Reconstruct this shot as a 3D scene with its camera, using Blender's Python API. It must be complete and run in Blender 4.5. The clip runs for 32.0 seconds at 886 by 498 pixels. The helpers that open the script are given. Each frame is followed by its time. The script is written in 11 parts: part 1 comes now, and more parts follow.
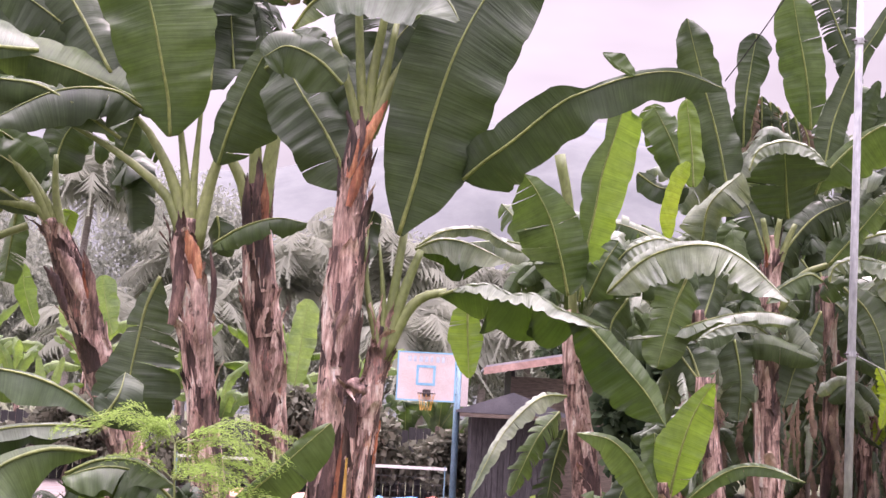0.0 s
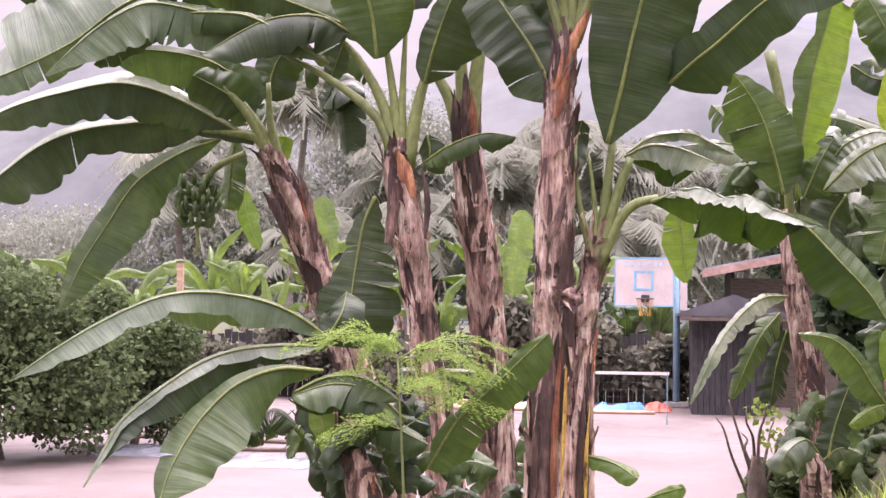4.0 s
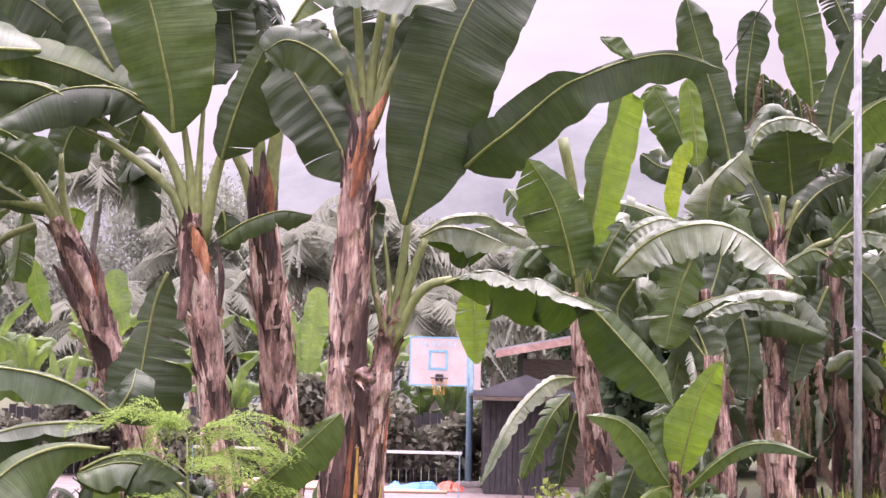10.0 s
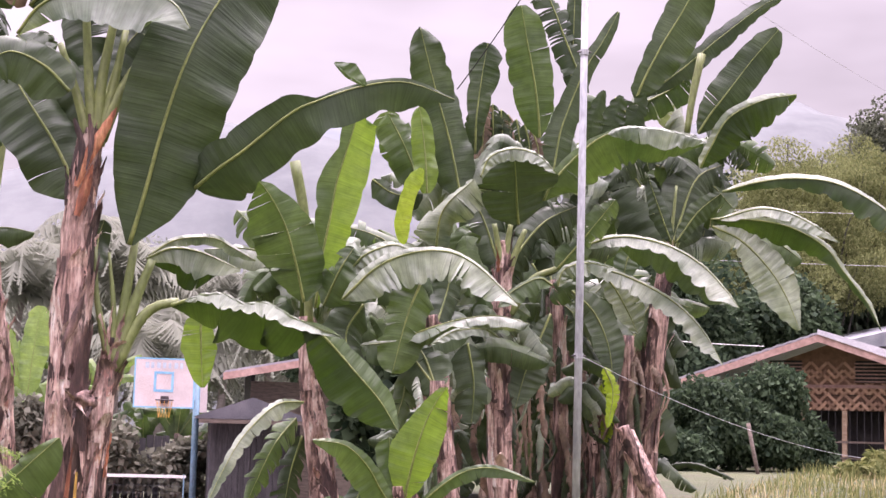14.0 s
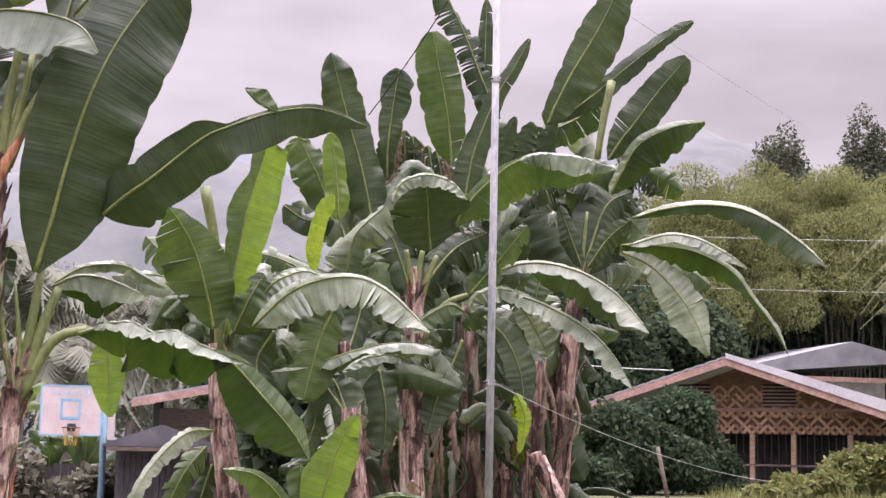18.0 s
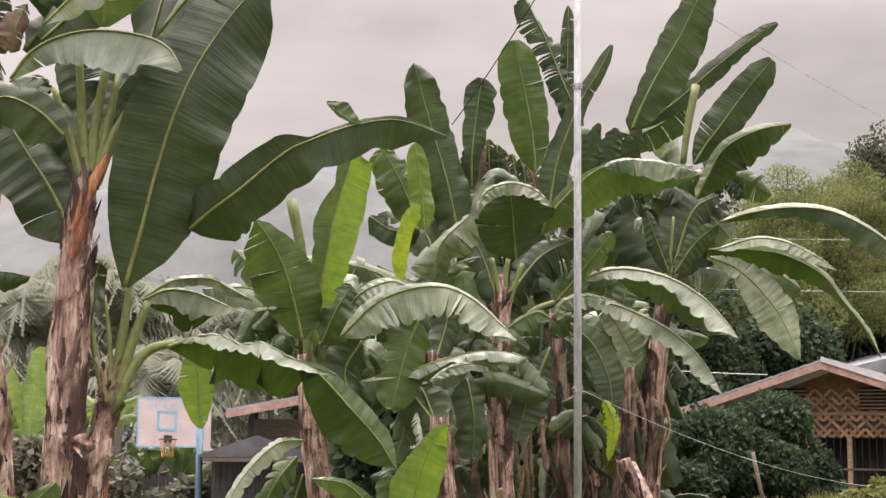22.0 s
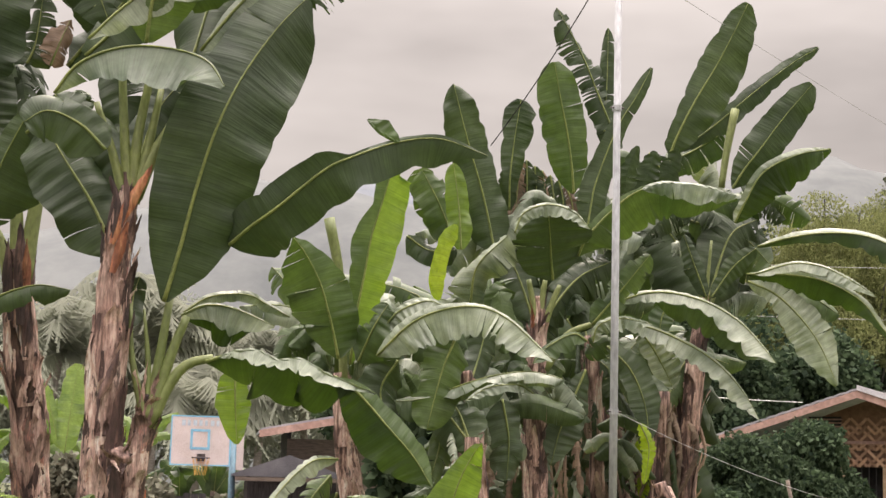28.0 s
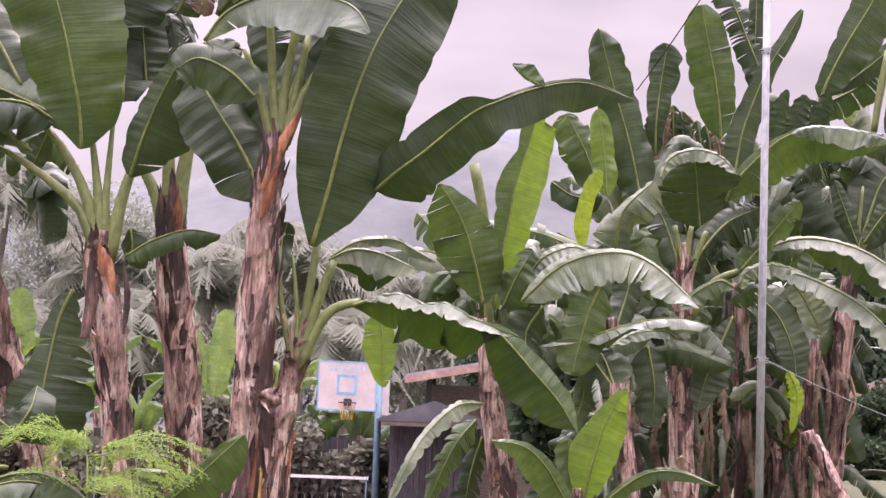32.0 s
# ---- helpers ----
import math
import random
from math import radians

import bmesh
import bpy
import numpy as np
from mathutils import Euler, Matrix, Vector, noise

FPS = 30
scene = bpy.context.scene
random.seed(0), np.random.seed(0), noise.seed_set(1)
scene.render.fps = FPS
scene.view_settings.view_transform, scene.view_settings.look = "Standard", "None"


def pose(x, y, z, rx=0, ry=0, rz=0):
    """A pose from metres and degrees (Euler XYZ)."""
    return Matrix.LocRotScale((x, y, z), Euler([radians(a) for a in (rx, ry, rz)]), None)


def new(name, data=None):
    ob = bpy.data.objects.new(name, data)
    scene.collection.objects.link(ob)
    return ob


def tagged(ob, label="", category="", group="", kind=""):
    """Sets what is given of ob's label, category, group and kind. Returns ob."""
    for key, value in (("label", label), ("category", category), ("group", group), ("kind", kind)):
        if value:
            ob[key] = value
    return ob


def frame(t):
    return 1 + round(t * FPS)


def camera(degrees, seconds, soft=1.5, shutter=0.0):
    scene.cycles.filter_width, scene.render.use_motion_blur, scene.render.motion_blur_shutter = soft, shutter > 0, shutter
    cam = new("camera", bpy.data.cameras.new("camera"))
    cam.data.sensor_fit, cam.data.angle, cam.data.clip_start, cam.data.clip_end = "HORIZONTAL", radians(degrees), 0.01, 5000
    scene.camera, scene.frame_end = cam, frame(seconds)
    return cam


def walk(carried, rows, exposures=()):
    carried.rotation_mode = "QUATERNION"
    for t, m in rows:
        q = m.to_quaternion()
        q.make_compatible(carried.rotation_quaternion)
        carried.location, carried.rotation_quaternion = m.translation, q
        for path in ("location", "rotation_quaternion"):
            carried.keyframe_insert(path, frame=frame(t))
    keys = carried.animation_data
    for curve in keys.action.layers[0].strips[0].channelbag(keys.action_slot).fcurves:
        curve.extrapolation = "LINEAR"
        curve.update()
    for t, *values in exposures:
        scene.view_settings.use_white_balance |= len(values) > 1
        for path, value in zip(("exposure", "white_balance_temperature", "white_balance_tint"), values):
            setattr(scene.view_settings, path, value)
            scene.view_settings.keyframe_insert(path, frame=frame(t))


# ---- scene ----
# camera and its walk
cam = camera(31.4, 32.0, soft=1.5, shutter=0.0)
walk(cam, [
    (0.0, pose(-0.042, 0.057, 2.173, 96.07, -3.06, -0.18)),
    (0.5, pose(-0.039, 0.056, 2.176, 96.48, -2.81, 0.28)),
    (1.0, pose(-0.035, 0.041, 2.175, 97.05, -2.34, 0.88)),
    (1.5, pose(-0.038, 0.034, 2.171, 97.65, -2.01, 2.63)),
    (2.0, pose(-0.038, 0.028, 2.170, 96.35, -1.81, 5.40)),
    (2.5, pose(-0.040, 0.031, 2.165, 92.85, -1.27, 7.75)),
    (4.5, pose(-0.020, -0.004, 2.187, 92.52, -0.47, 7.50)),
    (5.0, pose(-0.020, 0.002, 2.188, 93.20, -0.67, 6.10)),
    (5.5, pose(-0.016, -0.011, 2.190, 93.40, -0.58, 3.82)),
    (6.0, pose(-0.011, -0.018, 2.188, 93.45, -0.85, -0.21)),
    (6.5, pose(-0.005, -0.014, 2.191, 94.01, -1.77, -3.45)),
    (7.0, pose(-0.022, -0.015, 2.194, 95.07, -1.71, -2.39)),
    (7.5, pose(-0.013, -0.019, 2.190, 95.37, -1.08, -1.39)),
    (8.0, pose(-0.009, -0.022, 2.190, 95.21, -0.85, -0.94)),
    (8.5, pose(-0.006, -0.024, 2.191, 95.14, -1.03, -0.43)),
    (9.0, pose(-0.004, -0.021, 2.189, 95.19, -1.17, -0.11)),
    (9.5, pose(-0.001, -0.024, 2.193, 95.27, -1.37, 0.21)),
    (10.0, pose(-0.009, -0.013, 2.191, 95.46, -1.42, 0.36)),
    (10.5, pose(-0.007, -0.019, 2.193, 95.64, -1.53, 0.44)),
    (11.0, pose(-0.006, -0.014, 2.190, 95.86, -1.65, 0.45)),
    (11.5, pose(-0.010, -0.014, 2.196, 96.00, -1.72, 0.40)),
    (12.0, pose(-0.011, -0.013, 2.195, 96.13, -1.65, -0.03)),
    (12.5, pose(-0.008, -0.017, 2.199, 96.27, -1.66, -0.46)),
    (13.0, pose(-0.003, -0.015, 2.202, 96.08, -1.28, -2.84)),
    (13.5, pose(0.002, 0.001, 2.206, 95.98, -1.36, -6.69)),
    (14.0, pose(-0.002, 0.008, 2.205, 96.53, -1.64, -9.48)),
    (14.5, pose(-0.001, 0.005, 2.206, 97.18, -2.24, -11.24)),
    (15.0, pose(-0.002, -0.009, 2.207, 97.00, -2.50, -11.99)),
    (15.5, pose(-0.004, -0.037, 2.207, 95.68, -2.13, -11.41)),
    (17.5, pose(-0.020, 0.046, 2.229, 96.73, -0.75, -12.59)),
    (18.0, pose(-0.003, 0.041, 2.223, 97.50, -1.21, -12.69)),
    (18.5, pose(0.001, 0.032, 2.218, 98.25, -1.39, -12.34)),
    (19.0, pose(0.006, 0.027, 2.224, 99.52, -1.38, -11.90)),
    (19.5, pose(0.009, 0.021, 2.232, 101.10, -1.69, -12.40)),
    (20.0, pose(0.014, 0.020, 2.233, 101.91, -1.68, -13.56)),
    (20.5, pose(0.018, 0.014, 2.232, 101.64, -1.70, -14.29)),
    (21.0, pose(0.005, 0.011, 2.222, 100.69, -1.58, -14.45)),
    (21.5, pose(0.010, -0.005, 2.214, 99.12, -1.22, -13.22)),
    (22.0, pose(0.038, -0.012, 2.224, 97.73, -0.62, -9.26)),
    (22.5, pose(0.032, -0.010, 2.223, 97.51, -0.25, -5.33)),
    (23.0, pose(0.033, -0.005, 2.225, 97.36, 0.03, -2.17)),
    (23.5, pose(0.041, -0.015, 2.226, 94.81, 0.75, -0.67)),
    (24.0, pose(0.040, -0.020, 2.216, 92.05, 1.12, -1.29)),
    (24.5, pose(0.048, -0.020, 2.240, 95.79, 0.87, -3.59)),
    (25.0, pose(0.039, -0.021, 2.220, 101.17, 0.93, -3.00)),
    (25.5, pose(0.022, -0.026, 2.223, 103.83, 0.51, -1.76)),
    (27.5, pose(0.019, -0.015, 2.194, 99.98, -1.37, -7.41)),
    (28.0, pose(0.014, -0.004, 2.197, 98.56, -1.57, -8.14)),
    (28.5, pose(0.010, 0.002, 2.192, 97.53, -1.80, -8.73)),
    (29.0, pose(0.010, 0.005, 2.190, 96.89, -2.03, -9.20)),
    (29.5, pose(0.013, 0.007, 2.186, 96.66, -2.26, -9.51)),
    (30.0, pose(0.009, 0.011, 2.185, 96.68, -2.63, -9.27)),
    (30.5, pose(0.004, 0.008, 2.183, 96.68, -3.01, -8.74)),
    (31.0, pose(-0.008, -0.005, 2.184, 96.90, -3.57, -7.83)),
    (31.5, pose(0.004, 0.003, 2.175, 96.73, -3.30, -4.86)),
    (32.0, pose(0.008, -0.008, 2.178, 96.50, -2.26, -2.95)),
], exposures=[
    (0.0, 0.98, 6650, 36),
    (2.5, 0.92, 6700, 34),
    (5.0, 0.90, 6750, 33),
    (8.0, 0.98, 6650, 37),
    (12.0, 1.01, 6650, 36),
    (15.0, 0.88, 6600, 34),
    (18.0, 0.70, 6650, 27),
    (19.0, 0.56, 6750, 26),
    (20.0, 0.35, 6800, 23),
    (21.0, 0.35, 7000, 17),
    (22.5, 0.66, 7500, 15),
    (24.0, 0.84, 6550, 40),
    (25.0, 0.68, 6800, 26),
    (25.5, 0.48, 6900, 24),
    (28.0, 0.51, 7600, 12),
    (29.0, 0.58, 7100, 20),
    (30.0, 0.66, 6650, 26),
    (32.0, 0.76, 6700, 34),
])

# world, sun
SUN_EL, SUN_AZ = 62.0, 15.0
world = bpy.data.worlds.new("world")
scene.world = world
world.use_nodes = True
wt = world.node_tree
for n in list(wt.nodes):
    wt.nodes.remove(n)
w_out = wt.nodes.new("ShaderNodeOutputWorld")
w_bg = wt.nodes.new("ShaderNodeBackground")
w_sky = wt.nodes.new("ShaderNodeTexSky")
w_sky.sky_type = "NISHITA"
w_sky.sun_disc = False
w_sky.sun_elevation = radians(SUN_EL)
w_sky.sun_rotation = radians(SUN_AZ)
w_sky.air_density = 1.0
w_sky.dust_density = 4.0
w_geo = wt.nodes.new("ShaderNodeTexCoord")
w_map = wt.nodes.new("ShaderNodeMapping")
w_map.inputs["Scale"].default_value = (1.6, 1.6, 5.0)
w_noise = wt.nodes.new("ShaderNodeTexNoise")
w_noise.inputs["Scale"].default_value = 1.25
w_noise.inputs["Detail"].default_value = 5.0
w_noise.inputs["Roughness"].default_value = 0.5
w_ramp = wt.nodes.new("ShaderNodeValToRGB")
w_ramp.color_ramp.elements[0].position = 0.34
w_ramp.color_ramp.elements[0].color = (4.7, 4.55, 4.85, 1)
w_ramp.color_ramp.elements[1].position = 0.60
w_ramp.color_ramp.elements[1].color = (9.0, 8.8, 9.4, 1)
w_mix = wt.nodes.new("ShaderNodeMixRGB")
w_mix.inputs["Fac"].default_value = 0.93
wt.links.new(w_geo.outputs["Generated"], w_map.inputs["Vector"])
wt.links.new(w_map.outputs["Vector"], w_noise.inputs["Vector"])
wt.links.new(w_noise.outputs["Fac"], w_ramp.inputs["Fac"])
wt.links.new(w_sky.outputs["Color"], w_mix.inputs["Color1"])
wt.links.new(w_ramp.outputs["Color"], w_mix.inputs["Color2"])
# an overcast dome is brightest overhead
w_sep = wt.nodes.new("ShaderNodeSeparateXYZ")
w_sq = wt.nodes.new("ShaderNodeMath")
w_sq.operation = "POWER"
w_sq.use_clamp = True
w_sq.inputs[1].default_value = 3.0
w_lin = wt.nodes.new("ShaderNodeMath")
w_lin.operation = "MULTIPLY_ADD"
w_lin.inputs[1].default_value = 0.70
w_lin.inputs[2].default_value = 0.053
wt.links.new(w_geo.outputs["Generated"], w_sep.inputs["Vector"])
wt.links.new(w_sep.outputs["Z"], w_sq.inputs[0])
wt.links.new(w_sq.outputs["Value"], w_lin.inputs[0])
wt.links.new(w_lin.outputs["Value"], w_bg.inputs["Strength"])
wt.links.new(w_mix.outputs["Color"], w_bg.inputs["Color"])
wt.links.new(w_bg.outputs["Background"], w_out.inputs["Surface"])

sun_data = bpy.data.lights.new("sun", "SUN")
sun_data.energy = 1.1
sun_data.angle = radians(25)
sun_data.color = (1.0, 0.97, 0.93)
sun = new("sun", sun_data)
sun.rotation_euler = (radians(90 - SUN_EL), 0, radians(180 - SUN_AZ))


# materials
def material(name):
    m = bpy.data.materials.new(name)
    m.use_nodes = True
    t = m.node_tree
    return m, t, t.nodes["Principled BSDF"], t.nodes["Material Output"]


def node(t, kind, **values):
    n = t.nodes.new(kind)
    for key, value in values.items():
        n.inputs[key.replace("_", " ")].default_value = value
    return n


def ramp(t, source, stops):
    n = t.nodes.new("ShaderNodeValToRGB")
    e = n.color_ramp.elements
    while len(e) < len(stops):
        e.new(0.5)
    for i, (p, c) in enumerate(stops):
        e[i].position = p
        e[i].color = (*c, 1)
    t.links.new(source, n.inputs["Fac"])
    return n.outputs["Color"]


def mixed(t, kind, fac, a, b):
    n = t.nodes.new("ShaderNodeMixRGB")
    n.blend_type = kind
    for socket, value in (("Fac", fac), ("Color1", a), ("Color2", b)):
        if isinstance(value, (int, float)):
            n.inputs[socket].default_value = value
        elif isinstance(value, tuple):
            n.inputs[socket].default_value = (*value, 1)
        else:
            t.links.new(value, n.inputs[socket])
    return n.outputs["Color"]


def noise_of(t, scale, detail=4.0, stretch=None, rough=0.55, coord="Object"):
    c = t.nodes.new("ShaderNodeTexCoord")
    n = node(t, "ShaderNodeTexNoise", Scale=scale, Detail=detail, Roughness=rough)
    if stretch:
        m = t.nodes.new("ShaderNodeMapping")
        m.inputs["Scale"].default_value = stretch
        t.links.new(c.outputs[coord], m.inputs["Vector"])
        t.links.new(m.outputs["Vector"], n.inputs["Vector"])
    else:
        t.links.new(c.outputs[coord], n.inputs["Vector"])
    return n.outputs["Fac"]


def bumped(t, p, height, strength=0.4, distance=0.02):
    b = node(t, "ShaderNodeBump", Strength=strength, Distance=distance)
    t.links.new(height, b.inputs["Height"])
    t.links.new(b.outputs["Normal"], p.inputs["Normal"])


def surface(name, dark, light, scale=6.0, stretch=None, rough=0.7, metal=0.0, bump=0.4, distance=0.01, fine=40.0, vary=0.0):
    m, t, p, _ = material(name)
    big = noise_of(t, scale, 5.0, stretch)
    small = noise_of(t, fine, 3.0, stretch)
    c = ramp(t, big, [(0.3, dark), (0.7, light)])
    c = mixed(t, "OVERLAY", 0.45, c, ramp(t, small, [(0.3, (0.25, 0.25, 0.25)), (0.7, (0.75, 0.75, 0.75))]))
    if vary:
        info = t.nodes.new("ShaderNodeObjectInfo")
        v = ramp(t, info.outputs["Random"], [(0.0, (0.5 - vary,) * 3), (1.0, (0.5 + vary,) * 3)])
        c = mixed(t, "OVERLAY", 0.9, c, v)
    t.links.new(c, p.inputs["Base Color"])
    p.inputs["Roughness"].default_value = rough
    p.inputs["Metallic"].default_value = metal
    bumped(t, p, small, bump, distance)
    return m


def leaf_material(name, dark, light, glow, trans=0.35, rough=0.38, spot=0.25, coat=0.12):
    """Banana blade: side veins across the midrib (UV: u along, v across), waxy gloss, light passing through."""
    m, t, p, out = material(name)
    uv = t.nodes.new("ShaderNodeTexCoord")
    sep = t.nodes.new("ShaderNodeSeparateXYZ")
    t.links.new(uv.outputs["UV"], sep.inputs["Vector"])
    wave = node(t, "ShaderNodeTexNoise", Scale=1.0, Detail=3.0, Roughness=0.7)
    mp = t.nodes.new("ShaderNodeMapping")
    mp.inputs["Scale"].default_value = (34.0, 0.9, 1.0)
    t.links.new(uv.outputs["UV"], mp.inputs["Vector"])
    t.links.new(mp.outputs["Vector"], wave.inputs["Vector"])
    info = t.nodes.new("ShaderNodeObjectInfo")
    big = noise_of(t, 2.2, 4.0)
    c = ramp(t, big, [(0.3, dark), (0.7, light)])
    c = mixed(t, "OVERLAY", 0.24, c, ramp(t, wave.outputs["Fac"], [(0.32, (0.22, 0.22, 0.22)), (0.68, (0.78, 0.78, 0.78))]))
    vein = node(t, "ShaderNodeTexNoise", Scale=1.0, Detail=2.0, Roughness=0.6)
    vm = t.nodes.new("ShaderNodeMapping")
    vm.inputs["Scale"].default_value = (190.0, 2.2, 1.0)
    t.links.new(uv.outputs["UV"], vm.inputs["Vector"])
    t.links.new(vm.outputs["Vector"], vein.inputs["Vector"])
    c = mixed(t, "OVERLAY", 0.26, c, ramp(t, vein.outputs["Fac"], [(0.34, (0.25,) * 3), (0.66, (0.75,) * 3)]))
    mottle = noise_of(t, 14.0, 6.0, None, 0.65)
    c = mixed(t, "OVERLAY", 0.3, c, ramp(t, mottle, [(0.34, (0.28,) * 3), (0.66, (0.72,) * 3)]))
    c = mixed(t, "OVERLAY", 0.8, c, ramp(t, info.outputs["Random"], [(0.0, (0.40, 0.42, 0.40)), (1.0, (0.60, 0.58, 0.58))]))
    worn = noise_of(t, 9.0, 6.0, None, 0.7)
    c = mixed(t, "MIX", ramp(t, worn, [(0.66, (0, 0, 0)), (0.8, (spot, spot, spot))]), c, (0.16, 0.13, 0.05))
    t.links.new(c, p.inputs["Base Color"])
    p.inputs["Roughness"].default_value = rough
    p.inputs["IOR"].default_value = 1.45
    p.inputs["Coat Weight"].default_value = coat
    p.inputs["Coat Roughness"].default_value = 0.16
    b = node(t, "ShaderNodeBump", Strength=0.42, Distance=0.02)
    t.links.new(wave.outputs["Fac"], b.inputs["Height"])
    t.links.new(b.outputs["Normal"], p.inputs["Normal"])
    tr = t.nodes.new("ShaderNodeBsdfTranslucent")
    t.links.new(mixed(t, "MULTIPLY", 1.0, c, glow), tr.inputs["Color"])
    mix = t.nodes.new("ShaderNodeMixShader")
    mix.inputs["Fac"].default_value = trans
    t.links.new(p.outputs["BSDF"], mix.inputs[1])
    t.links.new(tr.outputs["BSDF"], mix.inputs[2])
    t.links.new(mix.outputs["Shader"], out.inputs["Surface"])
    return m


LEAF = {
    "mid": leaf_material("leaf_green", (0.036, 0.064, 0.024), (0.090, 0.136, 0.050), (1.9, 2.1, 0.8), 0.17, 0.40, 0.22, 0.10),
    # darker copy of the green, for leaves painted as backlit and shaded
    "dark": leaf_material("leaf_green_shaded", (0.026, 0.044, 0.022), (0.054, 0.082, 0.037), (1.7, 1.9, 0.7), 0.12, 0.42, 0.22, 0.06),
    "young": leaf_material("leaf_young_green", (0.082, 0.140, 0.032), (0.145, 0.220, 0.058), (1.7, 1.8, 0.6), 0.38, 0.40, 0.1),
    "yellow": leaf_material("leaf_yellow_green", (0.22, 0.34, 0.03), (0.33, 0.44, 0.06), (1.5, 1.5, 0.5), 0.5, 0.45, 0.05),
    # sky reflected on leaf tops, painted as pale grey-green; the second is milder
    "sheen": leaf_material("leaf_sheen_pale", (0.060, 0.095, 0.052), (0.330, 0.370, 0.300), (1.5, 1.7, 0.55), 0.18, 0.34, 0.12, 0.16),
    "sheen_soft": leaf_material("leaf_sheen_soft", (0.048, 0.082, 0.040), (0.125, 0.170, 0.105), (1.5, 1.7, 0.55), 0.18, 0.36, 0.12, 0.12),
    "dry": leaf_material("leaf_dry_brown", (0.030, 0.020, 0.016), (0.38, 0.275, 0.21), (1.2, 1.0, 0.8), 0.15, 0.8, 0.3, 0.0),
    # shade on the undersides of bowed leaves, painted near-black green
    "under_shade": leaf_material("leaf_underside_shaded", (0.012, 0.026, 0.008), (0.034, 0.058, 0.020), (2.2, 2.4, 0.6), 0.24, 0.45, 0.1, 0.03),
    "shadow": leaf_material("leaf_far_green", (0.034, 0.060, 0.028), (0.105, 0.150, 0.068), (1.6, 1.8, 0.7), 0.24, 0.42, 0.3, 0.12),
    "grove": leaf_material("leaf_grove_green", (0.11, 0.17, 0.07), (0.21, 0.29, 0.11), (1.5, 1.6, 0.7), 0.4, 0.5, 0.2),
}
RIB = surface("midrib_pale_green", (0.13, 0.17, 0.05), (0.25, 0.28, 0.09), 5.0, (1, 1, 1), 0.45, bump=0.1)
PETIOLE = surface("petiole_green", (0.11, 0.145, 0.045), (0.25, 0.285, 0.11), 3.0, (1, 1, 0.5), 0.42, bump=0.15)


def stem_material(name, stops, vary=0.2):
    """Dry, fibrous sheath: long streaks, blotches and torn fibres."""
    m, t, p, _ = material(name)
    streak = noise_of(t, 9.0, 6.0, (3.2, 3.2, 0.32), 0.65)
    blotch = noise_of(t, 3.2, 5.0, (1.6, 1.6, 0.9), 0.6)
    fibre = noise_of(t, 60.0, 3.0, (2.5, 2.5, 0.12), 0.6)
    c = ramp(t, mixed(t, "MIX", 0.5, streak, blotch), stops)
    gap = noise_of(t, 8.0, 5.0, (2.0, 2.0, 0.7), 0.75)
    c = mixed(t, "MIX", ramp(t, gap, [(0.57, (0, 0, 0)), (0.65, (0.85, 0.85, 0.85))]), c, (0.022, 0.012, 0.013))
    scab = noise_of(t, 26.0, 5.0, (1.6, 1.6, 0.5), 0.7)
    c = mixed(t, "OVERLAY", 0.38, c, ramp(t, scab, [(0.36, (0.12,) * 3), (0.62, (0.85,) * 3)]))
    c = mixed(t, "OVERLAY", 0.34, c, ramp(t, fibre, [(0.32, (0.2,) * 3), (0.68, (0.8,) * 3)]))
    info = t.nodes.new("ShaderNodeObjectInfo")
    c = mixed(t, "OVERLAY", 0.9, c, ramp(t, info.outputs["Random"], [(0.0, (0.5 - vary,) * 3), (1.0, (0.5 + vary,) * 3)]))
    t.links.new(c, p.inputs["Base Color"])
    p.inputs["Roughness"].default_value = 0.62
    bumped(t, p, mixed(t, "MIX", 0.5, streak, fibre), 0.9, 0.02)
    return m


STEM = stem_material("pseudostem_brown", [(0.38, (0.022, 0.012, 0.012)), (0.47, (0.11, 0.058, 0.047)), (0.55, (0.48, 0.315, 0.265)), (0.64, (0.78, 0.61, 0.54))], 0.08)
SHEATH = stem_material("dry_sheath_pinkish", [(0.36, (0.065, 0.034, 0.029)), (0.46, (0.36, 0.220, 0.185)), (0.54, (0.60, 0.430, 0.370)), (0.64, (0.84, 0.70, 0.62))], 0.32)
SHEATH_DARK = stem_material("dry_sheath_dark", [(0.34, (0.016, 0.010, 0.010)), (0.52, (0.075, 0.040, 0.036)), (0.66, (0.27, 0.165, 0.135))], 0.25)
SHEATH_ORANGE = stem_material("dry_sheath_orange", [(0.34, (0.07, 0.025, 0.018)), (0.5, (0.30, 0.10, 0.05)), (0.66, (0.52, 0.27, 0.14))], 0.15)
SHEATH_YELLOW = stem_material("sheath_edge_yellow", [(0.3, (0.42, 0.22, 0.04)), (0.6, (0.68, 0.44, 0.10))], 0.1)


# builders
def part(name, bm, mat, parent=None, label="", smooth=False):
    me = bpy.data.meshes.new(name)
    bm.to_mesh(me)
    bm.free()
    if smooth:
        for poly in me.polygons:
            poly.use_smooth = True
    me.materials.append(mat)
    ob = new(name, me)
    if parent:
        ob.parent = parent
        ob.matrix_parent_inverse = parent.matrix_world.inverted()
    if label:
        ob["label"] = label
    return ob


def thing(name, at, label, category, group="", kind=""):
    ob = new(name)
    ob.location = at
    ob.matrix_world = Matrix.Translation(at)
    return tagged(ob, label, category, group, kind)


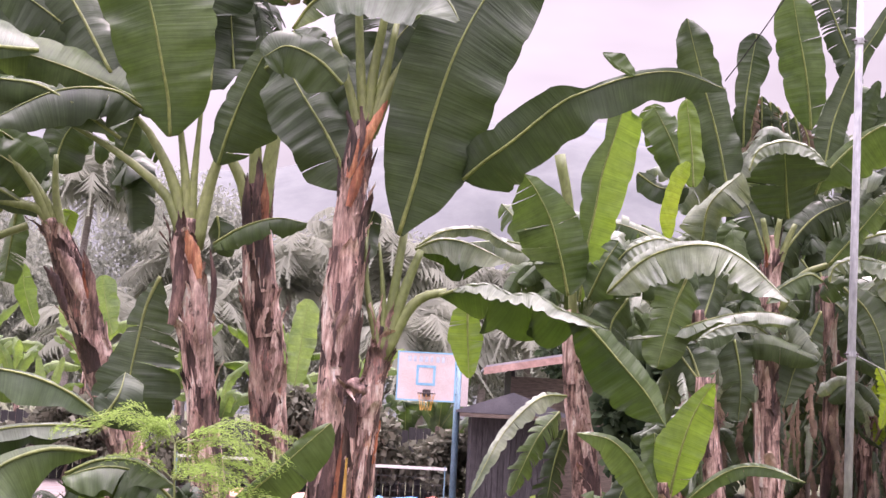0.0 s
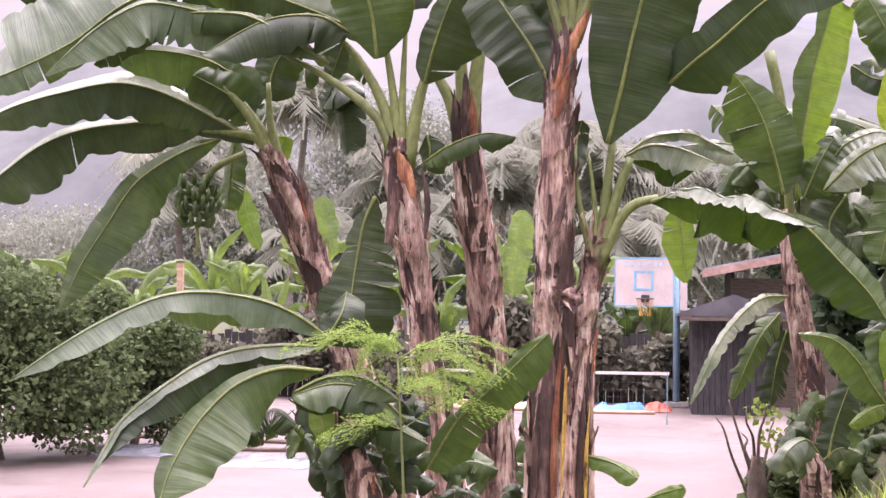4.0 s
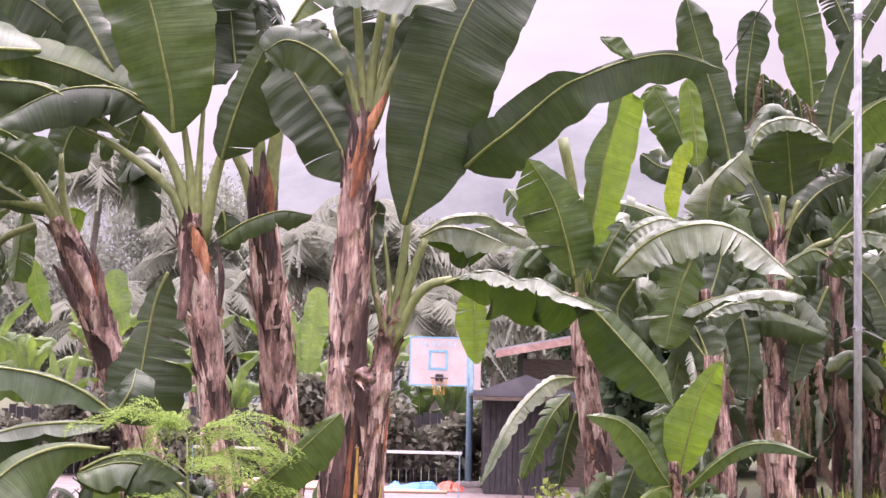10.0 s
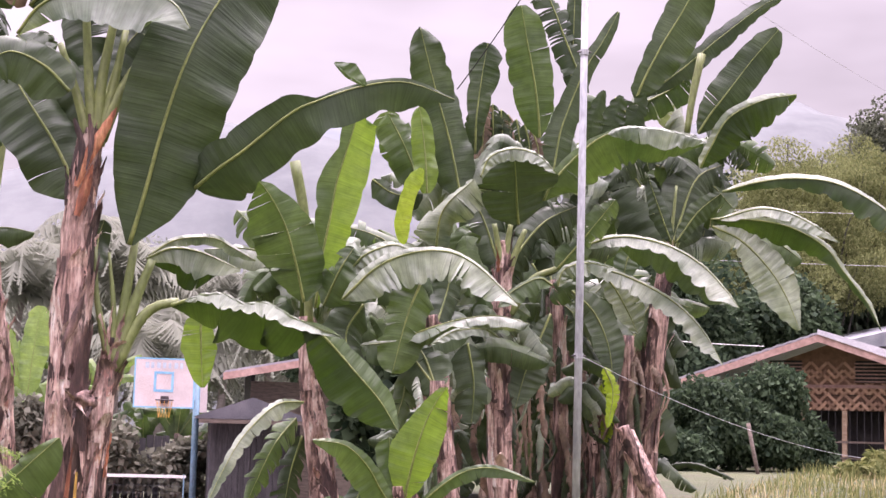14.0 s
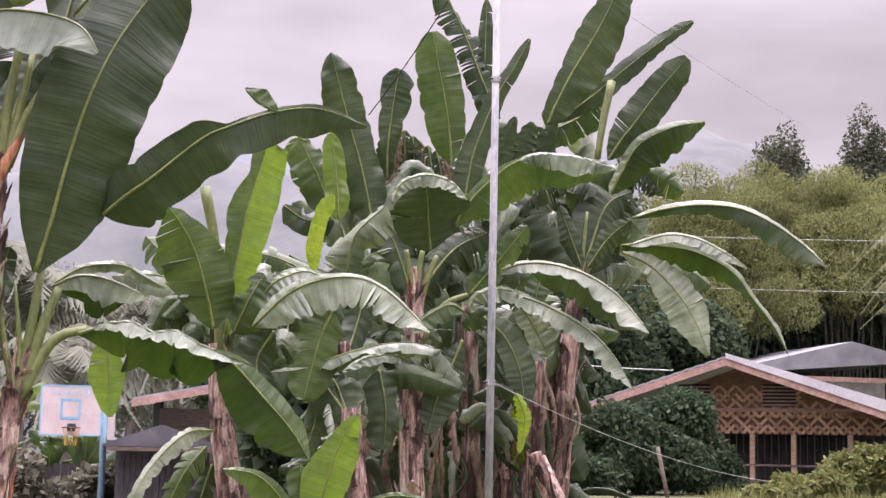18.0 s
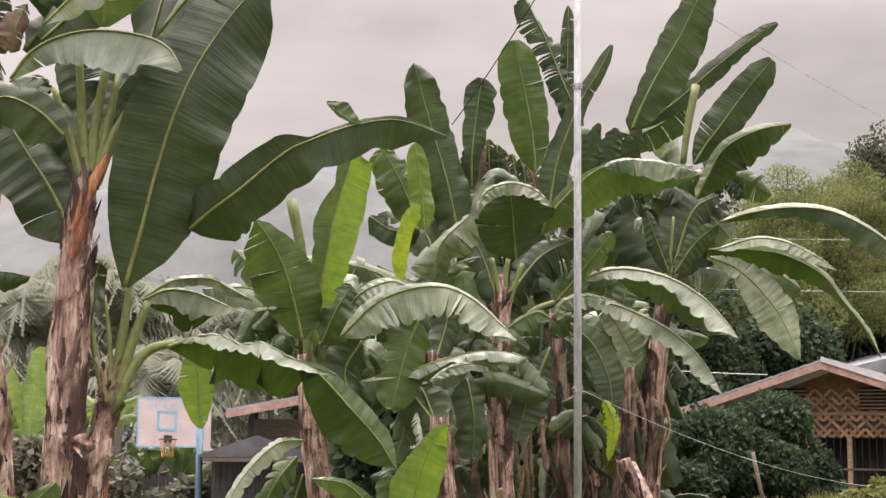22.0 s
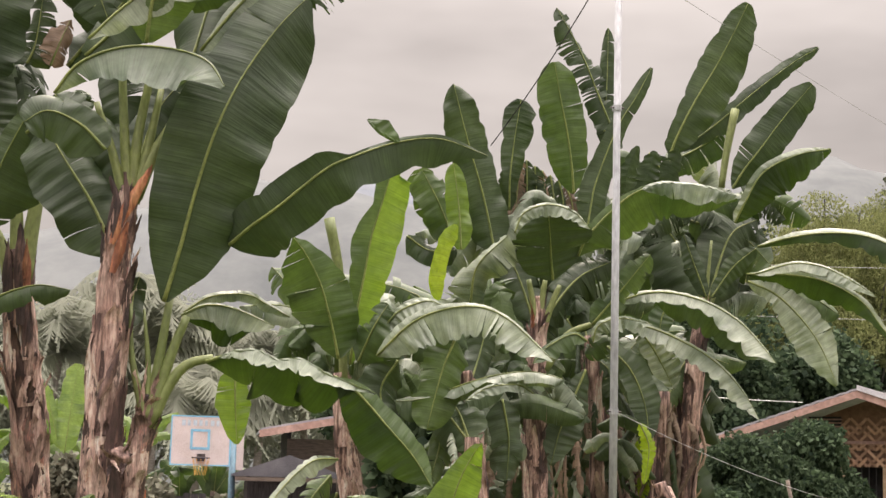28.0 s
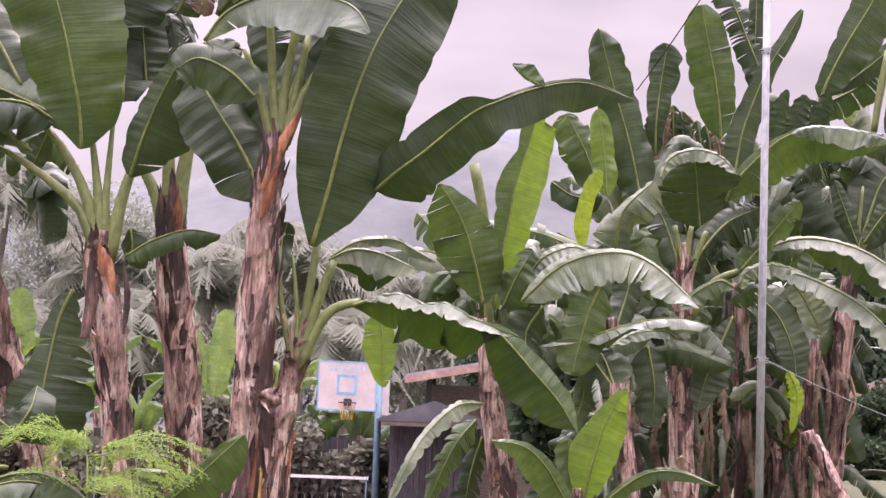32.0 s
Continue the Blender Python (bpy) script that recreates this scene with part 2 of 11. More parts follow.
def box_bm(bm, lo, hi, bevel=0.0):
    lo, hi = Vector(lo), Vector(hi)
    made = bmesh.ops.create_cube(bm, size=1.0, matrix=Matrix.LocRotScale((lo + hi) / 2, None, hi - lo))
    if bevel:
        es = list({e for v in made["verts"] for e in v.link_edges})
        bmesh.ops.bevel(bm, geom=es, offset=bevel, segments=2, affect="EDGES")
    return made


def box(lo, hi, bevel=0.0):
    bm = bmesh.new()
    box_bm(bm, lo, hi, bevel)
    return bm


def tube_bm(bm, pts, radii, sides=8, cap=True):
    rings = []
    n = len(pts)
    pts = [Vector(p) for p in pts]
    ref = Vector((0.31, 0.87, 0.12))
    for i, p in enumerate(pts):
        d = (pts[min(i + 1, n - 1)] - pts[max(i - 1, 0)]).normalized()
        u = d.cross(ref)
        u = u.normalized() if u.length > 1e-4 else d.orthogonal().normalized()
        v = d.cross(u)
        r = radii[i] if hasattr(radii, "__len__") else radii
        rings.append([bm.verts.new(p + (u * math.cos(a) + v * math.sin(a)) * r) for a in [2 * math.pi * k / sides for k in range(sides)]])
    for a, b in zip(rings, rings[1:]):
        for k in range(sides):
            bm.faces.new((a[k], a[(k + 1) % sides], b[(k + 1) % sides], b[k]))
    if cap:
        bm.faces.new(rings[0][::-1])
        bm.faces.new(rings[-1])
    return rings


def tube(pts, radii, sides=8):
    bm = bmesh.new()
    tube_bm(bm, pts, radii, sides)
    return bm


def spline(pts, n):
    """Catmull-Rom points through pts."""
    pts = [Vector(p) for p in pts]
    ext = [pts[0] * 2 - pts[1]] + pts + [pts[-1] * 2 - pts[-2]]
    out = []
    m = len(pts) - 1
    for i in range(n + 1):
        s = min(i / n * m, m - 1e-6)
        k = int(s)
        f = s - k
        a, b, c, d = ext[k:k + 4]
        out.append(0.5 * ((2 * b) + (c - a) * f + (2 * a - 5 * b + 4 * c - d) * f * f + (3 * b - a - 3 * c + d) * f ** 3))
    return out


LEAF_COUNT = [0]


def banana_leaf(plant, pts, width, face=20.0, fold=20.0, tear=0.1, look_="mid", turn=0.0, neck=0.0, cut=0.0, lop=0.0, steps=46, rib=True, face_end=None, wavy=1.0, fold_end=None, arch=None):
    """One leaf: blade with two halves that droop from a raised midrib, wavy margins and tears between the side veins.
    face: degrees by which the upper or lower side leans up from the viewer's way; fold: droop of the halves; turn: azimuth of the face;
    neck: share of the line that is bare petiole; cut: how blunt the base of the blade is; lop: how much wider one half is; face_end and fold_end: face and fold at the tip, where the blade twists;
    arch: how steeply the near and the far half hang from the midrib, in degrees below the level, for a leaf that bows over."""
    LEAF_COUNT[0] += 1
    rnd = random.Random(100 + LEAF_COUNT[0])
    line = spline(pts, steps)
    start = int(neck * steps)
    face_end = face if face_end is None else face_end
    fold_end = fold if fold_end is None else fold_end

    def facing(q):
        q = min(1.0, max(0.0, (q - 0.28) / 0.4))
        q = q * q * (3 - 2 * q)
        a = radians(face + (face_end - face) * q)
        return Vector((math.sin(radians(turn)) * math.cos(a), -math.cos(radians(turn)) * math.cos(a), math.sin(a)))

    bm = bmesh.new()
    uv = bm.loops.layers.uv.new("uv")
    ph = rnd.uniform(0, 6)
    cols = 6
    length = sum((b - a).length for a, b in zip(line, line[1:]))
    chance = tear * 34.0 / steps
    for side in (-1, 1):
        prev, sag, step_out = None, 0.0, 0.0
        for i in range(start, steps + 1):
            s = (i - start) / (steps - start)
            run = s * length
            prof = min(1.0, (s + 0.02) * (7.0 + 6 * cut)) ** 0.6 * (1 - max(0.0, (s - 0.62) / 0.38) ** 2.4) ** 0.6
            d = (line[min(i + 1, steps)] - line[max(i - 1, 0)]).normalized()
            x = d.cross(facing(s))
            bend = fold + (fold_end - fold) * min(1.0, max(0.0, (s - 0.28) / 0.4))
            x = x.normalized() if x.length > 0.05 else d.orthogonal().normalized()
            nn = x.cross(d).normalized()
            lobes = 0.075 * noise.noise(Vector((run * 5.5, ph, side * 3.0))) + 0.05 * noise.noise(Vector((run * 15.0, ph, side * 5.0)))
            half = max(0.004, width * 0.5 * prof * (1 + lobes * 2.1 + step_out) * (1 + lop * side))

            def ring(extra, gap):
                out = []
                for k in range(cols + 1):
                    q = k / cols
                    a = radians(bend + extra) * (0.3 + 0.9 * q)
                    wave = (noise.noise(Vector((run * 4.2, ph * 2, side * 7.0))) * 0.42 + noise.noise(Vector((run * 11.0, q * 0.8, ph + side))) * 0.2) * width * 0.5 * wavy * q ** 1.6
                    wave += 0.05 * width * (abs(noise.noise(Vector((run * 13.0 + q * 0.7, ph, side * 2.0)))) - 0.2) * min(1, q * 2.5)
                    wave += 0.003 * math.sin(run * 62 + q * 5 + ph + 2.5 * noise.noise(Vector((run * 3, ph, 1)))) * min(1, q * 3)
                    down = Vector((0, 0, -1)) * (half * q) * math.sin(max(0, a)) * 0.4
                    if arch:
                        hang = radians((arch[0] if side > 0 else arch[1]) * (0.55 + 0.6 * q) + extra)
                        way = Vector((0, -side * math.cos(hang), -math.sin(hang)))
                        way = (way - d * (d.dot(way) * 0.7)).normalized()
                        up = Vector((0, -side * math.sin(hang), math.cos(hang)))
                        pnt = line[i] + way * (half * q) + up * wave + d * (half * q * 0.2 + gap * q)
                        out.append((bm.verts.new(pnt), (run / 2.0 + q * half * 0.1, q * half)))
                        continue
                    pnt = line[i] + x * (side * half * q * math.cos(a)) - nn * (half * q * math.sin(a) * 0.8) + down + nn * wave + d * (half * q * 0.22 + gap * q)
                    out.append((bm.verts.new(pnt), (run / 2.0 + q * half * 0.1, q * half)))
                return out
            row = ring(sag, 0.0)
            if prev:
                for k in range(cols):
                    quad = (prev[k], prev[k + 1], row[k + 1], row[k])
                    order = quad if side > 0 else quad[::-1]
                    f = bm.faces.new([v for v, _ in order])
                    for lp, (_, u) in zip(f.loops, order):
                        lp[uv].uv = u
                    f.smooth = True
            prev = row
            if start + 2 < i < steps - 2 and rnd.random() < chance:
                sag = rnd.uniform(-8, 30) * (0.5 + tear)
                step_out = rnd.uniform(-0.08, 0.05)
                prev = ring(sag, width * rnd.uniform(0.01, 0.05) * (0.6 + tear))
    blade = part("leaf", bm, LEAF[look_], plant)
    if rib:
        thick = 0.005 + 0.008 * min(1.0, width / 0.6)
        off = [p + Vector((0, -0.004, 0.002)) for p in line[::2]]
        last = len(off) - 1
        part("midrib", tube(off, [max(0.002, thick * (1.2 - 1.05 * i / last) * (1.5 if neck and i < neck * last else 1)) for i in range(last + 1)], 6), RIB, blade, smooth=True)
    return blade


BLADE_COUNT = [0]


def blade(plant, pts, left, right, look_="mid", look_right=None, lean=(14, 14), rag=0.10, tear=0.014, rib=True, steps=60, pleat=1.0, lobe=0.2):
    """One large leaf with its own outline: left and right are the widths of the two halves from base to tip, as the leaf points.
    lean: degrees by which each half falls back from the viewer; rag: depth of the scallops between margin notches;
    tear: share of the side veins that are split; look_right: another surface on the right half, where the blade is folded over."""
    BLADE_COUNT[0] += 1
    rnd = random.Random(7000 + BLADE_COUNT[0])
    line = spline(pts, steps)
    run_at = [0.0]
    for a, b in zip(line, line[1:]):
        run_at.append(run_at[-1] + (b - a).length)
    total = run_at[-1]
    bm = bmesh.new()
    uv = bm.loops.layers.uv.new("uv")
    cols = 8
    ph = rnd.uniform(0, 9)
    for side, widths in ((-1, left), (1, right)):
        marks = [0.0]
        while marks[-1] < total:
            marks.append(marks[-1] + lobe * rnd.uniform(0.5, 1.5))
        depth_of = [rnd.uniform(0.4, 1.3) for _ in marks]
        prev = None
        tilt = lean[0 if side < 0 else 1]
        extra = 0.0
        for i in range(steps + 1):
            s = i / steps
            run = run_at[i]
            k = max(j for j, m in enumerate(marks) if m <= run + 1e-6)
            f = (run - marks[k]) / (marks[min(k + 1, len(marks) - 1)] - marks[k] + 1e-6)
            scallop = (1 - math.sin(math.pi * min(1.0, max(0.0, f)))) ** 1.6 * depth_of[k]
            w = float(np.interp(s, np.linspace(0, 1, len(widths)), widths))
            close = min(1.0, (1 - s) * 9 + 0.12) ** 0.5 * min(1.0, s * 11 + 0.1) ** 0.5
            half = max(0.003, w * (1 - rag * scallop) * close)
            d = (line[min(i + 1, steps)] - line[max(i - 1, 0)]).normalized()
            x = d.cross(Vector((0, -1, 0)))
            x = x.normalized() if x.length > 0.05 else Vector((1, 0, 0))
            nn = x.cross(d).normalized()
            if nn.y > 0:
                nn = -nn

            def ring(gap, add):
                out = []
                for c in range(cols + 1):
                    q = c / cols
                    fall = math.tan(radians(tilt + add)) * half * q ** 1.25
                    fold = (noise.noise(Vector((run * 3.4, q * 0.5, ph + side))) * 0.22 + noise.noise(Vector((run * 9.0, q * 0.9, ph - side))) * 0.10) * (w + 0.03) * q ** 1.3
                    fold += pleat * (0.010 * abs(noise.noise(Vector((run * 17.0 + q * 0.5, ph * 3, side)))) + 0.0022 * math.sin(run * 95 + q * 3 + ph)) * min(1.0, q * 3.5)
                    fold += 0.20 * half * scallop * rag * 3 * q ** 3
                    pnt = line[i] + x * (side * half * q) - nn * fall + nn * fold + d * (half * q * 0.16 * (1 - s) + gap * q)
                    out.append((bm.verts.new(pnt), (run / 2.0 + q * half * 0.1, q * half)))
                return out
            row = ring(0.0, extra)
            if prev:
                for c in range(cols):
                    quad = (prev[c], prev[c + 1], row[c + 1], row[c])
                    order = quad if side > 0 else quad[::-1]
                    f_ = bm.faces.new([v for v, _ in order])
                    for lp, (_, u) in zip(f_.loops, order):
                        lp[uv].uv = u
                    f_.smooth = True
                    f_.material_index = 1 if side > 0 and look_right else 0
            prev = row
            if 2 < i < steps - 2 and rnd.random() < tear:
                extra = rnd.uniform(-16, 22)
                prev = ring(half * rnd.uniform(0.02, 0.10), extra)
    ob = part("leaf", bm, LEAF[look_], plant)
    if look_right:
        ob.data.materials.append(LEAF[look_right])
    if rib:
        thick = 0.004 + 0.007 * min(1.0, (max(left) + max(right)) / 0.5)
        off = [p + Vector((0, -0.005, 0.001)) for p in line[::2]]
        last = len(off) - 1
        part("midrib", tube(off, [max(0.002, thick * (1.25 - 1.05 * i / last)) for i in range(last + 1)], 6), RIB, ob, smooth=True)
    return ob


def strip_bm(bm, base, up, out_, side, length, width, curl, rnd):
    """A dry sheath that wraps part of a stem, peels and ends in a torn tip."""
    rows = []
    n, m = 9, 4
    lean = rnd.uniform(-0.25, 0.25)
    for i in range(n + 1):
        s = i / n
        c = base + up * (length * s) + out_ * (curl * s ** 2.5 + 0.004) + side * lean * width * s
        w = width * (0.75 + 0.25 * math.sin(s * 3)) * (1 - 0.8 * s ** 2.2) + rnd.uniform(-0.2, 0.12) * width
        shift = side * rnd.uniform(-0.06, 0.06) * width
        rows.append([bm.verts.new(c + shift + up * (rnd.uniform(-0.02, 0.03) if i == n else 0) + side * w * (k / m - 0.5) - out_ * 0.9 * w * (k / m - 0.5) ** 2 + out_ * rnd.uniform(-0.007, 0.008)) for k in range(m + 1)])
    for a, b in zip(rows, rows[1:]):
        for k in range(m):
            bm.faces.new((a[k], a[k + 1], b[k + 1], b[k])).smooth = True


def wrap_sheath(plant, line, rr, s0, s1, ang, spread, lift, mat, rnd):
    """A broad dry sheath that clasps the stem, narrows upwards and lifts off at its torn tip."""
    n, m, last = 10, 7, len(line) - 1
    bm = bmesh.new()
    rows = []
    slant = rnd.uniform(-0.5, 0.5)
    curl = rnd.choice((0.0, 0.008, 0.02, 0.04))
    torn = [rnd.uniform(-0.1, 0.1) for _ in range(m + 1)]
    for i in range(n + 1):
        q = i / n
        row = []
        for k in range(m + 1):
            e = k / m * 2 - 1
            s = min(0.995, max(0.0, s0 + (s1 - s0) * (q + torn[k] * q * q)))
            f = s * last
            j = min(int(f), last - 1)
            c = line[j].lerp(line[j + 1], f - j)
            d = (line[j + 1] - line[j]).normalized()
            r = rr[j] + (rr[j + 1] - rr[j]) * (f - j)
            u = (Vector((1, 0, 0)) - d * d.x).normalized()
            v = d.cross(u)
            half = spread * (1 - 0.72 * q ** 2.4) + rnd.uniform(-0.05, 0.05)
            a = ang + slant * q * 0.6 + e * half
            rad = r * (lift + 0.03 * math.sin(3 * e + q * 4) + 0.05 * abs(e) ** 3) + curl * q ** 3 + rnd.uniform(-0.002, 0.002)
            row.append(bm.verts.new(c + (u * math.cos(a) + v * math.sin(a)) * rad))
        rows.append(row)
    for p_, q_ in zip(rows, rows[1:]):
        for k in range(m):
            bm.faces.new((p_[k], p_[k + 1], q_[k + 1], q_[k])).smooth = True
    return part("dry_sheath", bm, mat, plant)


STEM_COUNT = [0]


def pseudostem(plant, pts, radii, sheaths=26, dark=0.35, orange=0.02, near=True):
    """The stem, ridged by its leaf sheaths, with dry sheaths that overlap, peel and hang in strips."""
    STEM_COUNT[0] += 1
    rnd = random.Random(500 + STEM_COUNT[0])
    steps = 40 if near else 14
    sides = 24 if near else 10
    line = spline(pts, steps)
    rr = [float(np.interp(i / steps, np.linspace(0, 1, len(radii)), radii)) for i in range(steps + 1)]
    bm = bmesh.new()
    rings = tube_bm(bm, line, rr, sides)
    for i, ring in enumerate(rings):
        for k, v in enumerate(ring):
            a = 2 * math.pi * k / sides
            r = 1 + 0.09 * math.sin(3 * a + i * 0.2) + 0.13 * noise.noise(Vector((math.cos(a) * 2, math.sin(a) * 2 + STEM_COUNT[0], i * 0.35))) + rnd.uniform(-0.04, 0.04)
            v.co = line[i] + (v.co - line[i]) * r
    part("pseudostem", bm, STEM, plant, smooth=True)
    big = 46 if sheaths >= 60 else 22 if near else 8
    for j in range(big):
        s0 = (j + rnd.uniform(-0.4, 0.4)) / big * 0.86
        length = rnd.uniform(0.05, 0.17)
        wrap_sheath(plant, line, rr, max(0.0, s0), min(0.99, s0 + length), rnd.uniform(-3.0, -0.1), rnd.uniform(0.28, 0.85), 0.98 + 0.10 * rnd.random(), SHEATH_DARK if rnd.random() < dark * (0.35 + 0.9 * s0) else SHEATH, rnd)
    for j in range(int(sheaths * 0.4)):
        s = (j + rnd.random()) / (sheaths * 0.4) * 0.97
        i = min(int(s * steps), steps - 1)
        d = (line[i + 1] - line[i]).normalized()
        a = rnd.uniform(-3.1, 0.0)
        flat = Vector((math.cos(a), math.sin(a), 0))
        out_ = (flat - d * d.dot(flat)).normalized()
        side = d.cross(out_)
        r = rr[i]
        bm = bmesh.new()
        kind = rnd.random()
        if kind < 0.4:
            strip_bm(bm, line[i] + out_ * r * 1.08, d, out_, side, rnd.uniform(0.08, 0.26), r * rnd.uniform(0.35, 0.9), rnd.uniform(0.0, 0.035), rnd)
        elif kind < 0.8:
            strip_bm(bm, line[i] + out_ * r * 1.1, -d, out_, side, rnd.uniform(0.15, 0.5), r * rnd.uniform(0.15, 0.45), rnd.uniform(0.0, 0.035), rnd)
        else:
            strip_bm(bm, line[i] + out_ * r * 1.05, d, out_, side, rnd.uniform(0.12, 0.26), r * rnd.uniform(0.25, 0.6), rnd.uniform(0.03, 0.09), rnd)
        q = rnd.random()
        part("dry_sheath", bm, SHEATH_ORANGE if q < orange else SHEATH_DARK if q < orange + dark else SHEATH, plant)


def bark_strip(plant, pts, width, mat, label=""):
    """A long single strip of sheath that lies along a stem."""
    line = spline(pts, 12)
    bm = bmesh.new()
    rows = []
    rnd = random.Random(int(width * 9999) + len(pts))
    for i, p in enumerate(line):
        d = (line[min(i + 1, 12)] - line[max(i - 1, 0)]).normalized()
        sd = d.cross(Vector((0, -1, 0))).normalized()
        w = width * (0.35 + 0.65 * math.sin(min(1.0, (i + 1) / 6.5) * math.pi / 2)) * (1 - 0.85 * max(0, (i - 7) / 5.0)) + rnd.uniform(-0.16, 0.12) * width
        rows.append([bm.verts.new(p + sd * w * (k / 4 - 0.5) + Vector((0, 1.2 * w * (k / 4 - 0.5) ** 2 + rnd.uniform(-0.003, 0.003), 0))) for k in range(5)])
    for a, b in zip(rows, rows[1:]):
        for k in range(4):
            bm.faces.new((a[k], a[k + 1], b[k + 1], b[k])).smooth = True
    return part("dry_sheath", bm, mat, plant, label)


def petiole(plant, pts, r0, r1):
    line = spline(pts, 8)
    part("petiole", tube(line, [r0 + (r1 - r0) * i / 8 for i in range(9)], 8), PETIOLE, plant, smooth=True)


# ground
def ground_height(x, y):
    """The court lies at zero; a grassy bank rises along its near right side, the viewer stands at its foot."""
    bank = 1.0 / (1 + math.exp(-min(40, max(-40, (x - 1.0 - 0.12 * (y - 10)) * 3.4))))
    left = 0.18 / (1 + math.exp(min(40, (y - 14.0) * 1.2)))
    near = 1 / (1 + math.exp(min(40, max(-40, (y - 5.0) * 1.1))))
    top = 1.18 + 0.3 * min(1, max(0, (y - 12) / 20.0))
    h = bank * top + (1 - bank) * left
    return h * (1 - near) + 0.62 * near - 0.02

def material_ground():
    m, t, p, _ = material("ground_soil_grass")
    big = noise_of(t, 0.35, 6.0)
    mid = noise_of(t, 3.0, 6.0)
    fine = noise_of(t, 45.0, 4.0)
    c = ramp(t, big, [(0.35, (0.042, 0.055, 0.020)), (0.65, (0.080, 0.094, 0.036))])
    c = mixed(t, "MIX", ramp(t, mid, [(0.5, (0, 0, 0)), (0.68, (0.8, 0.8, 0.8))]), c, (0.085, 0.062, 0.045))
    c = mixed(t, "OVERLAY", 0.6, c, ramp(t, fine, [(0.3, (0.25,) * 3), (0.7, (0.75,) * 3)]))
    t.links.new(c, p.inputs["Base Color"])
    p.inputs["Roughness"].default_value = 0.85
    bumped(t, p, fine, 0.8, 0.04)
    return m


GROUND = material_ground()


def material_court():
    m, t, p, _ = material("court_wet_concrete")
    big = noise_of(t, 0.35, 6.0, (1, 0.5, 1))
    fine = noise_of(t, 30.0, 5.0)
    c = ramp(t, big, [(0.32, (0.125, 0.096, 0.093)), (0.68, (0.185, 0.149, 0.143))])
    c = mixed(t, "OVERLAY", 0.35, c, ramp(t, fine, [(0.3, (0.3,) * 3), (0.7, (0.7,) * 3)]))
    t.links.new(c, p.inputs["Base Color"])
    r = ramp(t, noise_of(t, 0.8, 5.0), [(0.4, (0.46,) * 3), (0.62, (0.68,) * 3)])
    t.links.new(r, p.inputs["Roughness"])
    bumped(t, p, noise_of(t, 7.0, 4.0), 0.12, 0.01)
    return m


COURT = material_court()
CONCRETE = surface("concrete_grey", (0.24, 0.23, 0.22), (0.42, 0.40, 0.38), 3.0, None, 0.8)
WOOD = surface("weathered_wood", (0.10, 0.075, 0.06), (0.23, 0.18, 0.15), 4.0, (1, 1, 6), 0.8, vary=0.15)
WOOD_DARK = surface("dark_wet_wood", (0.020, 0.019, 0.022), (0.062, 0.057, 0.060), 4.0, (6, 6, 1), 0.75, vary=0.15)
WOOD_PALE = surface("pale_timber", (0.42, 0.28, 0.18), (0.62, 0.46, 0.33), 4.0, (1, 1, 6), 0.7)
FASCIA = surface("pinkish_fascia_board", (0.38, 0.225, 0.19), (0.50, 0.325, 0.28), 1.5, None, 0.65, bump=0.1, fine=9.0)
ROOF = surface("galvanised_roof", (0.25, 0.26, 0.30), (0.42, 0.43, 0.47), 1.5, None, 0.45, 0.35, bump=0.15)
FLASHING = surface("pale_sheet_metal", (0.50, 0.48, 0.52), (0.68, 0.66, 0.70), 1.5, None, 0.5, 0.1, bump=0.1)
ROOF_DARK = surface("old_roof_sheet", (0.07, 0.07, 0.085), (0.17, 0.165, 0.185), 1.5, None, 0.5, 0.2, bump=0.15)
GALV = surface("galvanised_pipe", (0.27, 0.28, 0.30), (0.44, 0.45, 0.48), 8.0, (1, 1, 0.3), 0.55, 0.10, bump=0.1, distance=0.003)
WHITE = surface("white_paint", (0.53, 0.46, 0.44), (0.67, 0.59, 0.58), 2.5, None, 0.45, bump=0.1)
BLUE = surface("light_blue_paint", (0.16, 0.42, 0.60), (0.26, 0.55, 0.72), 4.0, None, 0.5, bump=0.15)
BLUE_GREY = surface("faded_blue_post", (0.10, 0.20, 0.27), (0.20, 0.34, 0.42), 4.0, (1, 1, 0.4), 0.55, bump=0.2)
RIM = surface("dark_rim_metal", (0.03, 0.025, 0.03), (0.09, 0.07, 0.07), 8.0, None, 0.5, 0.3)
FADED = surface("faded_blue_lettering", (0.40, 0.50, 0.58), (0.52, 0.60, 0.66), 4.0, None, 0.5, bump=0.1)
ORANGE = surface("orange_net", (0.60, 0.30, 0.05), (0.75, 0.42, 0.10), 8.0, None, 0.6)
TARP_RED = surface("red_tarpaulin", (0.50, 0.10, 0.07), (0.72, 0.20, 0.14), 1.6, None, 0.7, bump=0.5)
TARP_PINK = surface("faded_pink_tarpaulin", (0.55, 0.26, 0.20), (0.72, 0.40, 0.33), 1.6, None, 0.7, bump=0.5)
TARP_BLUE = surface("blue_tarpaulin", (0.05, 0.20, 0.55), (0.12, 0.34, 0.72), 2.0, None, 0.7, bump=0.5)
SHEET_GREY = surface("grey_wet_sheet", (0.10, 0.11, 0.13), (0.34, 0.36, 0.40), 2.5, None, 0.22, bump=0.4)
WIRE = surface("black_wire", (0.02, 0.02, 0.02), (0.06, 0.06, 0.06), 8.0, None, 0.6)
WIRE_PALE = surface("pale_wire", (0.40, 0.40, 0.43), (0.55, 0.55, 0.58), 8.0, None, 0.5)
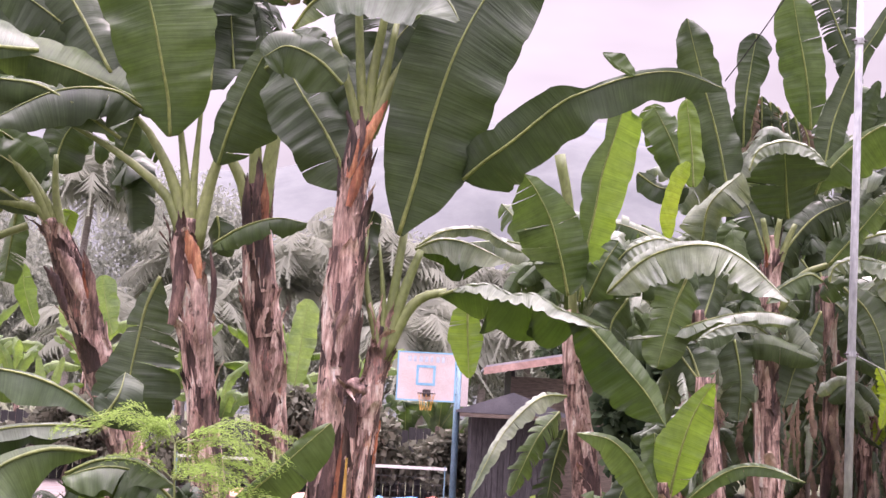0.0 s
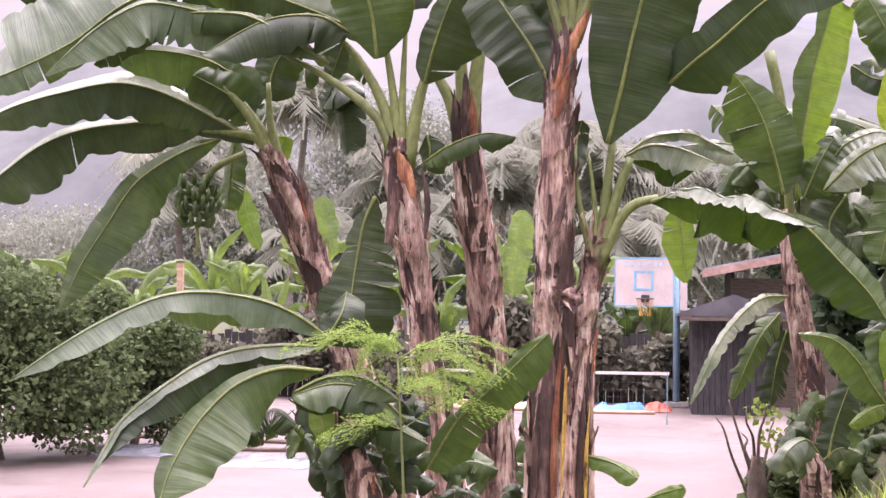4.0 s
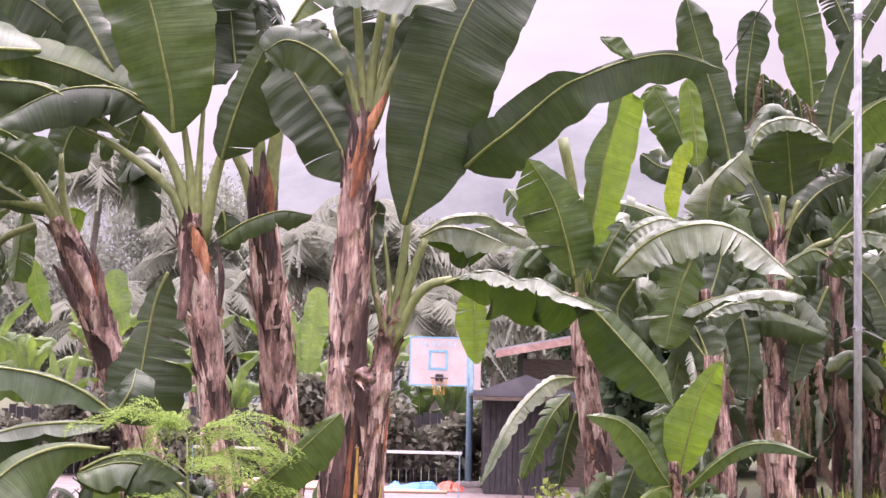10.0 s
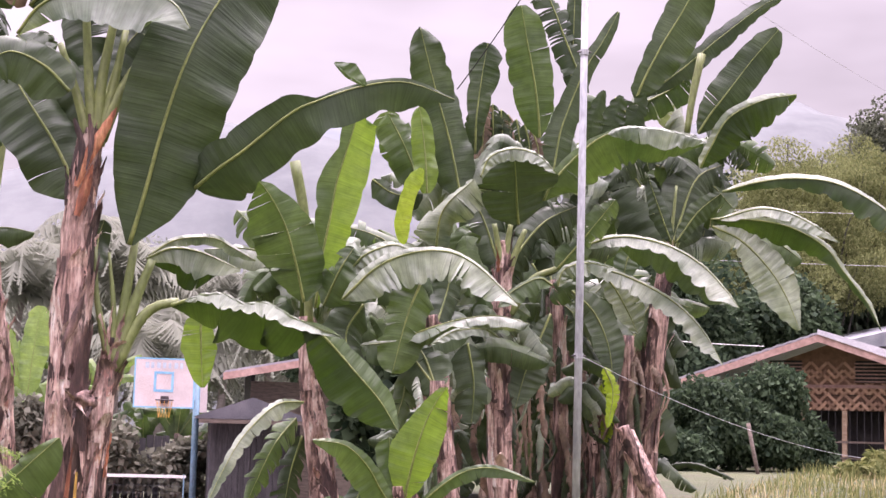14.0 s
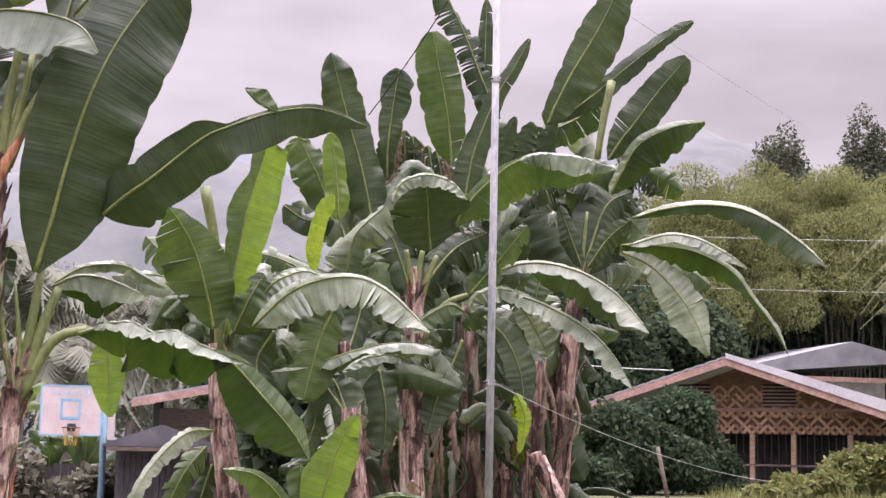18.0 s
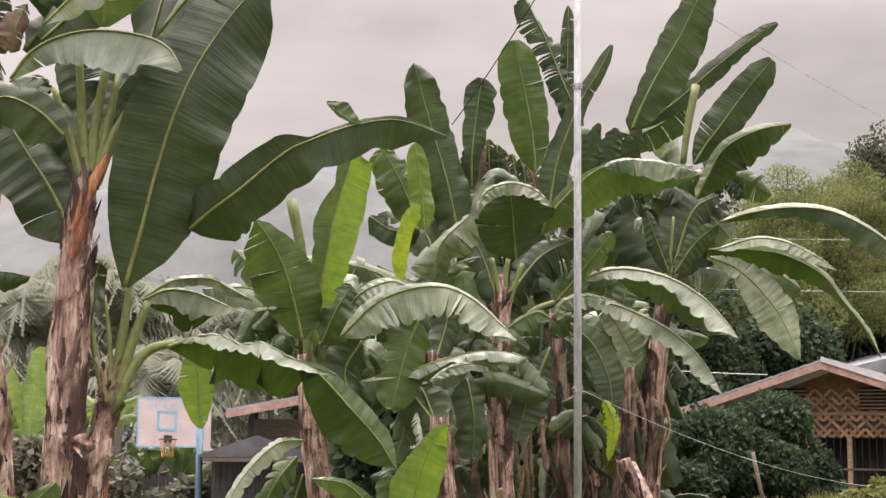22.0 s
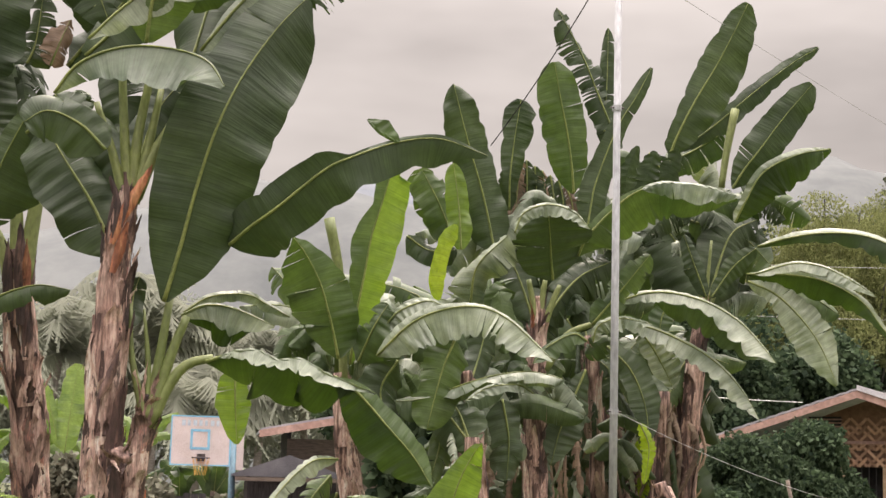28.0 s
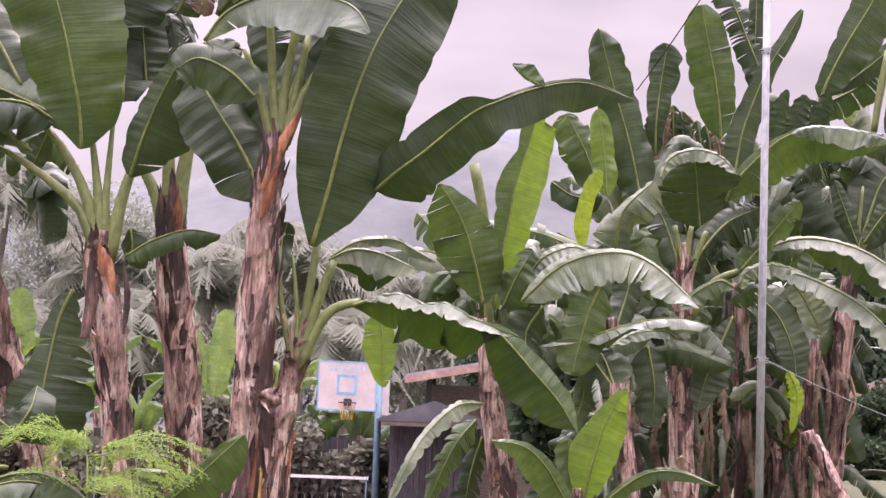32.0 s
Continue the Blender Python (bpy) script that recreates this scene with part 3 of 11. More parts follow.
ROPE = surface("white_rope", (0.62, 0.60, 0.58), (0.78, 0.76, 0.74), 8.0, None, 0.6)
BAMBOO_WALL = surface("woven_bamboo_pale", (0.42, 0.24, 0.15), (0.60, 0.38, 0.26), 6.0, None, 0.65, vary=0.2)
BAMBOO_WALL_DARK = surface("woven_bamboo_brown", (0.13, 0.065, 0.04), (0.24, 0.13, 0.08), 6.0, None, 0.65, vary=0.2)
# near-black that paints the unlit inside onto solid window and vent plates
DARK_ROOM = surface("painted_interior_shade", (0.02, 0.018, 0.018), (0.05, 0.045, 0.045), 3.0, None, 0.9)
BARK = surface("grey_bark", (0.10, 0.075, 0.06), (0.26, 0.20, 0.17), 6.0, (4, 4, 1), 0.85, bump=0.8)
# culms painted dark for the shade inside the clump
CULM = surface("bamboo_culm_shaded", (0.030, 0.030, 0.026), (0.085, 0.080, 0.066), 4.0, (1, 1, 4), 0.7)
PALM_BARK = surface("palm_bark", (0.20, 0.17, 0.16), (0.36, 0.32, 0.30), 4.0, (1, 1, 6), 0.85, bump=0.6)


def foliage(name, dark, light, trans=0.35, rough=0.8):
    m, t, p, out = material(name)
    geo = t.nodes.new("ShaderNodeNewGeometry")
    c = ramp(t, geo.outputs["Random Per Island"], [(0.0, dark), (0.6, light), (1.0, tuple(min(1, v * 1.25) for v in light))])
    c = mixed(t, "OVERLAY", 0.5, c, ramp(t, noise_of(t, 0.5, 4.0), [(0.3, (0.32,) * 3), (0.7, (0.68,) * 3)]))
    t.links.new(c, p.inputs["Base Color"])
    p.inputs["Roughness"].default_value = rough
    p.inputs["Specular IOR Level"].default_value = 0.2
    tr = t.nodes.new("ShaderNodeBsdfTranslucent")
    t.links.new(c, tr.inputs["Color"])
    mix = t.nodes.new("ShaderNodeMixShader")
    mix.inputs["Fac"].default_value = trans
    t.links.new(p.outputs["BSDF"], mix.inputs[1])
    t.links.new(tr.outputs["BSDF"], mix.inputs[2])
    t.links.new(mix.outputs["Shader"], out.inputs["Surface"])
    return m


FERNY = foliage("feathery_bright_green", (0.12, 0.21, 0.035), (0.26, 0.37, 0.09), 0.45)
HEDGE = foliage("hedge_green", (0.055, 0.085, 0.04), (0.125, 0.17, 0.075))
BUSH = foliage("bush_deep_green", (0.018, 0.036, 0.021), (0.068, 0.104, 0.056))
# shade inside the bamboo, painted as a very dark green
THICKET_SHADE = foliage("thicket_painted_shade", (0.016, 0.026, 0.018), (0.052, 0.074, 0.046), 0.2)
# fence shrubs: brownish-grey haze painted into the leaf colour
SCRUB = foliage("scrub_painted_haze", (0.085, 0.088, 0.062), (0.165, 0.165, 0.125), 0.3)
TALL = foliage("tall_tree_dull_green", (0.055, 0.064, 0.046), (0.125, 0.140, 0.095), 0.3)
BAMBOO_LEAF = foliage("bamboo_olive_green", (0.120, 0.138, 0.052), (0.215, 0.235, 0.100), 0.45, 0.9)
# haze over the far trees and palms is painted into these pale greys
FAR_HAZED = foliage("far_leaf_painted_haze", (0.23, 0.25, 0.205), (0.31, 0.33, 0.275), 0.5, 0.95)
PALM_LEAF_HAZED = foliage("palm_frond_painted_haze", (0.20, 0.215, 0.165), (0.275, 0.29, 0.235), 0.5, 0.95)
OLIVE_FROND = foliage("palm_frond_olive", (0.085, 0.100, 0.050), (0.165, 0.180, 0.100), 0.4, 0.8)
GRASS = foliage("fresh_grass", (0.13, 0.20, 0.035), (0.30, 0.39, 0.10), 0.4)
GRASS_DRY = foliage("dry_grass", (0.26, 0.21, 0.10), (0.42, 0.35, 0.19), 0.3)
FRUIT = surface("unripe_banana_skin", (0.05, 0.09, 0.03), (0.12, 0.19, 0.06), 9.0, None, 0.4, vary=0.12)


def material_hill(name, a, b, s):
    m, t, p, _ = material(name)
    c = ramp(t, noise_of(t, s, 8.0, None, 0.65), [(0.35, a), (0.65, b)])
    t.links.new(c, p.inputs["Base Color"])
    p.inputs["Roughness"].default_value = 1.0
    return m


# air haze is painted into both hills, bluer on the farther one
HILL = material_hill("wooded_hill_hazed", (0.092, 0.101, 0.107), (0.135, 0.145, 0.148), 0.05)
HILL_FAR = material_hill("distant_hill_hazed", (0.11, 0.125, 0.15), (0.145, 0.16, 0.185), 0.02)


def mesh_object(name, verts, faces, mat, parent=None, smooth=False):
    me = bpy.data.meshes.new(name)
    me.from_pydata(verts, [], faces)
    me.update()
    if smooth:
        for poly in me.polygons:
            poly.use_smooth = True
    me.materials.append(mat)
    ob = new(name, me)
    if parent:
        ob.parent = parent
        ob.matrix_parent_inverse = parent.matrix_world.inverted()
    return ob


# ground sheet, denser near the viewer, out to the horizon
def axis(fine_lo, fine_hi, step, far):
    vals = list(np.arange(fine_lo, fine_hi + 1e-6, step))
    d = step
    while vals[-1] < far:
        d *= 1.35
        vals.append(vals[-1] + d)
    d = step
    while vals[0] > -far:
        d *= 1.35
        vals.insert(0, vals[0] - d)
    return vals


gx, gy = axis(-6, 14, 0.3, 2500), axis(-2, 26, 0.3, 2500)
verts = [(x, y, ground_height(x, y) + 0.03 * noise.noise(Vector((x * 0.9, y * 0.9, 0))) * (1 if abs(x) < 40 and abs(y) < 60 else 0)) for y in gy for x in gx]
nx = len(gx)
faces = [(j * nx + i, j * nx + i + 1, (j + 1) * nx + i + 1, (j + 1) * nx + i) for j in range(len(gy) - 1) for i in range(nx - 1)]
ground = mesh_object("ground", verts, faces, GROUND, smooth=True)
tagged(ground, "grassy earth with a bank beside the court", "ground", kind="structure")

# concrete court
bm = box((-16, 13.2, -0.12), (1.0, 41.5, 0.03), 0.02)
for v in bm.verts:
    if v.co.x > 0:
        v.co.x = 0.9 + 0.14 * (v.co.y - 13.2) * 0.62
court = part("court", bm, COURT)
tagged(court, "wet pale concrete basketball court", "court", kind="structure")

# hills
def ridge_mesh(name, mat, y0, x0, x1, prof, seed, label, depth=160.0, n=120):
    rows_ = 9
    vs, fs = [], []
    for r in range(rows_):
        q = r / (rows_ - 1)
        for i in range(n + 1):
            u = i / n
            x = x0 + (x1 - x0) * u
            h = prof(x) * (math.sin(q * math.pi / 2) ** 0.8)
            h += 0.07 * prof(x) * noise.fractal(Vector((x * 0.012 + seed, q * 3.0, seed)), 0.6, 2.1, 5) * q
            h += (0.025 * prof(x) * abs(noise.noise(Vector((x * 0.25, seed, q * 9))))) * q
            vs.append((x * (1 + 0.12 * q), y0 + depth * q, h - 2))
    for r in range(rows_ - 1):
        for i in range(n):
            a = r * (n + 1) + i
            fs.append((a, a + 1, a + n + 2, a + n + 1))
    ob = mesh_object(name, vs, fs, mat, smooth=True)
    return tagged(ob, label, "hill", kind="structure")


ridge_mesh("backdrop_hill_near", HILL, 420, -420, 700, lambda x: max(10, 98 + (0.165 * x if x > 0 else 0.02 * x) - 0.0003 * x * x * (x > 0) + 9 * math.sin(x * 0.035 + 1.0)), 3.0, "wooded hillside behind the village, haze painted grey")
ridge_mesh("backdrop_hill_far", HILL_FAR, 900, -1100, 1500, lambda x: max(20, 175 + 38 * math.sin(x * 0.006 + 0.8) + 18 * math.sin(x * 0.017)), 8.0, "distant mountain ridge, haze painted blue-grey", 300.0)


# foliage clouds
def leaf_cloud(name, mat, clumps, per, size, parent, seed, slim=0.35, droop=0.3):
    rnd = np.random.RandomState(seed)
    blocks = []
    for (cx, cy, cz, rx, ry, rz) in clumps:
        d = rnd.normal(size=(per, 3))
        d /= np.linalg.norm(d, axis=1)[:, None]
        r = rnd.uniform(0.55, 1.08, per) ** 0.7
        p = d * r[:, None] * np.array([rx, ry, rz]) + np.array([cx, cy, cz])
        a = rnd.uniform(0, 2 * math.pi, per)
        e = rnd.normal(size=per) * 0.6 - droop
        ax = np.stack([np.cos(a) * np.cos(e), np.sin(a) * np.cos(e), np.sin(e)], 1)
        b = np.cross(ax, rnd.normal(size=(per, 3)))
        b /= np.linalg.norm(b, axis=1)[:, None] + 1e-6
        s = (size * rnd.uniform(0.6, 1.5, per))[:, None]
        blocks.append(np.stack([p, p + ax * s * 0.5 + b * s * slim, p + ax * s, p + ax * s * 0.5 - b * s * slim], 1).reshape(-1, 3))
    vs = np.concatenate(blocks)
    fs = np.arange(len(vs)).reshape(-1, 4)
    return mesh_object(name, vs.tolist(), fs.tolist(), mat, parent)


def clump_set(rnd, c, r, n, shrink=0.45):
    out = []
    for _ in range(n):
        a, e = rnd.uniform(0, 2 * math.pi), rnd.uniform(-0.6, 1.4)
        q = rnd.uniform(0.45, 0.95)
        k = shrink * rnd.uniform(0.6, 1.3)
        out.append((c[0] + r[0] * q * math.cos(a) * math.cos(e), c[1] + r[1] * q * math.sin(a) * math.cos(e), c[2] + r[2] * q * math.sin(e), r[0] * k, r[1] * k, r[2] * k))
    return out


def tree(name, at, height, spread, mat, seed, label, category, n=14, per=220, size=0.3, trunk=0.16, low=0.3, group="", droop=0.3, slim=0.35):
    rnd = random.Random(seed)
    th = thing(name, at, label, category, group)
    x, y, z = at
    top = z + height * 0.8
    line = spline([(x, y, z - 0.1), (x + rnd.uniform(-0.3, 0.3), y, z + height * 0.4), (x + rnd.uniform(-0.5, 0.5), y, top)], 8)
    bm = bmesh.new()
    tube_bm(bm, line, [trunk * (1 - 0.8 * i / 8) for i in range(9)], 8)
    for _ in range(5):
        i = rnd.randint(3, 7)
        b = line[i]
        e = b + Vector((rnd.uniform(-1, 1) * spread * 0.6, rnd.uniform(-1, 1) * spread * 0.6, height * rnd.uniform(0.08, 0.25)))
        tube_bm(bm, [b, (b + e) / 2 + Vector((0, 0, 0.1 * height * 0.2)), e], [trunk * 0.4, trunk * 0.25, trunk * 0.08], 5)
    part("trunk", bm, BARK, th, smooth=True)
    leaf_cloud("crown", mat, clump_set(rnd, (x, y, z + height * (0.5 + low / 2)), (spread, spread, height * (0.5 - low / 2)), n), per, size, th, seed, slim, droop)
    return th


def palm(at, height, lean, n, length, seed, label, leaf=None):
    rnd = random.Random(seed)
    th = thing("coconut_palm", at, label, "palm tree", "palms behind the court")
    x, y, z = at
    line = spline([(x, y, z - 0.2), (x + lean * 0.4, y, z + height * 0.5), (x + lean, y, z + height)], 10)
    part("trunk", tube(line, [0.2 - 0.008 * i for i in range(11)], 9), PALM_BARK, th, smooth=True)
    top = line[-1]
    for k in range(n):
        a = 2 * math.pi * k / n * 2.4 + rnd.uniform(-0.3, 0.3)
        e = rnd.uniform(-0.5, 1.25)
        ln = length * rnd.uniform(0.8, 1.15)
        h = Vector((math.cos(a), math.sin(a), 0))
        fr = spline([top, top + h * ln * 0.45 * math.cos(e) + Vector((0, 0, ln * 0.45 * math.sin(e))), top + h * ln * 0.9 * math.cos(e * 0.6) + Vector((0, 0, ln * (0.45 * math.sin(e) - 0.42)))], 16)
        vs, fs = [], []
        for i in range(17):
            d = (fr[min(i + 1, 16)] - fr[max(i - 1, 0)]).normalized()
            sd = d.cross(Vector((0, 0, 1)))
            sd = sd.normalized() if sd.length > 0.05 else Vector((1, 0, 0))
            r = 0.035 * (1 - i / 18)
            vs += [tuple(fr[i] - sd * r), tuple(fr[i] + sd * r)]
            if i:
                fs.append((2 * i - 2, 2 * i - 1, 2 * i + 1, 2 * i))
        for i in range(1, 17):
            d = (fr[i] - fr[i - 1]).normalized()
            sd = d.cross(Vector((0, 0, 1)))
            sd = sd.normalized() if sd.length > 0.05 else Vector((1, 0, 0))
            w = ln * 0.26 * math.sin(min(1, i / 16 * 1.1 + 0.12) * math.pi) + 0.08
            for sg in (0, 1):
                a, b = Vector(vs[2 * i - 2 + sg]), Vector(vs[2 * i + sg])
                q = len(vs)
                mid_ = a.lerp(b, 0.5)
                vs.append(tuple(mid_))
                for (u, v, iu, iv) in ((a, mid_, 2 * i - 2 + sg, q), (mid_, b, q, 2 * i + sg)):
                    tip = u + sd * (1 if sg else -1) * w * rnd.uniform(0.7, 0.95) + d * w * 0.5 + Vector((0, 0, -w * rnd.uniform(0.35, 0.9)))
                    n_ = len(vs)
                    vs += [tuple(u.lerp(tip, 0.55) + d * 0.05), tuple(tip), tuple(v.lerp(tip, 0.5) + d * 0.07)]
                    fs.append((iu, n_, n_ + 1, n_ + 2, iv))
        mesh_object("frond", vs, fs, leaf or PALM_LEAF_HAZED, th)
    return th


# backboard with its post
def backboard():
    th = thing("basketball_hoop", (0.42, 40.0, 0.0), "white basketball backboard with blue outline on a blue steel post", "basketball hoop")
    bx0, bx1, z0, z1, y = -1.12, 0.35, 2.53, 3.75, 39.4
    board = part("backboard", box((bx0, y, z0), (bx1, y + 0.04, z1), 0.006), WHITE, th, "white painted board, washed pale")
    t = 0.035
    for lo, hi in (((bx0, y - 0.008, z0), (bx1, y - 0.003, z0 + t)), ((bx0, y - 0.008, z1 - t), (bx1, y - 0.003, z1)), ((bx0, y - 0.008, z0 + t), (bx0 + t, y - 0.003, z1 - t)), ((bx1 - t, y - 0.008, z0 + t), (bx1, y - 0.003, z1 - t))):
        part("border", box(lo, hi), BLUE, board)
    cx, q0, q1, c0, c1 = -0.40, -0.24, 0.24, 2.92, 3.42
    for lo, hi in (((cx + q0, y - 0.008, c0), (cx + q1, y - 0.003, c0 + 0.06)), ((cx + q0, y - 0.008, c1 - 0.06), (cx + q1, y - 0.003, c1)), ((cx + q0, y - 0.008, c0 + 0.06), (cx + q0 + 0.06, y - 0.003, c1 - 0.06)), ((cx + q1 - 0.06, y - 0.008, c0 + 0.06), (cx + q1, y - 0.003, c1 - 0.06))):
        part("target_square", box(lo, hi), BLUE, board)
    for i, w in enumerate((0.09, 0.07, 0.09, 0.08, 0.06, 0.09, 0.07)):
        part("faded_letter_bar", box((-0.86 + i * 0.14, y - 0.008, 3.50), (-0.86 + i * 0.14 + w, y - 0.003, 3.64)), FADED, board)
    bm = bmesh.new()
    ring = [(-0.36 + 0.21 * math.cos(a), y - 0.32 + 0.21 * math.sin(a), 2.72) for a in np.linspace(0, 2 * math.pi, 19)]
    tube_bm(bm, ring, 0.014, 6, False)
    rim = part("rim", bm, RIM, th)
    part("rim_bracket", box((-0.46, y - 0.12, 2.64), (-0.26, y - 0.006, 2.82), 0.01), RIM, th)
    for k in range(12):
        a, b = 2 * math.pi * k / 12, 2 * math.pi * (k + 1) / 12
        part("net_cord", tube([(-0.36 + 0.21 * math.cos(a), y - 0.32 + 0.21 * math.sin(a), 2.71), (-0.36 + 0.13 * math.cos(b), y - 0.32 + 0.13 * math.sin(b), 2.30)], 0.005, 4), ORANGE, th)
    part("post", tube([(0.42, 40.0, 0.0), (0.42, 40.0, 3.45)], 0.085, 12), BLUE_GREY, th, smooth=True)
    for z in (2.75, 3.4):
        part("brace", tube([(0.42, 40.0, z), (-0.2, 39.46, z)], 0.03, 6), BLUE_GREY, th)
    part("side_panel", box((0.50, 39.95, 2.45), (0.68, 40.0, 3.45), 0.005), WHITE, th)
    part("footing", box((0.1, 39.7, 0.02), (0.74, 40.3, 0.16), 0.03), CONCRETE, th)


backboard()


# steel pole with wires
def pole():
    x, y, z0, z1 = 2.93, 11.5, ground_height(2.93, 11.5), 6.34
    th = thing("utility_pole", (x, y, z0), "slim galvanised steel utility pole standing in grass", "pole")
    part("pipe", tube([(x, y, z0 - 0.1), (x, y, 3.4), (x, y, z1)], [0.031, 0.029, 0.026], 14), GALV, th, smooth=True)
    for z in (2.78, 5.10):
        part("clamp", tube([(x, y, z - 0.02), (x, y, z + 0.02)], 0.037, 14), GALV, th)
        part("bolt", tube([(x - 0.06, y - 0.02, z), (x + 0.05, y - 0.02, z)], 0.006, 6), RIM, th)
    part("insulator", tube([(x - 0.02, y, z1 - 0.02), (x - 0.02, y, z1 + 0.03), (x - 0.02, y, z1 + 0.05), (x - 0.02, y, z1 + 0.09)], [0.03, 0.035, 0.02, 0.024], 10), RIM, th)
    part("hook", tube(spline([(x - 0.02, y, z1 + 0.08), (x - 0.03, y, z1 + 0.12), (x - 0.06, y, z1 + 0.14)], 6), 0.005, 5), RIM, th)


pole()


def cable(a, b, sag, r, mat, label, n=16):
    a, b = Vector(a), Vector(b)
    pts = [a.lerp(b, i / n) - Vector((0, 0, sag * 4 * (i / n) * (1 - i / n))) for i in range(n + 1)]
    ob = part("cable", tube(pts, r, 5), mat)
    return tagged(ob, label, "cable", "overhead cables")


cable((2.88, 11.48, 6.30), (2.24, 13.20, 5.13), 0.06, 0.005, WIRE, "black service wire sagging from the pole top")
cable((2.88, 11.48, 6.31), (1.59, 10.60, 6.75), 0.12, 0.005, WIRE, "black service wire from the pole top over the leaves")
cable((2.96, 11.50, 6.29), (14.34, 30.00, 9.25), 0.05, 0.0025, WIRE_PALE, "thin pale wire running from the pole to the houses")
cable((2.93, 11.50, 2.79), (7.65, 17.00, 2.02), 0.12, 0.0024, WIRE_PALE, "thin pale wire drooping from the pole to the bank")
cable((13.2, 45.0, 8.98), (46.0, 45.0, 10.70), 0.35, 0.007, WIRE_PALE, "overhead line in front of the bamboo")
cable((13.2, 45.0, 7.46), (46.0, 45.0, 8.85), 0.35, 0.007, WIRE_PALE, "overhead line in front of the bamboo")


cable((10.45, 37.20, 4.60), (14.05, 36.80, 4.45), 0.03, 0.010, ROPE, "pale hose running to the roof of the house")


# house with woven walls
def house():
    hx, hy, gz = 16.3, 38.0, 1.35
    rz = 4.86
    ez = rz - 1.40
    half = 4.05
    th = thing("village_house", (hx, hy, gz), "low village house with woven bamboo gable and metal roof", "house")
    # gable roof slopes, ridge runs away from the viewer
    for sg in (-1, 1):
        bm = bmesh.new()
        y0, y1, tk = hy - 1.3, hy + 4.6, 0.05
        a, b = Vector((hx, 0, rz)), Vector((hx + half + 0.1, 0, ez)) if sg > 0 else Vector((hx - half - 0.95, 0, ez - 0.2))
        nseg = 34
        vs = []
        for j in range(nseg + 1):
            p = a.lerp(b, j / nseg)
            off = 0.018 * (j % 2)
            vs.append((bm.verts.new((p.x, y0, p.z + off)), bm.verts.new((p.x, y1, p.z + off)), bm.verts.new((p.x, y0, p.z + off - tk)), bm.verts.new((p.x, y1, p.z + off - tk))))
        for u, v in zip(vs, vs[1:]):
            bm.faces.new((u[0], v[0], v[1], u[1]))
            bm.faces.new((u[2], u[3], v[3], v[2]))
            bm.faces.new((u[0], u[2], v[2], v[0]))
        bmesh.ops.recalc_face_normals(bm, faces=bm.faces[:])
        part("roof_slope", bm, ROOF, th)
        bm = bmesh.new()
        d = (b - a).normalized()
        nrm = Vector((-d.z, 0, d.x)) * (1 if d.x > 0 else -1)
        vs = []
        for (p, w) in ((a, 0.0), (b, 0.0)):
            for yy in (y0 - 0.05, y0):
                for o in (-0.06, -0.24):
                    vs.append(bm.verts.new((p.x, yy, p.z + o)))
        bmesh.ops.convex_hull(bm, input=bm.verts[:])
        part("fascia_board", bm, FASCIA, th)
        if sg > 0:
            bm = bmesh.new()
            for (p, o) in ((a, 0.07), (b, 0.24)):
                for yy in (y0 - 0.09, y0 + 0.02):
                    for e in (-0.055, o):
                        bm.verts.new((p.x, yy, p.z + e))
            bmesh.ops.convex_hull(bm, input=bm.verts[:])
            part("verge_flashing", bm, FLASHING, th, "pale sheet metal flashing along the roof edge")
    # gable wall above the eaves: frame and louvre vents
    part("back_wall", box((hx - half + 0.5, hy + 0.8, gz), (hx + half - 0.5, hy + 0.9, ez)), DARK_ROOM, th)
    bm = bmesh.new()
    tri = [(hx - half + 0.35, ez - 0.1), (hx + half - 0.35, ez - 0.1), (hx, rz - 0.2)]
    vs = [bm.verts.new((x, yy, z)) for yy in (hy, hy + 0.08) for x, z in tri]
    bmesh.ops.convex_hull(bm, input=bm.verts[:])
    gable = part("gable_wall", bm, BAMBOO_WALL_DARK, th)
    # diamond lattice of split bamboo
    def strip(x0, z0, x1, z1, mat, yy):
        bm2 = bmesh.new()
        d = Vector((x1 - x0, 0, z1 - z0)).normalized()
        s = Vector((-d.z, 0, d.x)) * 0.035
        for y_ in (yy, yy - 0.02):
            for p in (Vector((x0, y_, z0)), Vector((x1, y_, z1))):
                bm2.verts.new(p + s)
                bm2.verts.new(p - s)
        bmesh.ops.convex_hull(bm2, input=bm2.verts[:])
        part("bamboo_strip", bm2, mat, gable)
    zb = rz - 1.90
    part("lower_wall", box((hx - 0.9, hy, zb), (hx + half - 0.5, hy + 0.08, ez - 0.12)), BAMBOO_WALL_DARK, th)
    step = 0.42
    k = 0
    x = hx - 2.6
    while x < hx + 4.0:
        for z in (rz - 1.88, rz - 1.48, rz - 1.08):
            top = min(z + 0.4, rz - 0.35 - abs(x + 0.2 - hx) * 0.34)
            if top - z > 0.2 and (x > hx - 0.95 or z > rz - 1.5):
                strip(x, z, x + 0.4, top, BAMBOO_WALL, hy - 0.004)
                strip(x + 0.4, z, x, top, BAMBOO_WALL, hy - 0.026)
                strip(x + 0.2, z, x, z + (top - z) / 2, BAMBOO_WALL, hy - 0.05)
                strip(x + 0.2, z, x + 0.4, z + (top - z) / 2, BAMBOO_WALL, hy - 0.05)
        x += step
    for vx in (hx - 1.15, hx + 1.05):
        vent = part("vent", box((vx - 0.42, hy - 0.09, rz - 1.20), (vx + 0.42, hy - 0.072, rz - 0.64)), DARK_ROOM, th)
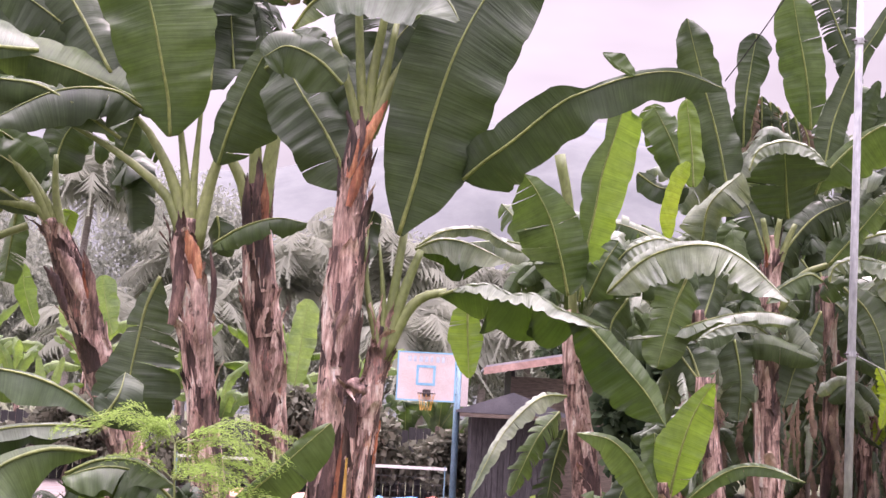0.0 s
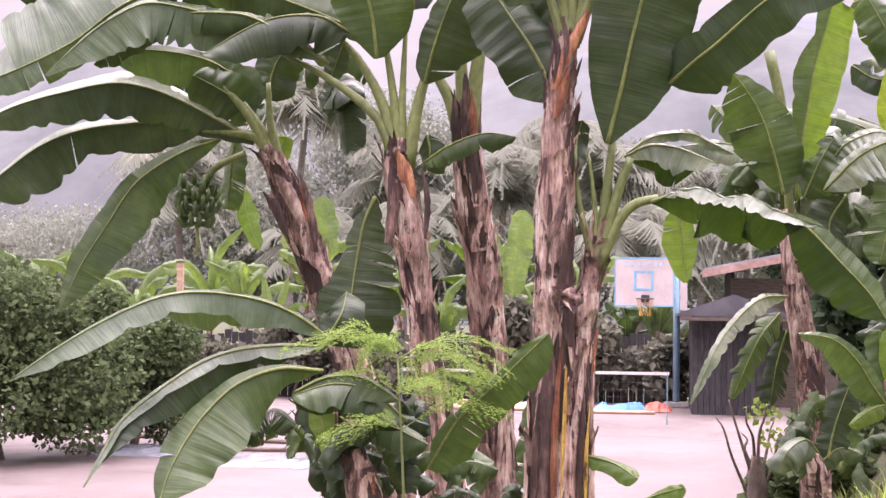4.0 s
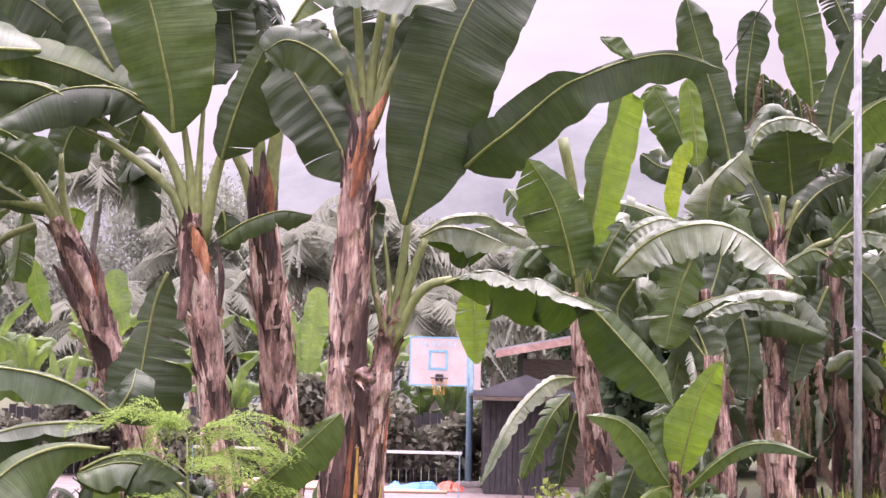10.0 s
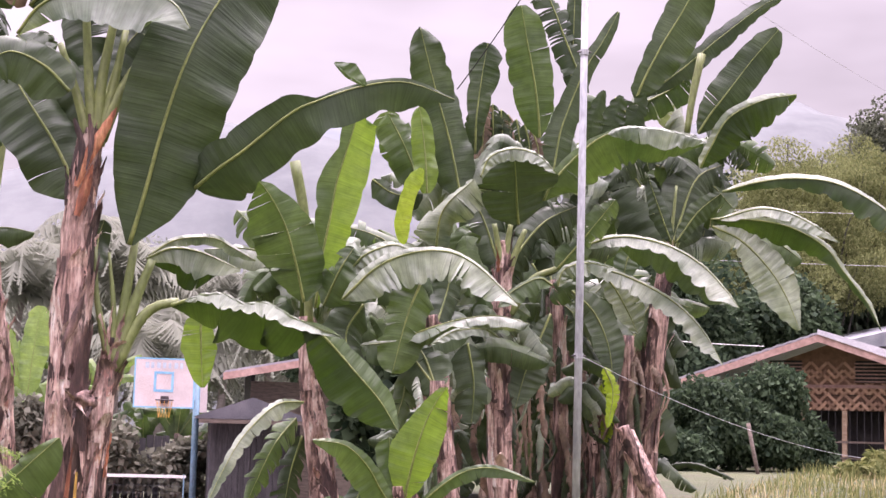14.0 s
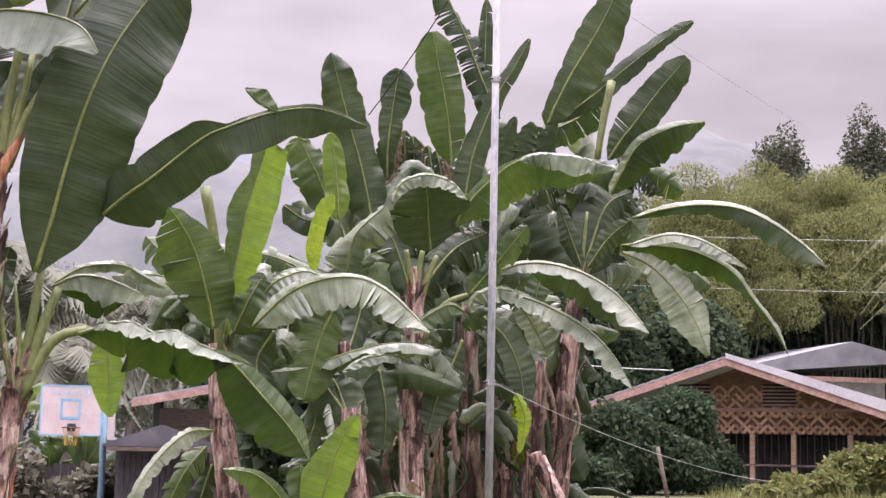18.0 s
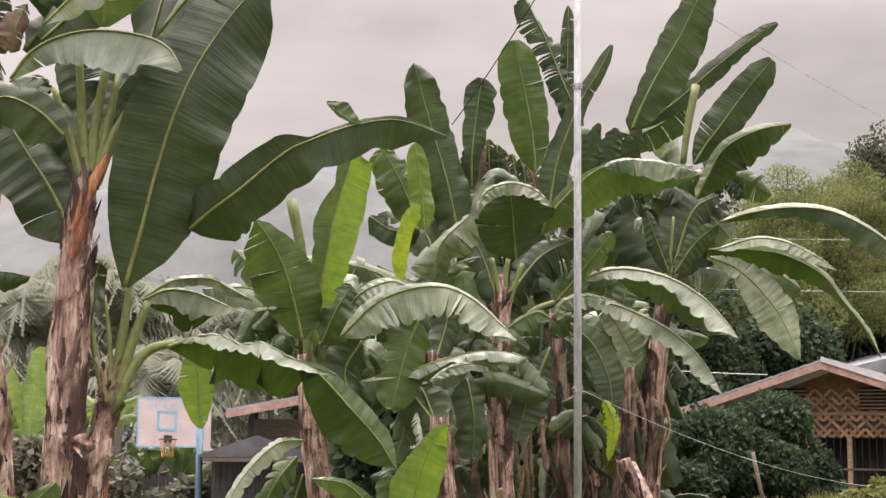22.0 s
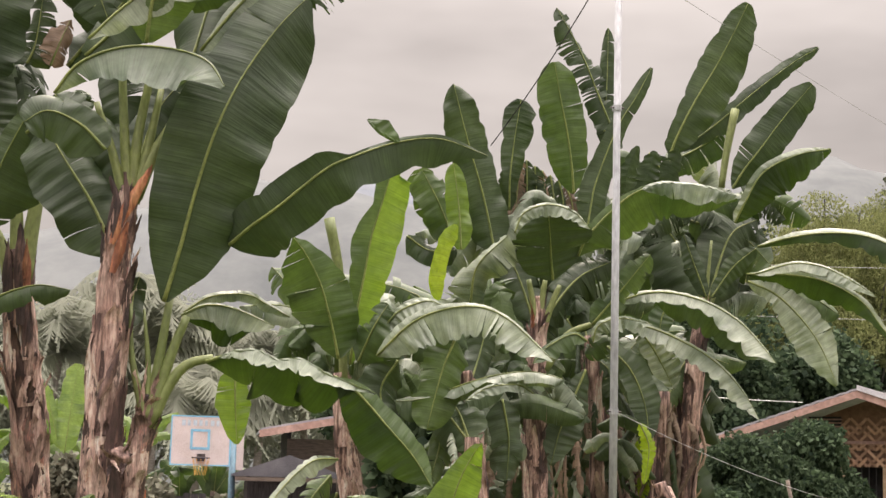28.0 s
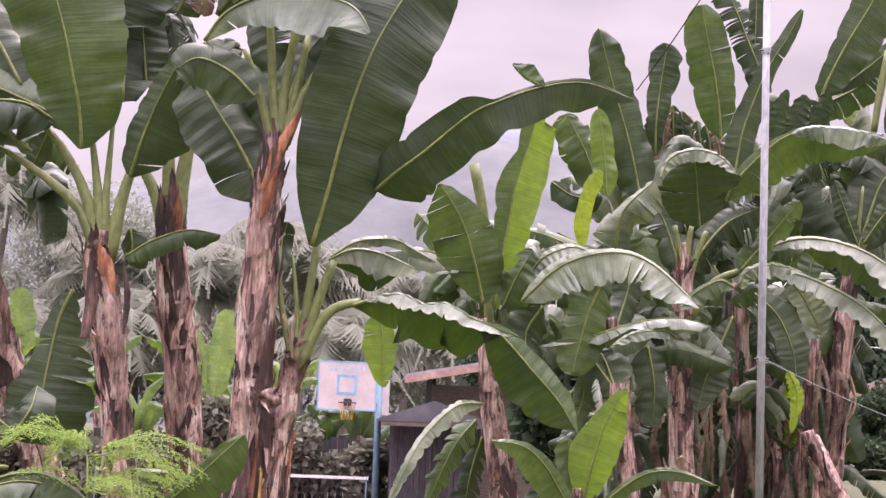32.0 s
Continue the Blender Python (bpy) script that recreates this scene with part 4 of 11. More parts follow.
        for j in range(6):
            part("slat", box((vx - 0.44, hy - 0.125, rz - 1.18 + j * 0.09), (vx + 0.44, hy - 0.095, rz - 1.145 + j * 0.09)), FASCIA, vent)
    part("beam", box((hx - half + 0.2, hy - 0.10, rz - 1.33), (hx + half, hy - 0.074, rz - 1.25)), FASCIA, th)
    for px in (-4.0, -2.4, -0.7, 0.35, 1.4, 2.8, 4.0):
        part("post", box((hx + px - 0.06, hy - 0.06, gz - 0.1), (hx + px + 0.06, hy + 0.06, zb)), WOOD_PALE if px > -1 else WOOD, th)
    for z in (1.75, 2.15):
        part("rail", box((hx - 0.7, hy - 0.09, z), (hx + 4.0, hy - 0.065, z + 0.05)), WOOD, th)
    for j in range(26):
        part("grille_bar", box((hx - 0.62 + j * 0.18, hy + 0.0, 1.4), (hx - 0.6 + j * 0.18, hy + 0.02, zb)), WOOD_DARK, th)
    part("plinth", box((hx - half + 0.4, hy - 0.2, gz - 0.3), (hx + half, hy + 1.0, gz + 0.12), 0.02), CONCRETE, th)
    th.rotation_euler.z = radians(-37)


house()


def second_house():
    x0, x1, y, gz = 23.5, 29.0, 54.0, 1.4
    th = thing("grey_house", (26, y, gz), "grey house with pale metal roof behind trees", "house")
    part("wall", box((x0, y, gz - 0.2), (x1, y + 5, 5.4)), CONCRETE, th)
    bm = bmesh.new()
    for yy in (y - 0.6, y + 6):
        for (x, z) in ((x0 - 1.2, 5.5), (27.4, 6.75), (x1 + 0.8, 6.2), (x0 - 1.2, 5.4), (27.4, 6.6), (x1 + 0.8, 6.05)):
            bm.verts.new((x, yy, z))
    bmesh.ops.convex_hull(bm, input=bm.verts[:])
    part("roof", bm, ROOF, th)
    part("fascia_board", box((x0 - 0.2, y - 0.66, 5.25), (x1, y - 0.6, 5.42)), FASCIA, th)
    for px in (24.2, 25.6, 27.0, 28.4):
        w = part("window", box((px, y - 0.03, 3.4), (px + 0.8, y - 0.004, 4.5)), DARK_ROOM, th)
        part("window_sill", box((px - 0.05, y - 0.08, 3.32), (px + 0.85, y - 0.03, 3.38)), CONCRETE, w)


second_house()


# sheds behind the court
def shed(name, x0, x1, y, z_eave, z_ridge, roof_mat, wall_mat, label, boards=14):
    th = thing(name, ((x0 + x1) / 2, y, 0.0), label, "shed")
    w = (x1 - x0) / boards
    for i in range(boards):
        part("board", box((x0 + i * w + 0.006, y, 0.0), (x0 + (i + 1) * w - 0.006, y + 0.04 + 0.01 * (i % 2), z_eave - 0.02)), wall_mat, th)
    part("side_wall", box((x0, y + 0.05, 0.0), (x0 + 0.06, y + 4, z_eave)), wall_mat, th)
    part("back_wall", box((x0, y + 4, 0.0), (x1, y + 4.06, z_eave)), wall_mat, th)
    bm = bmesh.new()
    xm = (x0 + x1) / 2
    for yy in (y - 0.5, y + 4.4):
        for (x, z) in ((x0 - 0.35, z_eave), (xm, z_ridge), (x1 + 0.35, z_eave)):
            bm.verts.new((x, yy, z))
            bm.verts.new((x, yy, z + 0.06))
    bmesh.ops.convex_hull(bm, input=bm.verts[:])
    part("roof", bm, roof_mat, th)
    part("fascia_board", box((x0 - 0.3, y - 0.53, z_eave - 0.1), (x1 + 0.3, y - 0.505, z_eave - 0.01)), WOOD, th)


shed("wooden_shed", 0.75, 2.6, 37.0, 2.30, 2.75, ROOF_DARK, WOOD_DARK, "dark weathered wooden shed with low metal roof")


def lean_to():
    th = thing("lean_to_house", (2.6, 41.0, 0.0), "small house with sloping roof and pinkish fascia", "house")
    bm = bmesh.new()
    for yy in (40.0, 45.0):
        for (x, z) in ((1.1, 3.45), (4.6, 4.15), (1.1, 3.52), (4.6, 4.22)):
            bm.verts.new((x, yy, z))
    bmesh.ops.convex_hull(bm, input=bm.verts[:])
    part("roof", bm, ROOF, th)
    bm = bmesh.new()
    for yy in (39.94, 39.99):
        for (x, z) in ((1.05, 3.28), (4.6, 3.98), (1.05, 3.46), (4.6, 4.16)):
            bm.verts.new((x, yy, z))
    bmesh.ops.convex_hull(bm, input=bm.verts[:])
    part("fascia_board", bm, FASCIA, th)
    part("wall", box((1.8, 41, 0), (4.5, 41.1, 3.3)), WOOD, th, "brown plywood wall")
    part("side_wall", box((1.8, 41.1, 0), (1.9, 45, 3.5)), WOOD_DARK, th)
    part("window", box((2.2, 40.97, 1.2), (3.1, 40.995, 2.2)), DARK_ROOM, th)


lean_to()

# boundary fence behind the court
fence = thing("fence", (-8.0, 42.0, 0.0), "dark weathered board fence behind the court", "fence")
rnd = random.Random(7)
for i in range(95):
    x = -19 + i * 0.2
    part("board", box((x + 0.008, 42.0, 0.0), (x + 0.192, 42.03, 1.75 + rnd.uniform(-0.12, 0.12))), WOOD_DARK, fence)
for i in range(10):
    part("post", box((-19 + i * 2.1, 42.04, 0), (-18.9 + i * 2.1, 42.12, 1.9)), WOOD, fence)

# trees round the place
tree("hedge_tree", (-9.5, 22.0, 0.0), 2.6, 1.4, HEDGE, 21, "dense green hedge shrub beside the court", "shrub", 26, 1300, 0.085, 0.08, 0.0, "hedge shrubs")
tree("hedge_tree", (-11.9, 23.0, 0.0), 2.8, 1.6, HEDGE, 22, "dense green hedge shrub beside the court", "shrub", 26, 1300, 0.085, 0.08, 0.0, "hedge shrubs")
tree("hedge_tree", (-8.4, 24.5, 0.0), 2.4, 1.1, HEDGE, 23, "dense green hedge shrub beside the court", "shrub", 20, 1300, 0.085, 0.08, 0.0, "hedge shrubs")
# palms behind the court wear the pale colour that stands for haze
palm((-15.4, 64, 0), 10.8, 0.8, 34, 4.2, 31, "tall coconut palm with shaggy crown, painted pale for haze")
palm((-11.0, 68, 0), 8.0, -0.5, 34, 4.4, 32, "tall coconut palm with shaggy crown, painted pale for haze")
palm((-6.5, 60, 0), 6.8, 0.6, 28, 4.3, 33, "coconut palm with drooping fronds, painted pale for haze")
palm((-2.6, 62, 0), 7.4, 0.4, 28, 4.6, 34, "coconut palm with drooping fronds, painted pale for haze")
palm((-8.8, 56, 0), 5.2, 0.4, 28, 4.2, 35, "coconut palm with drooping fronds, painted pale for haze")
palm((1.5, 64, 0), 6.6, 0.4, 28, 4.3, 36, "coconut palm with drooping fronds, painted pale for haze")
palm((-18.5, 60, 0), 7.2, -0.4, 28, 4.3, 37, "coconut palm with drooping fronds, painted pale for haze")
palm((5.5, 62, 0), 8.4, -0.4, 28, 4.3, 38, "coconut palm with drooping fronds, painted pale for haze")
palm((-13.0, 58, 0), 4.6, 0.4, 26, 4.2, 41, "coconut palm with drooping fronds, painted pale for haze")
palm((-4.6, 66, 0), 8.6, 0.4, 28, 4.6, 42, "coconut palm with drooping fronds, painted pale for haze")
palm((3.4, 58, 0), 5.4, -0.4, 28, 4.4, 43, "coconut palm with drooping fronds, painted pale for haze")
palm((-0.6, 57, 0), 4.8, -0.4, 28, 4.4, 44, "coconut palm with drooping fronds, painted pale for haze")
palm((29.6, 50, 1.4), 8.9, 0.4, 26, 4.2, 39, "coconut palm with drooping olive fronds before the bamboo", OLIVE_FROND)
palm((26.9, 47.5, 1.4), 6.9, 0.2, 22, 2.7, 40, "small coconut palm with drooping olive fronds before the bamboo", OLIVE_FROND)


def bamboo(at, height, spread, seed):
    """A clump of culms that rise, arch over and droop in long leafy plumes."""
    rnd = random.Random(seed)
    th = thing("bamboo_clump", at, "tall olive-green bamboo clump with drooping tops", "bamboo", "bamboo behind the house")
    x, y, z = at
    crown, skirt = [], []
    for k in range(38):
        a = rnd.uniform(0, 2 * math.pi)
        out = spread * rnd.uniform(0.2, 1.0)
        top = height * (1 - 0.30 * (out / spread) ** 2) * rnd.uniform(0.76, 1.0)
        dx, dy = math.cos(a), math.sin(a)
        line = spline([(x + dx * out * 0.5, y + dy * 0.3, z - 0.1), (x + dx * out * 0.6, y + dy * out * 0.45, z + top * 0.6), (x + dx * out * 0.8, y + dy * out * 0.8, z + top), (x + dx * out * 1.15, y + dy * out * 1.1, z + top * 0.84)], 14)
        part("culm", tube(line[:11], [0.055 - 0.003 * i for i in range(11)], 5), CULM, th)
        for i in range(7, 15, 2):
            r = 0.5 + 0.6 * math.sin((i - 5) / 10 * math.pi) * rnd.uniform(0.8, 1.25)
            p = line[i]
            crown.append((p.x + rnd.uniform(-0.3, 0.3), p.y, p.z - r * 0.25, r, r, r * 0.7))
        for q in (0.25, 0.42, 0.58, 0.72):
            skirt.append((x + dx * out * rnd.uniform(0.5, 1.0), y + 0.6 + abs(dy) * out * 0.6, z + top * q, 0.9, 0.7, height * 0.10))
    leaf_cloud("crown", BAMBOO_LEAF, crown, 560, 0.13, th, seed, 0.2, 0.9)
    leaf_cloud("lower_leaves", THICKET_SHADE, skirt, 110, 0.42, th, seed + 500, 0.12, 1.3)


for i, (x, y, h, s) in enumerate(((20.5, 62, 11.6, 3.8), (24.0, 60, 13.0, 4.2), (27.6, 63, 14.2, 4.4), (31.6, 61, 14.2, 4.6), (36.2, 64, 15.8, 4.8), (41.5, 65, 17.0, 4.8), (46.5, 66, 16.4, 4.8), (17.5, 68, 10.2, 4.0))):
    bamboo((x, y, 1.4), h, s, 50 + i)
for i, (x, y, h, s) in enumerate(((33.2, 72, 16.0, 1.7), (37.9, 72, 16.8, 1.9), (44, 76, 18.5, 3.0))):
    tree("tall_tree", (x, y, 1.4), h, s, TALL, 70 + i, "tall misty tree rising above the bamboo", "tree", 34, 1300, 0.17, 0.2, 0.35, "far trees")
# dark trees added as backing so the bamboo's inside looks shaded
for i in range(6):
    tree("backing_tree", (18.5 + 5.2 * i, 69 + (i % 2), 1.0), 11.0 + (i % 3), 3.9, THICKET_SHADE, 160 + i, "tree added behind the bamboo, painted dark for shade", "tree", 34, 420, 0.34, 0.16, 0.0, "far trees")
for i, (x, y, h, s) in enumerate(((11.85, 34.6, 1.95, 1.0), (13.35, 35.0, 2.42, 0.98), (10.90, 33.6, 1.0, 0.7), (15.03, 36.2, 1.2, 0.6))):
    tree("leafy_bush", (x, y, 1.3), h, s, BUSH, 80 + i, "dense deep green bush in front of the house", "bush", 26, 800, 0.14, 0.06, 0.0, "bushes by the house", 0.7, 0.26)
for i, (x, y, h, s) in enumerate(((2.9, 21.0, 2.4, 0.8), (3.9, 21.6, 2.6, 0.9), (4.9, 21.2, 2.5, 0.9), (5.7, 22.0, 1.8, 0.7), (3.4, 22.4, 2.8, 0.9))):
    tree("leafy_bush", (x, y, 1.3), h, s, BUSH, 120 + i, "dark leafy undergrowth behind the banana stems", "bush", 18, 260, 0.2, 0.05, 0.0, "undergrowth in the grove")
for i, (x, y, h, s) in enumerate(((14.0, 46, 6.6, 2.6), (18.5, 48, 6.0, 2.4), (10.5, 47, 5.6, 2.6), (7.0, 50, 5.5, 3.0))):
    tree("fruit_tree", (x, y, 1.0), h, s, BUSH, 90 + i, "dark green fruit tree behind the house", "tree", 26, 700, 0.2, 0.14, 0.2, "trees behind the house")
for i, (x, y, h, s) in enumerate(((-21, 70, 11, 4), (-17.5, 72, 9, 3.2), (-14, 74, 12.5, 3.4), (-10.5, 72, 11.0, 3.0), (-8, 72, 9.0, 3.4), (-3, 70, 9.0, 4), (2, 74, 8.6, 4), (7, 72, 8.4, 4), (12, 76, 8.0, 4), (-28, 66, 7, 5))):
    tree("far_tree", (x, y, 0.0), h, s, FAR_HAZED, 100 + i, "low tree behind the palms, painted pale for haze", "tree", 26, 800, 0.24, 0.2, 0.0, "far trees", 0.7, 0.2)
for i in range(12):
    tree("hedge_tree", (-18.5 + i * 1.65 + 0.3 * (i % 3), 41.2 - 0.2 * (i % 2), 0.0), 1.3 + 0.35 * ((i * 7) % 4), 0.85, SCRUB, 140 + i, "low shrub against the fence, dulled by painted haze", "shrub", 12, 200, 0.2, 0.05, 0.0, "shrubs along the fence")
for (x, y, z) in ((13.2, 45.0, 1.2), (46.0, 45.0, 1.4)):
    post = part("utility_post", tube([(x, y, z - 0.2), (x, y, 9.2)], [0.11, 0.08], 10), WOOD, smooth=True)
    tagged(post, "wooden utility post carrying overhead lines", "pole")

# banana plants
plant_a = thing("banana_plant", (-0.58, 9.00, 0.17), "tall banana plant with shaggy pink-brown peeling pseudostem", "banana plant", "banana plants beside the court")
pseudostem(plant_a, [(-0.61, 9.00, 0.11), (-0.61, 9.00, 0.32), (-0.61, 9.00, 1.24), (-0.62, 9.00, 1.75), (-0.62, 9.00, 2.40), (-0.61, 9.00, 3.05), (-0.59, 9.00, 3.47), (-0.56, 9.00, 3.83)], (0.192, 0.177, 0.153, 0.129, 0.106, 0.090, 0.081, 0.071), sheaths=120, dark=0.30)
bark_strip(plant_a, [(-0.62, 8.84, 3.48), (-0.57, 8.84, 3.64), (-0.49, 8.84, 3.80), (-0.42, 8.84, 3.94)], 0.070, SHEATH_ORANGE)
bark_strip(plant_a, [(-0.61, 8.86, 3.32), (-0.57, 8.86, 3.48), (-0.54, 8.86, 3.61)], 0.057, SHEATH_ORANGE)
bark_strip(plant_a, [(-0.53, 8.78, 1.92), (-0.54, 8.78, 1.54), (-0.56, 8.78, 1.11)], 0.022, SHEATH_YELLOW)
bark_strip(plant_a, [(-0.65, 8.80, 1.01), (-0.63, 8.80, 1.61), (-0.62, 8.80, 2.08)], 0.114, SHEATH_DARK)
bark_strip(plant_a, [(-0.71, 8.80, 1.02), (-0.70, 8.80, 1.42), (-0.68, 8.80, 1.77)], 0.044, SHEATH_DARK)
bark_strip(plant_a, [(-0.60, 8.79, 1.11), (-0.59, 8.79, 1.61), (-0.56, 8.79, 2.05)], 0.038, SHEATH_ORANGE)
bark_strip(plant_a, [(-0.64, 8.85, 2.62), (-0.59, 8.85, 2.74), (-0.54, 8.85, 2.90)], 0.051, SHEATH_DARK)
bark_strip(plant_a, [(-0.57, 8.83, 3.89), (-0.55, 8.83, 3.73), (-0.57, 8.83, 3.57)], 0.032, SHEATH_DARK)
bark_strip(plant_a, [(-0.65, 8.83, 3.86), (-0.60, 8.83, 3.70), (-0.62, 8.83, 3.51)], 0.038, SHEATH_DARK)
petiole(plant_a, [(-0.57, 8.97, 3.74), (-0.66, 8.97, 4.04), (-0.76, 8.97, 4.31)], 0.032, 0.019)
petiole(plant_a, [(-0.55, 8.97, 3.77), (-0.59, 8.97, 4.10), (-0.63, 8.97, 4.55)], 0.035, 0.023)
petiole(plant_a, [(-0.53, 8.97, 3.77), (-0.52, 8.97, 4.10), (-0.45, 8.97, 4.58)], 0.039, 0.023)
petiole(plant_a, [(-0.51, 8.97, 3.77), (-0.40, 8.97, 4.07), (-0.17, 8.97, 4.46)], 0.042, 0.029)
petiole(plant_a, [(-0.52, 8.97, 3.74), (-0.46, 8.97, 4.04), (-0.40, 8.97, 4.41)], 0.039, 0.019)
blade(plant_a, [(-0.50, 8.98, 4.68), (-0.48, 8.92, 4.88), (-0.44, 8.87, 5.09), (-0.37, 8.81, 5.51), (-0.28, 8.76, 5.99), (-0.17, 8.70, 6.44)], (0.085, 0.150, 0.215, 0.274, 0.261, 0.098), (0.111, 0.229, 0.359, 0.411, 0.379, 0.131), "mid", lean=(14, 18), rag=0.10)
banana_leaf(plant_a, [(-0.14, 9.30, 4.59), (0.06, 9.40, 4.95), (0.28, 9.60, 5.34)], 0.42, 20, 20, 0.20, "dark", turn=-20)
banana_leaf(plant_a, [(-0.42, 9.40, 4.12), (-0.26, 9.60, 4.74), (-0.12, 9.80, 5.37), (0.07, 9.90, 5.91)], 0.64, 10, 14, 0.10, "dark", turn=-29)
banana_leaf(plant_a, [(0.07, 9.60, 5.30), (0.22, 9.80, 5.96), (0.30, 9.90, 6.65)], 0.46, 13, 14, 0.10, "dark", turn=4)
banana_leaf(plant_a, [(-0.62, 9.15, 3.47), (-0.77, 9.20, 3.76), (-0.95, 9.25, 4.03), (-1.08, 9.30, 4.24)], 0.45, 3, 10, 0.05, "dark", turn=0)
banana_leaf(plant_a, [(-0.29, 9.35, 5.04), (0.14, 9.40, 5.46), (0.71, 9.40, 5.83), (1.45, 9.40, 6.25)], 0.32, 10, 14, 0.08, "mid", turn=0)
banana_leaf(plant_a, [(-0.88, 9.40, 4.69), (-0.50, 9.40, 5.08), (-0.15, 9.35, 5.34), (0.28, 9.30, 5.52), (0.72, 9.30, 5.70)], 0.31, 6, 14, 0.12, "dark", turn=0)
blade(plant_a, [(-0.19, 9.00, 4.66), (0.01, 9.01, 4.94), (0.24, 9.01, 5.18), (0.52, 9.02, 5.35), (0.83, 9.02, 5.55), (1.15, 9.03, 5.67), (1.46, 9.03, 5.71), (1.78, 9.04, 5.70), (1.99, 9.04, 5.66), (2.14, 9.05, 5.59)], (0.020, 0.047, 0.060, 0.047, 0.033, 0.017, 0.013, 0.013, 0.013, 0.010), (0.100, 0.187, 0.220, 0.233, 0.207, 0.187, 0.187, 0.180, 0.153, 0.067), "sheen", lean=(50, -12), rag=0.14, tear=0.06, lobe=0.16)
blade(plant_a, [(0.04, 9.08, 4.92), (0.32, 9.09, 5.18), (0.59, 9.09, 5.36), (0.87, 9.10, 5.54), (1.19, 9.10, 5.67), (1.51, 9.11, 5.71), (1.82, 9.11, 5.69), (2.10, 9.12, 5.62)], (0.007, 0.007, 0.007, 0.007, 0.007, 0.007, 0.007, 0.007), (0.168, 0.289, 0.309, 0.356, 0.323, 0.302, 0.262, 0.074), "mid", lean=(20, 16), rag=0.3, tear=0.3, rib=False, lobe=0.12, steps=90)
blade(plant_a, [(-0.82, 8.90, 4.66), (-0.63, 8.91, 4.87), (-0.36, 8.92, 5.09), (-0.09, 8.93, 5.24), (0.24, 8.94, 5.40), (0.67, 8.95, 5.57)], (0.013, 0.016, 0.020, 0.023, 0.026, 0.013), (0.046, 0.145, 0.204, 0.218, 0.132, 0.099), "sheen", lean=(50, -6), rag=0.24, tear=0.04)
blade(plant_a, [(0.04, 8.97, 5.26), (0.24, 8.98, 5.32), (0.45, 8.98, 5.35), (0.63, 8.99, 5.40)], (0.010, 0.013, 0.013, 0.010), (0.046, 0.172, 0.146, 0.033), "mid", lean=(40, 14), rag=0.2)
banana_leaf(plant_a, [(-0.68, 8.80, 4.00), (-0.82, 8.78, 4.13), (-1.00, 8.78, 4.20), (-1.13, 8.78, 4.13)], 0.30, 4, 20, 0.10, "dark", turn=0)
banana_leaf(plant_a, [(-0.58, 9.25, 3.92), (-0.77, 9.30, 4.21), (-1.04, 9.35, 4.43)], 0.32, 4, 14, 0.10, "dark", turn=0)
banana_leaf(plant_a, [(-0.52, 9.35, 4.08), (-0.44, 9.40, 4.37), (-0.29, 9.45, 4.60)], 0.25, 4, 14, 0.10, "dark", turn=0)
banana_leaf(plant_a, [(-0.61, 9.50, 4.14), (-0.64, 9.55, 4.48), (-0.68, 9.60, 4.82)], 0.34, 4, 14, 0.10, "dark", turn=0)
plant_a2 = thing("banana_plant", (-0.45, 9.05, 0.18), "slim banana sucker leaning on the taller stem", "banana plant", "banana plants beside the court")
pseudostem(plant_a2, [(-0.46, 9.05, 0.12), (-0.46, 9.05, 0.32), (-0.47, 9.05, 1.21), (-0.47, 9.05, 1.82), (-0.44, 9.05, 2.21), (-0.39, 9.05, 2.53), (-0.37, 9.05, 2.66)], (0.109, 0.101, 0.084, 0.078, 0.068, 0.058, 0.055), sheaths=60, dark=0.30)
bark_strip(plant_a2, [(-0.46, 8.88, 1.00), (-0.45, 8.88, 1.41), (-0.44, 8.88, 1.76)], 0.051, SHEATH_DARK)
bark_strip(plant_a2, [(-0.42, 8.87, 1.09), (-0.42, 8.87, 1.41), (-0.40, 8.87, 1.72)], 0.022, SHEATH_YELLOW)
bark_strip(plant_a2, [(-0.49, 8.90, 1.09), (-0.48, 8.90, 1.53), (-0.44, 8.90, 1.98)], 0.064, SHEATH)
petiole(plant_a2, [(-0.39, 9.02, 2.50), (-0.48, 9.02, 2.85), (-0.51, 9.02, 3.17)], 0.029, 0.008)
petiole(plant_a2, [(-0.38, 9.02, 2.50), (-0.34, 9.02, 2.79), (-0.29, 9.02, 3.21)], 0.039, 0.023)
petiole(plant_a2, [(-0.37, 9.02, 2.50), (-0.27, 9.02, 2.88), (-0.19, 9.02, 3.11)], 0.039, 0.023)
petiole(plant_a2, [(-0.37, 9.02, 2.48), (-0.27, 9.02, 2.72), (-0.17, 9.02, 2.84), (-0.03, 9.02, 2.88)], 0.039, 0.023)
petiole(plant_a2, [(-0.38, 9.02, 2.50), (-0.39, 9.02, 2.82), (-0.43, 9.02, 3.14)], 0.026, 0.008)
blade(plant_a2, [(-0.32, 8.95, 3.18), (-0.24, 8.90, 3.50), (-0.17, 8.85, 3.82), (-0.07, 8.80, 4.17), (0.06, 8.83, 4.48), (0.24, 8.87, 4.78), (0.41, 8.90, 4.99)], (0.066, 0.203, 0.262, 0.278, 0.246, 0.229, 0.147), (0.082, 0.269, 0.315, 0.328, 0.334, 0.275, 0.118), "dark", lean=(10, 16), rag=0.05, lobe=0.3)
blade(plant_a2, [(0.10, 9.50, 2.86), (0.11, 9.50, 2.65), (0.13, 9.50, 2.41)], (0.049, 0.098, 0.035), (0.084, 0.126, 0.035), "young", lean=(14, 10), rag=0.08)
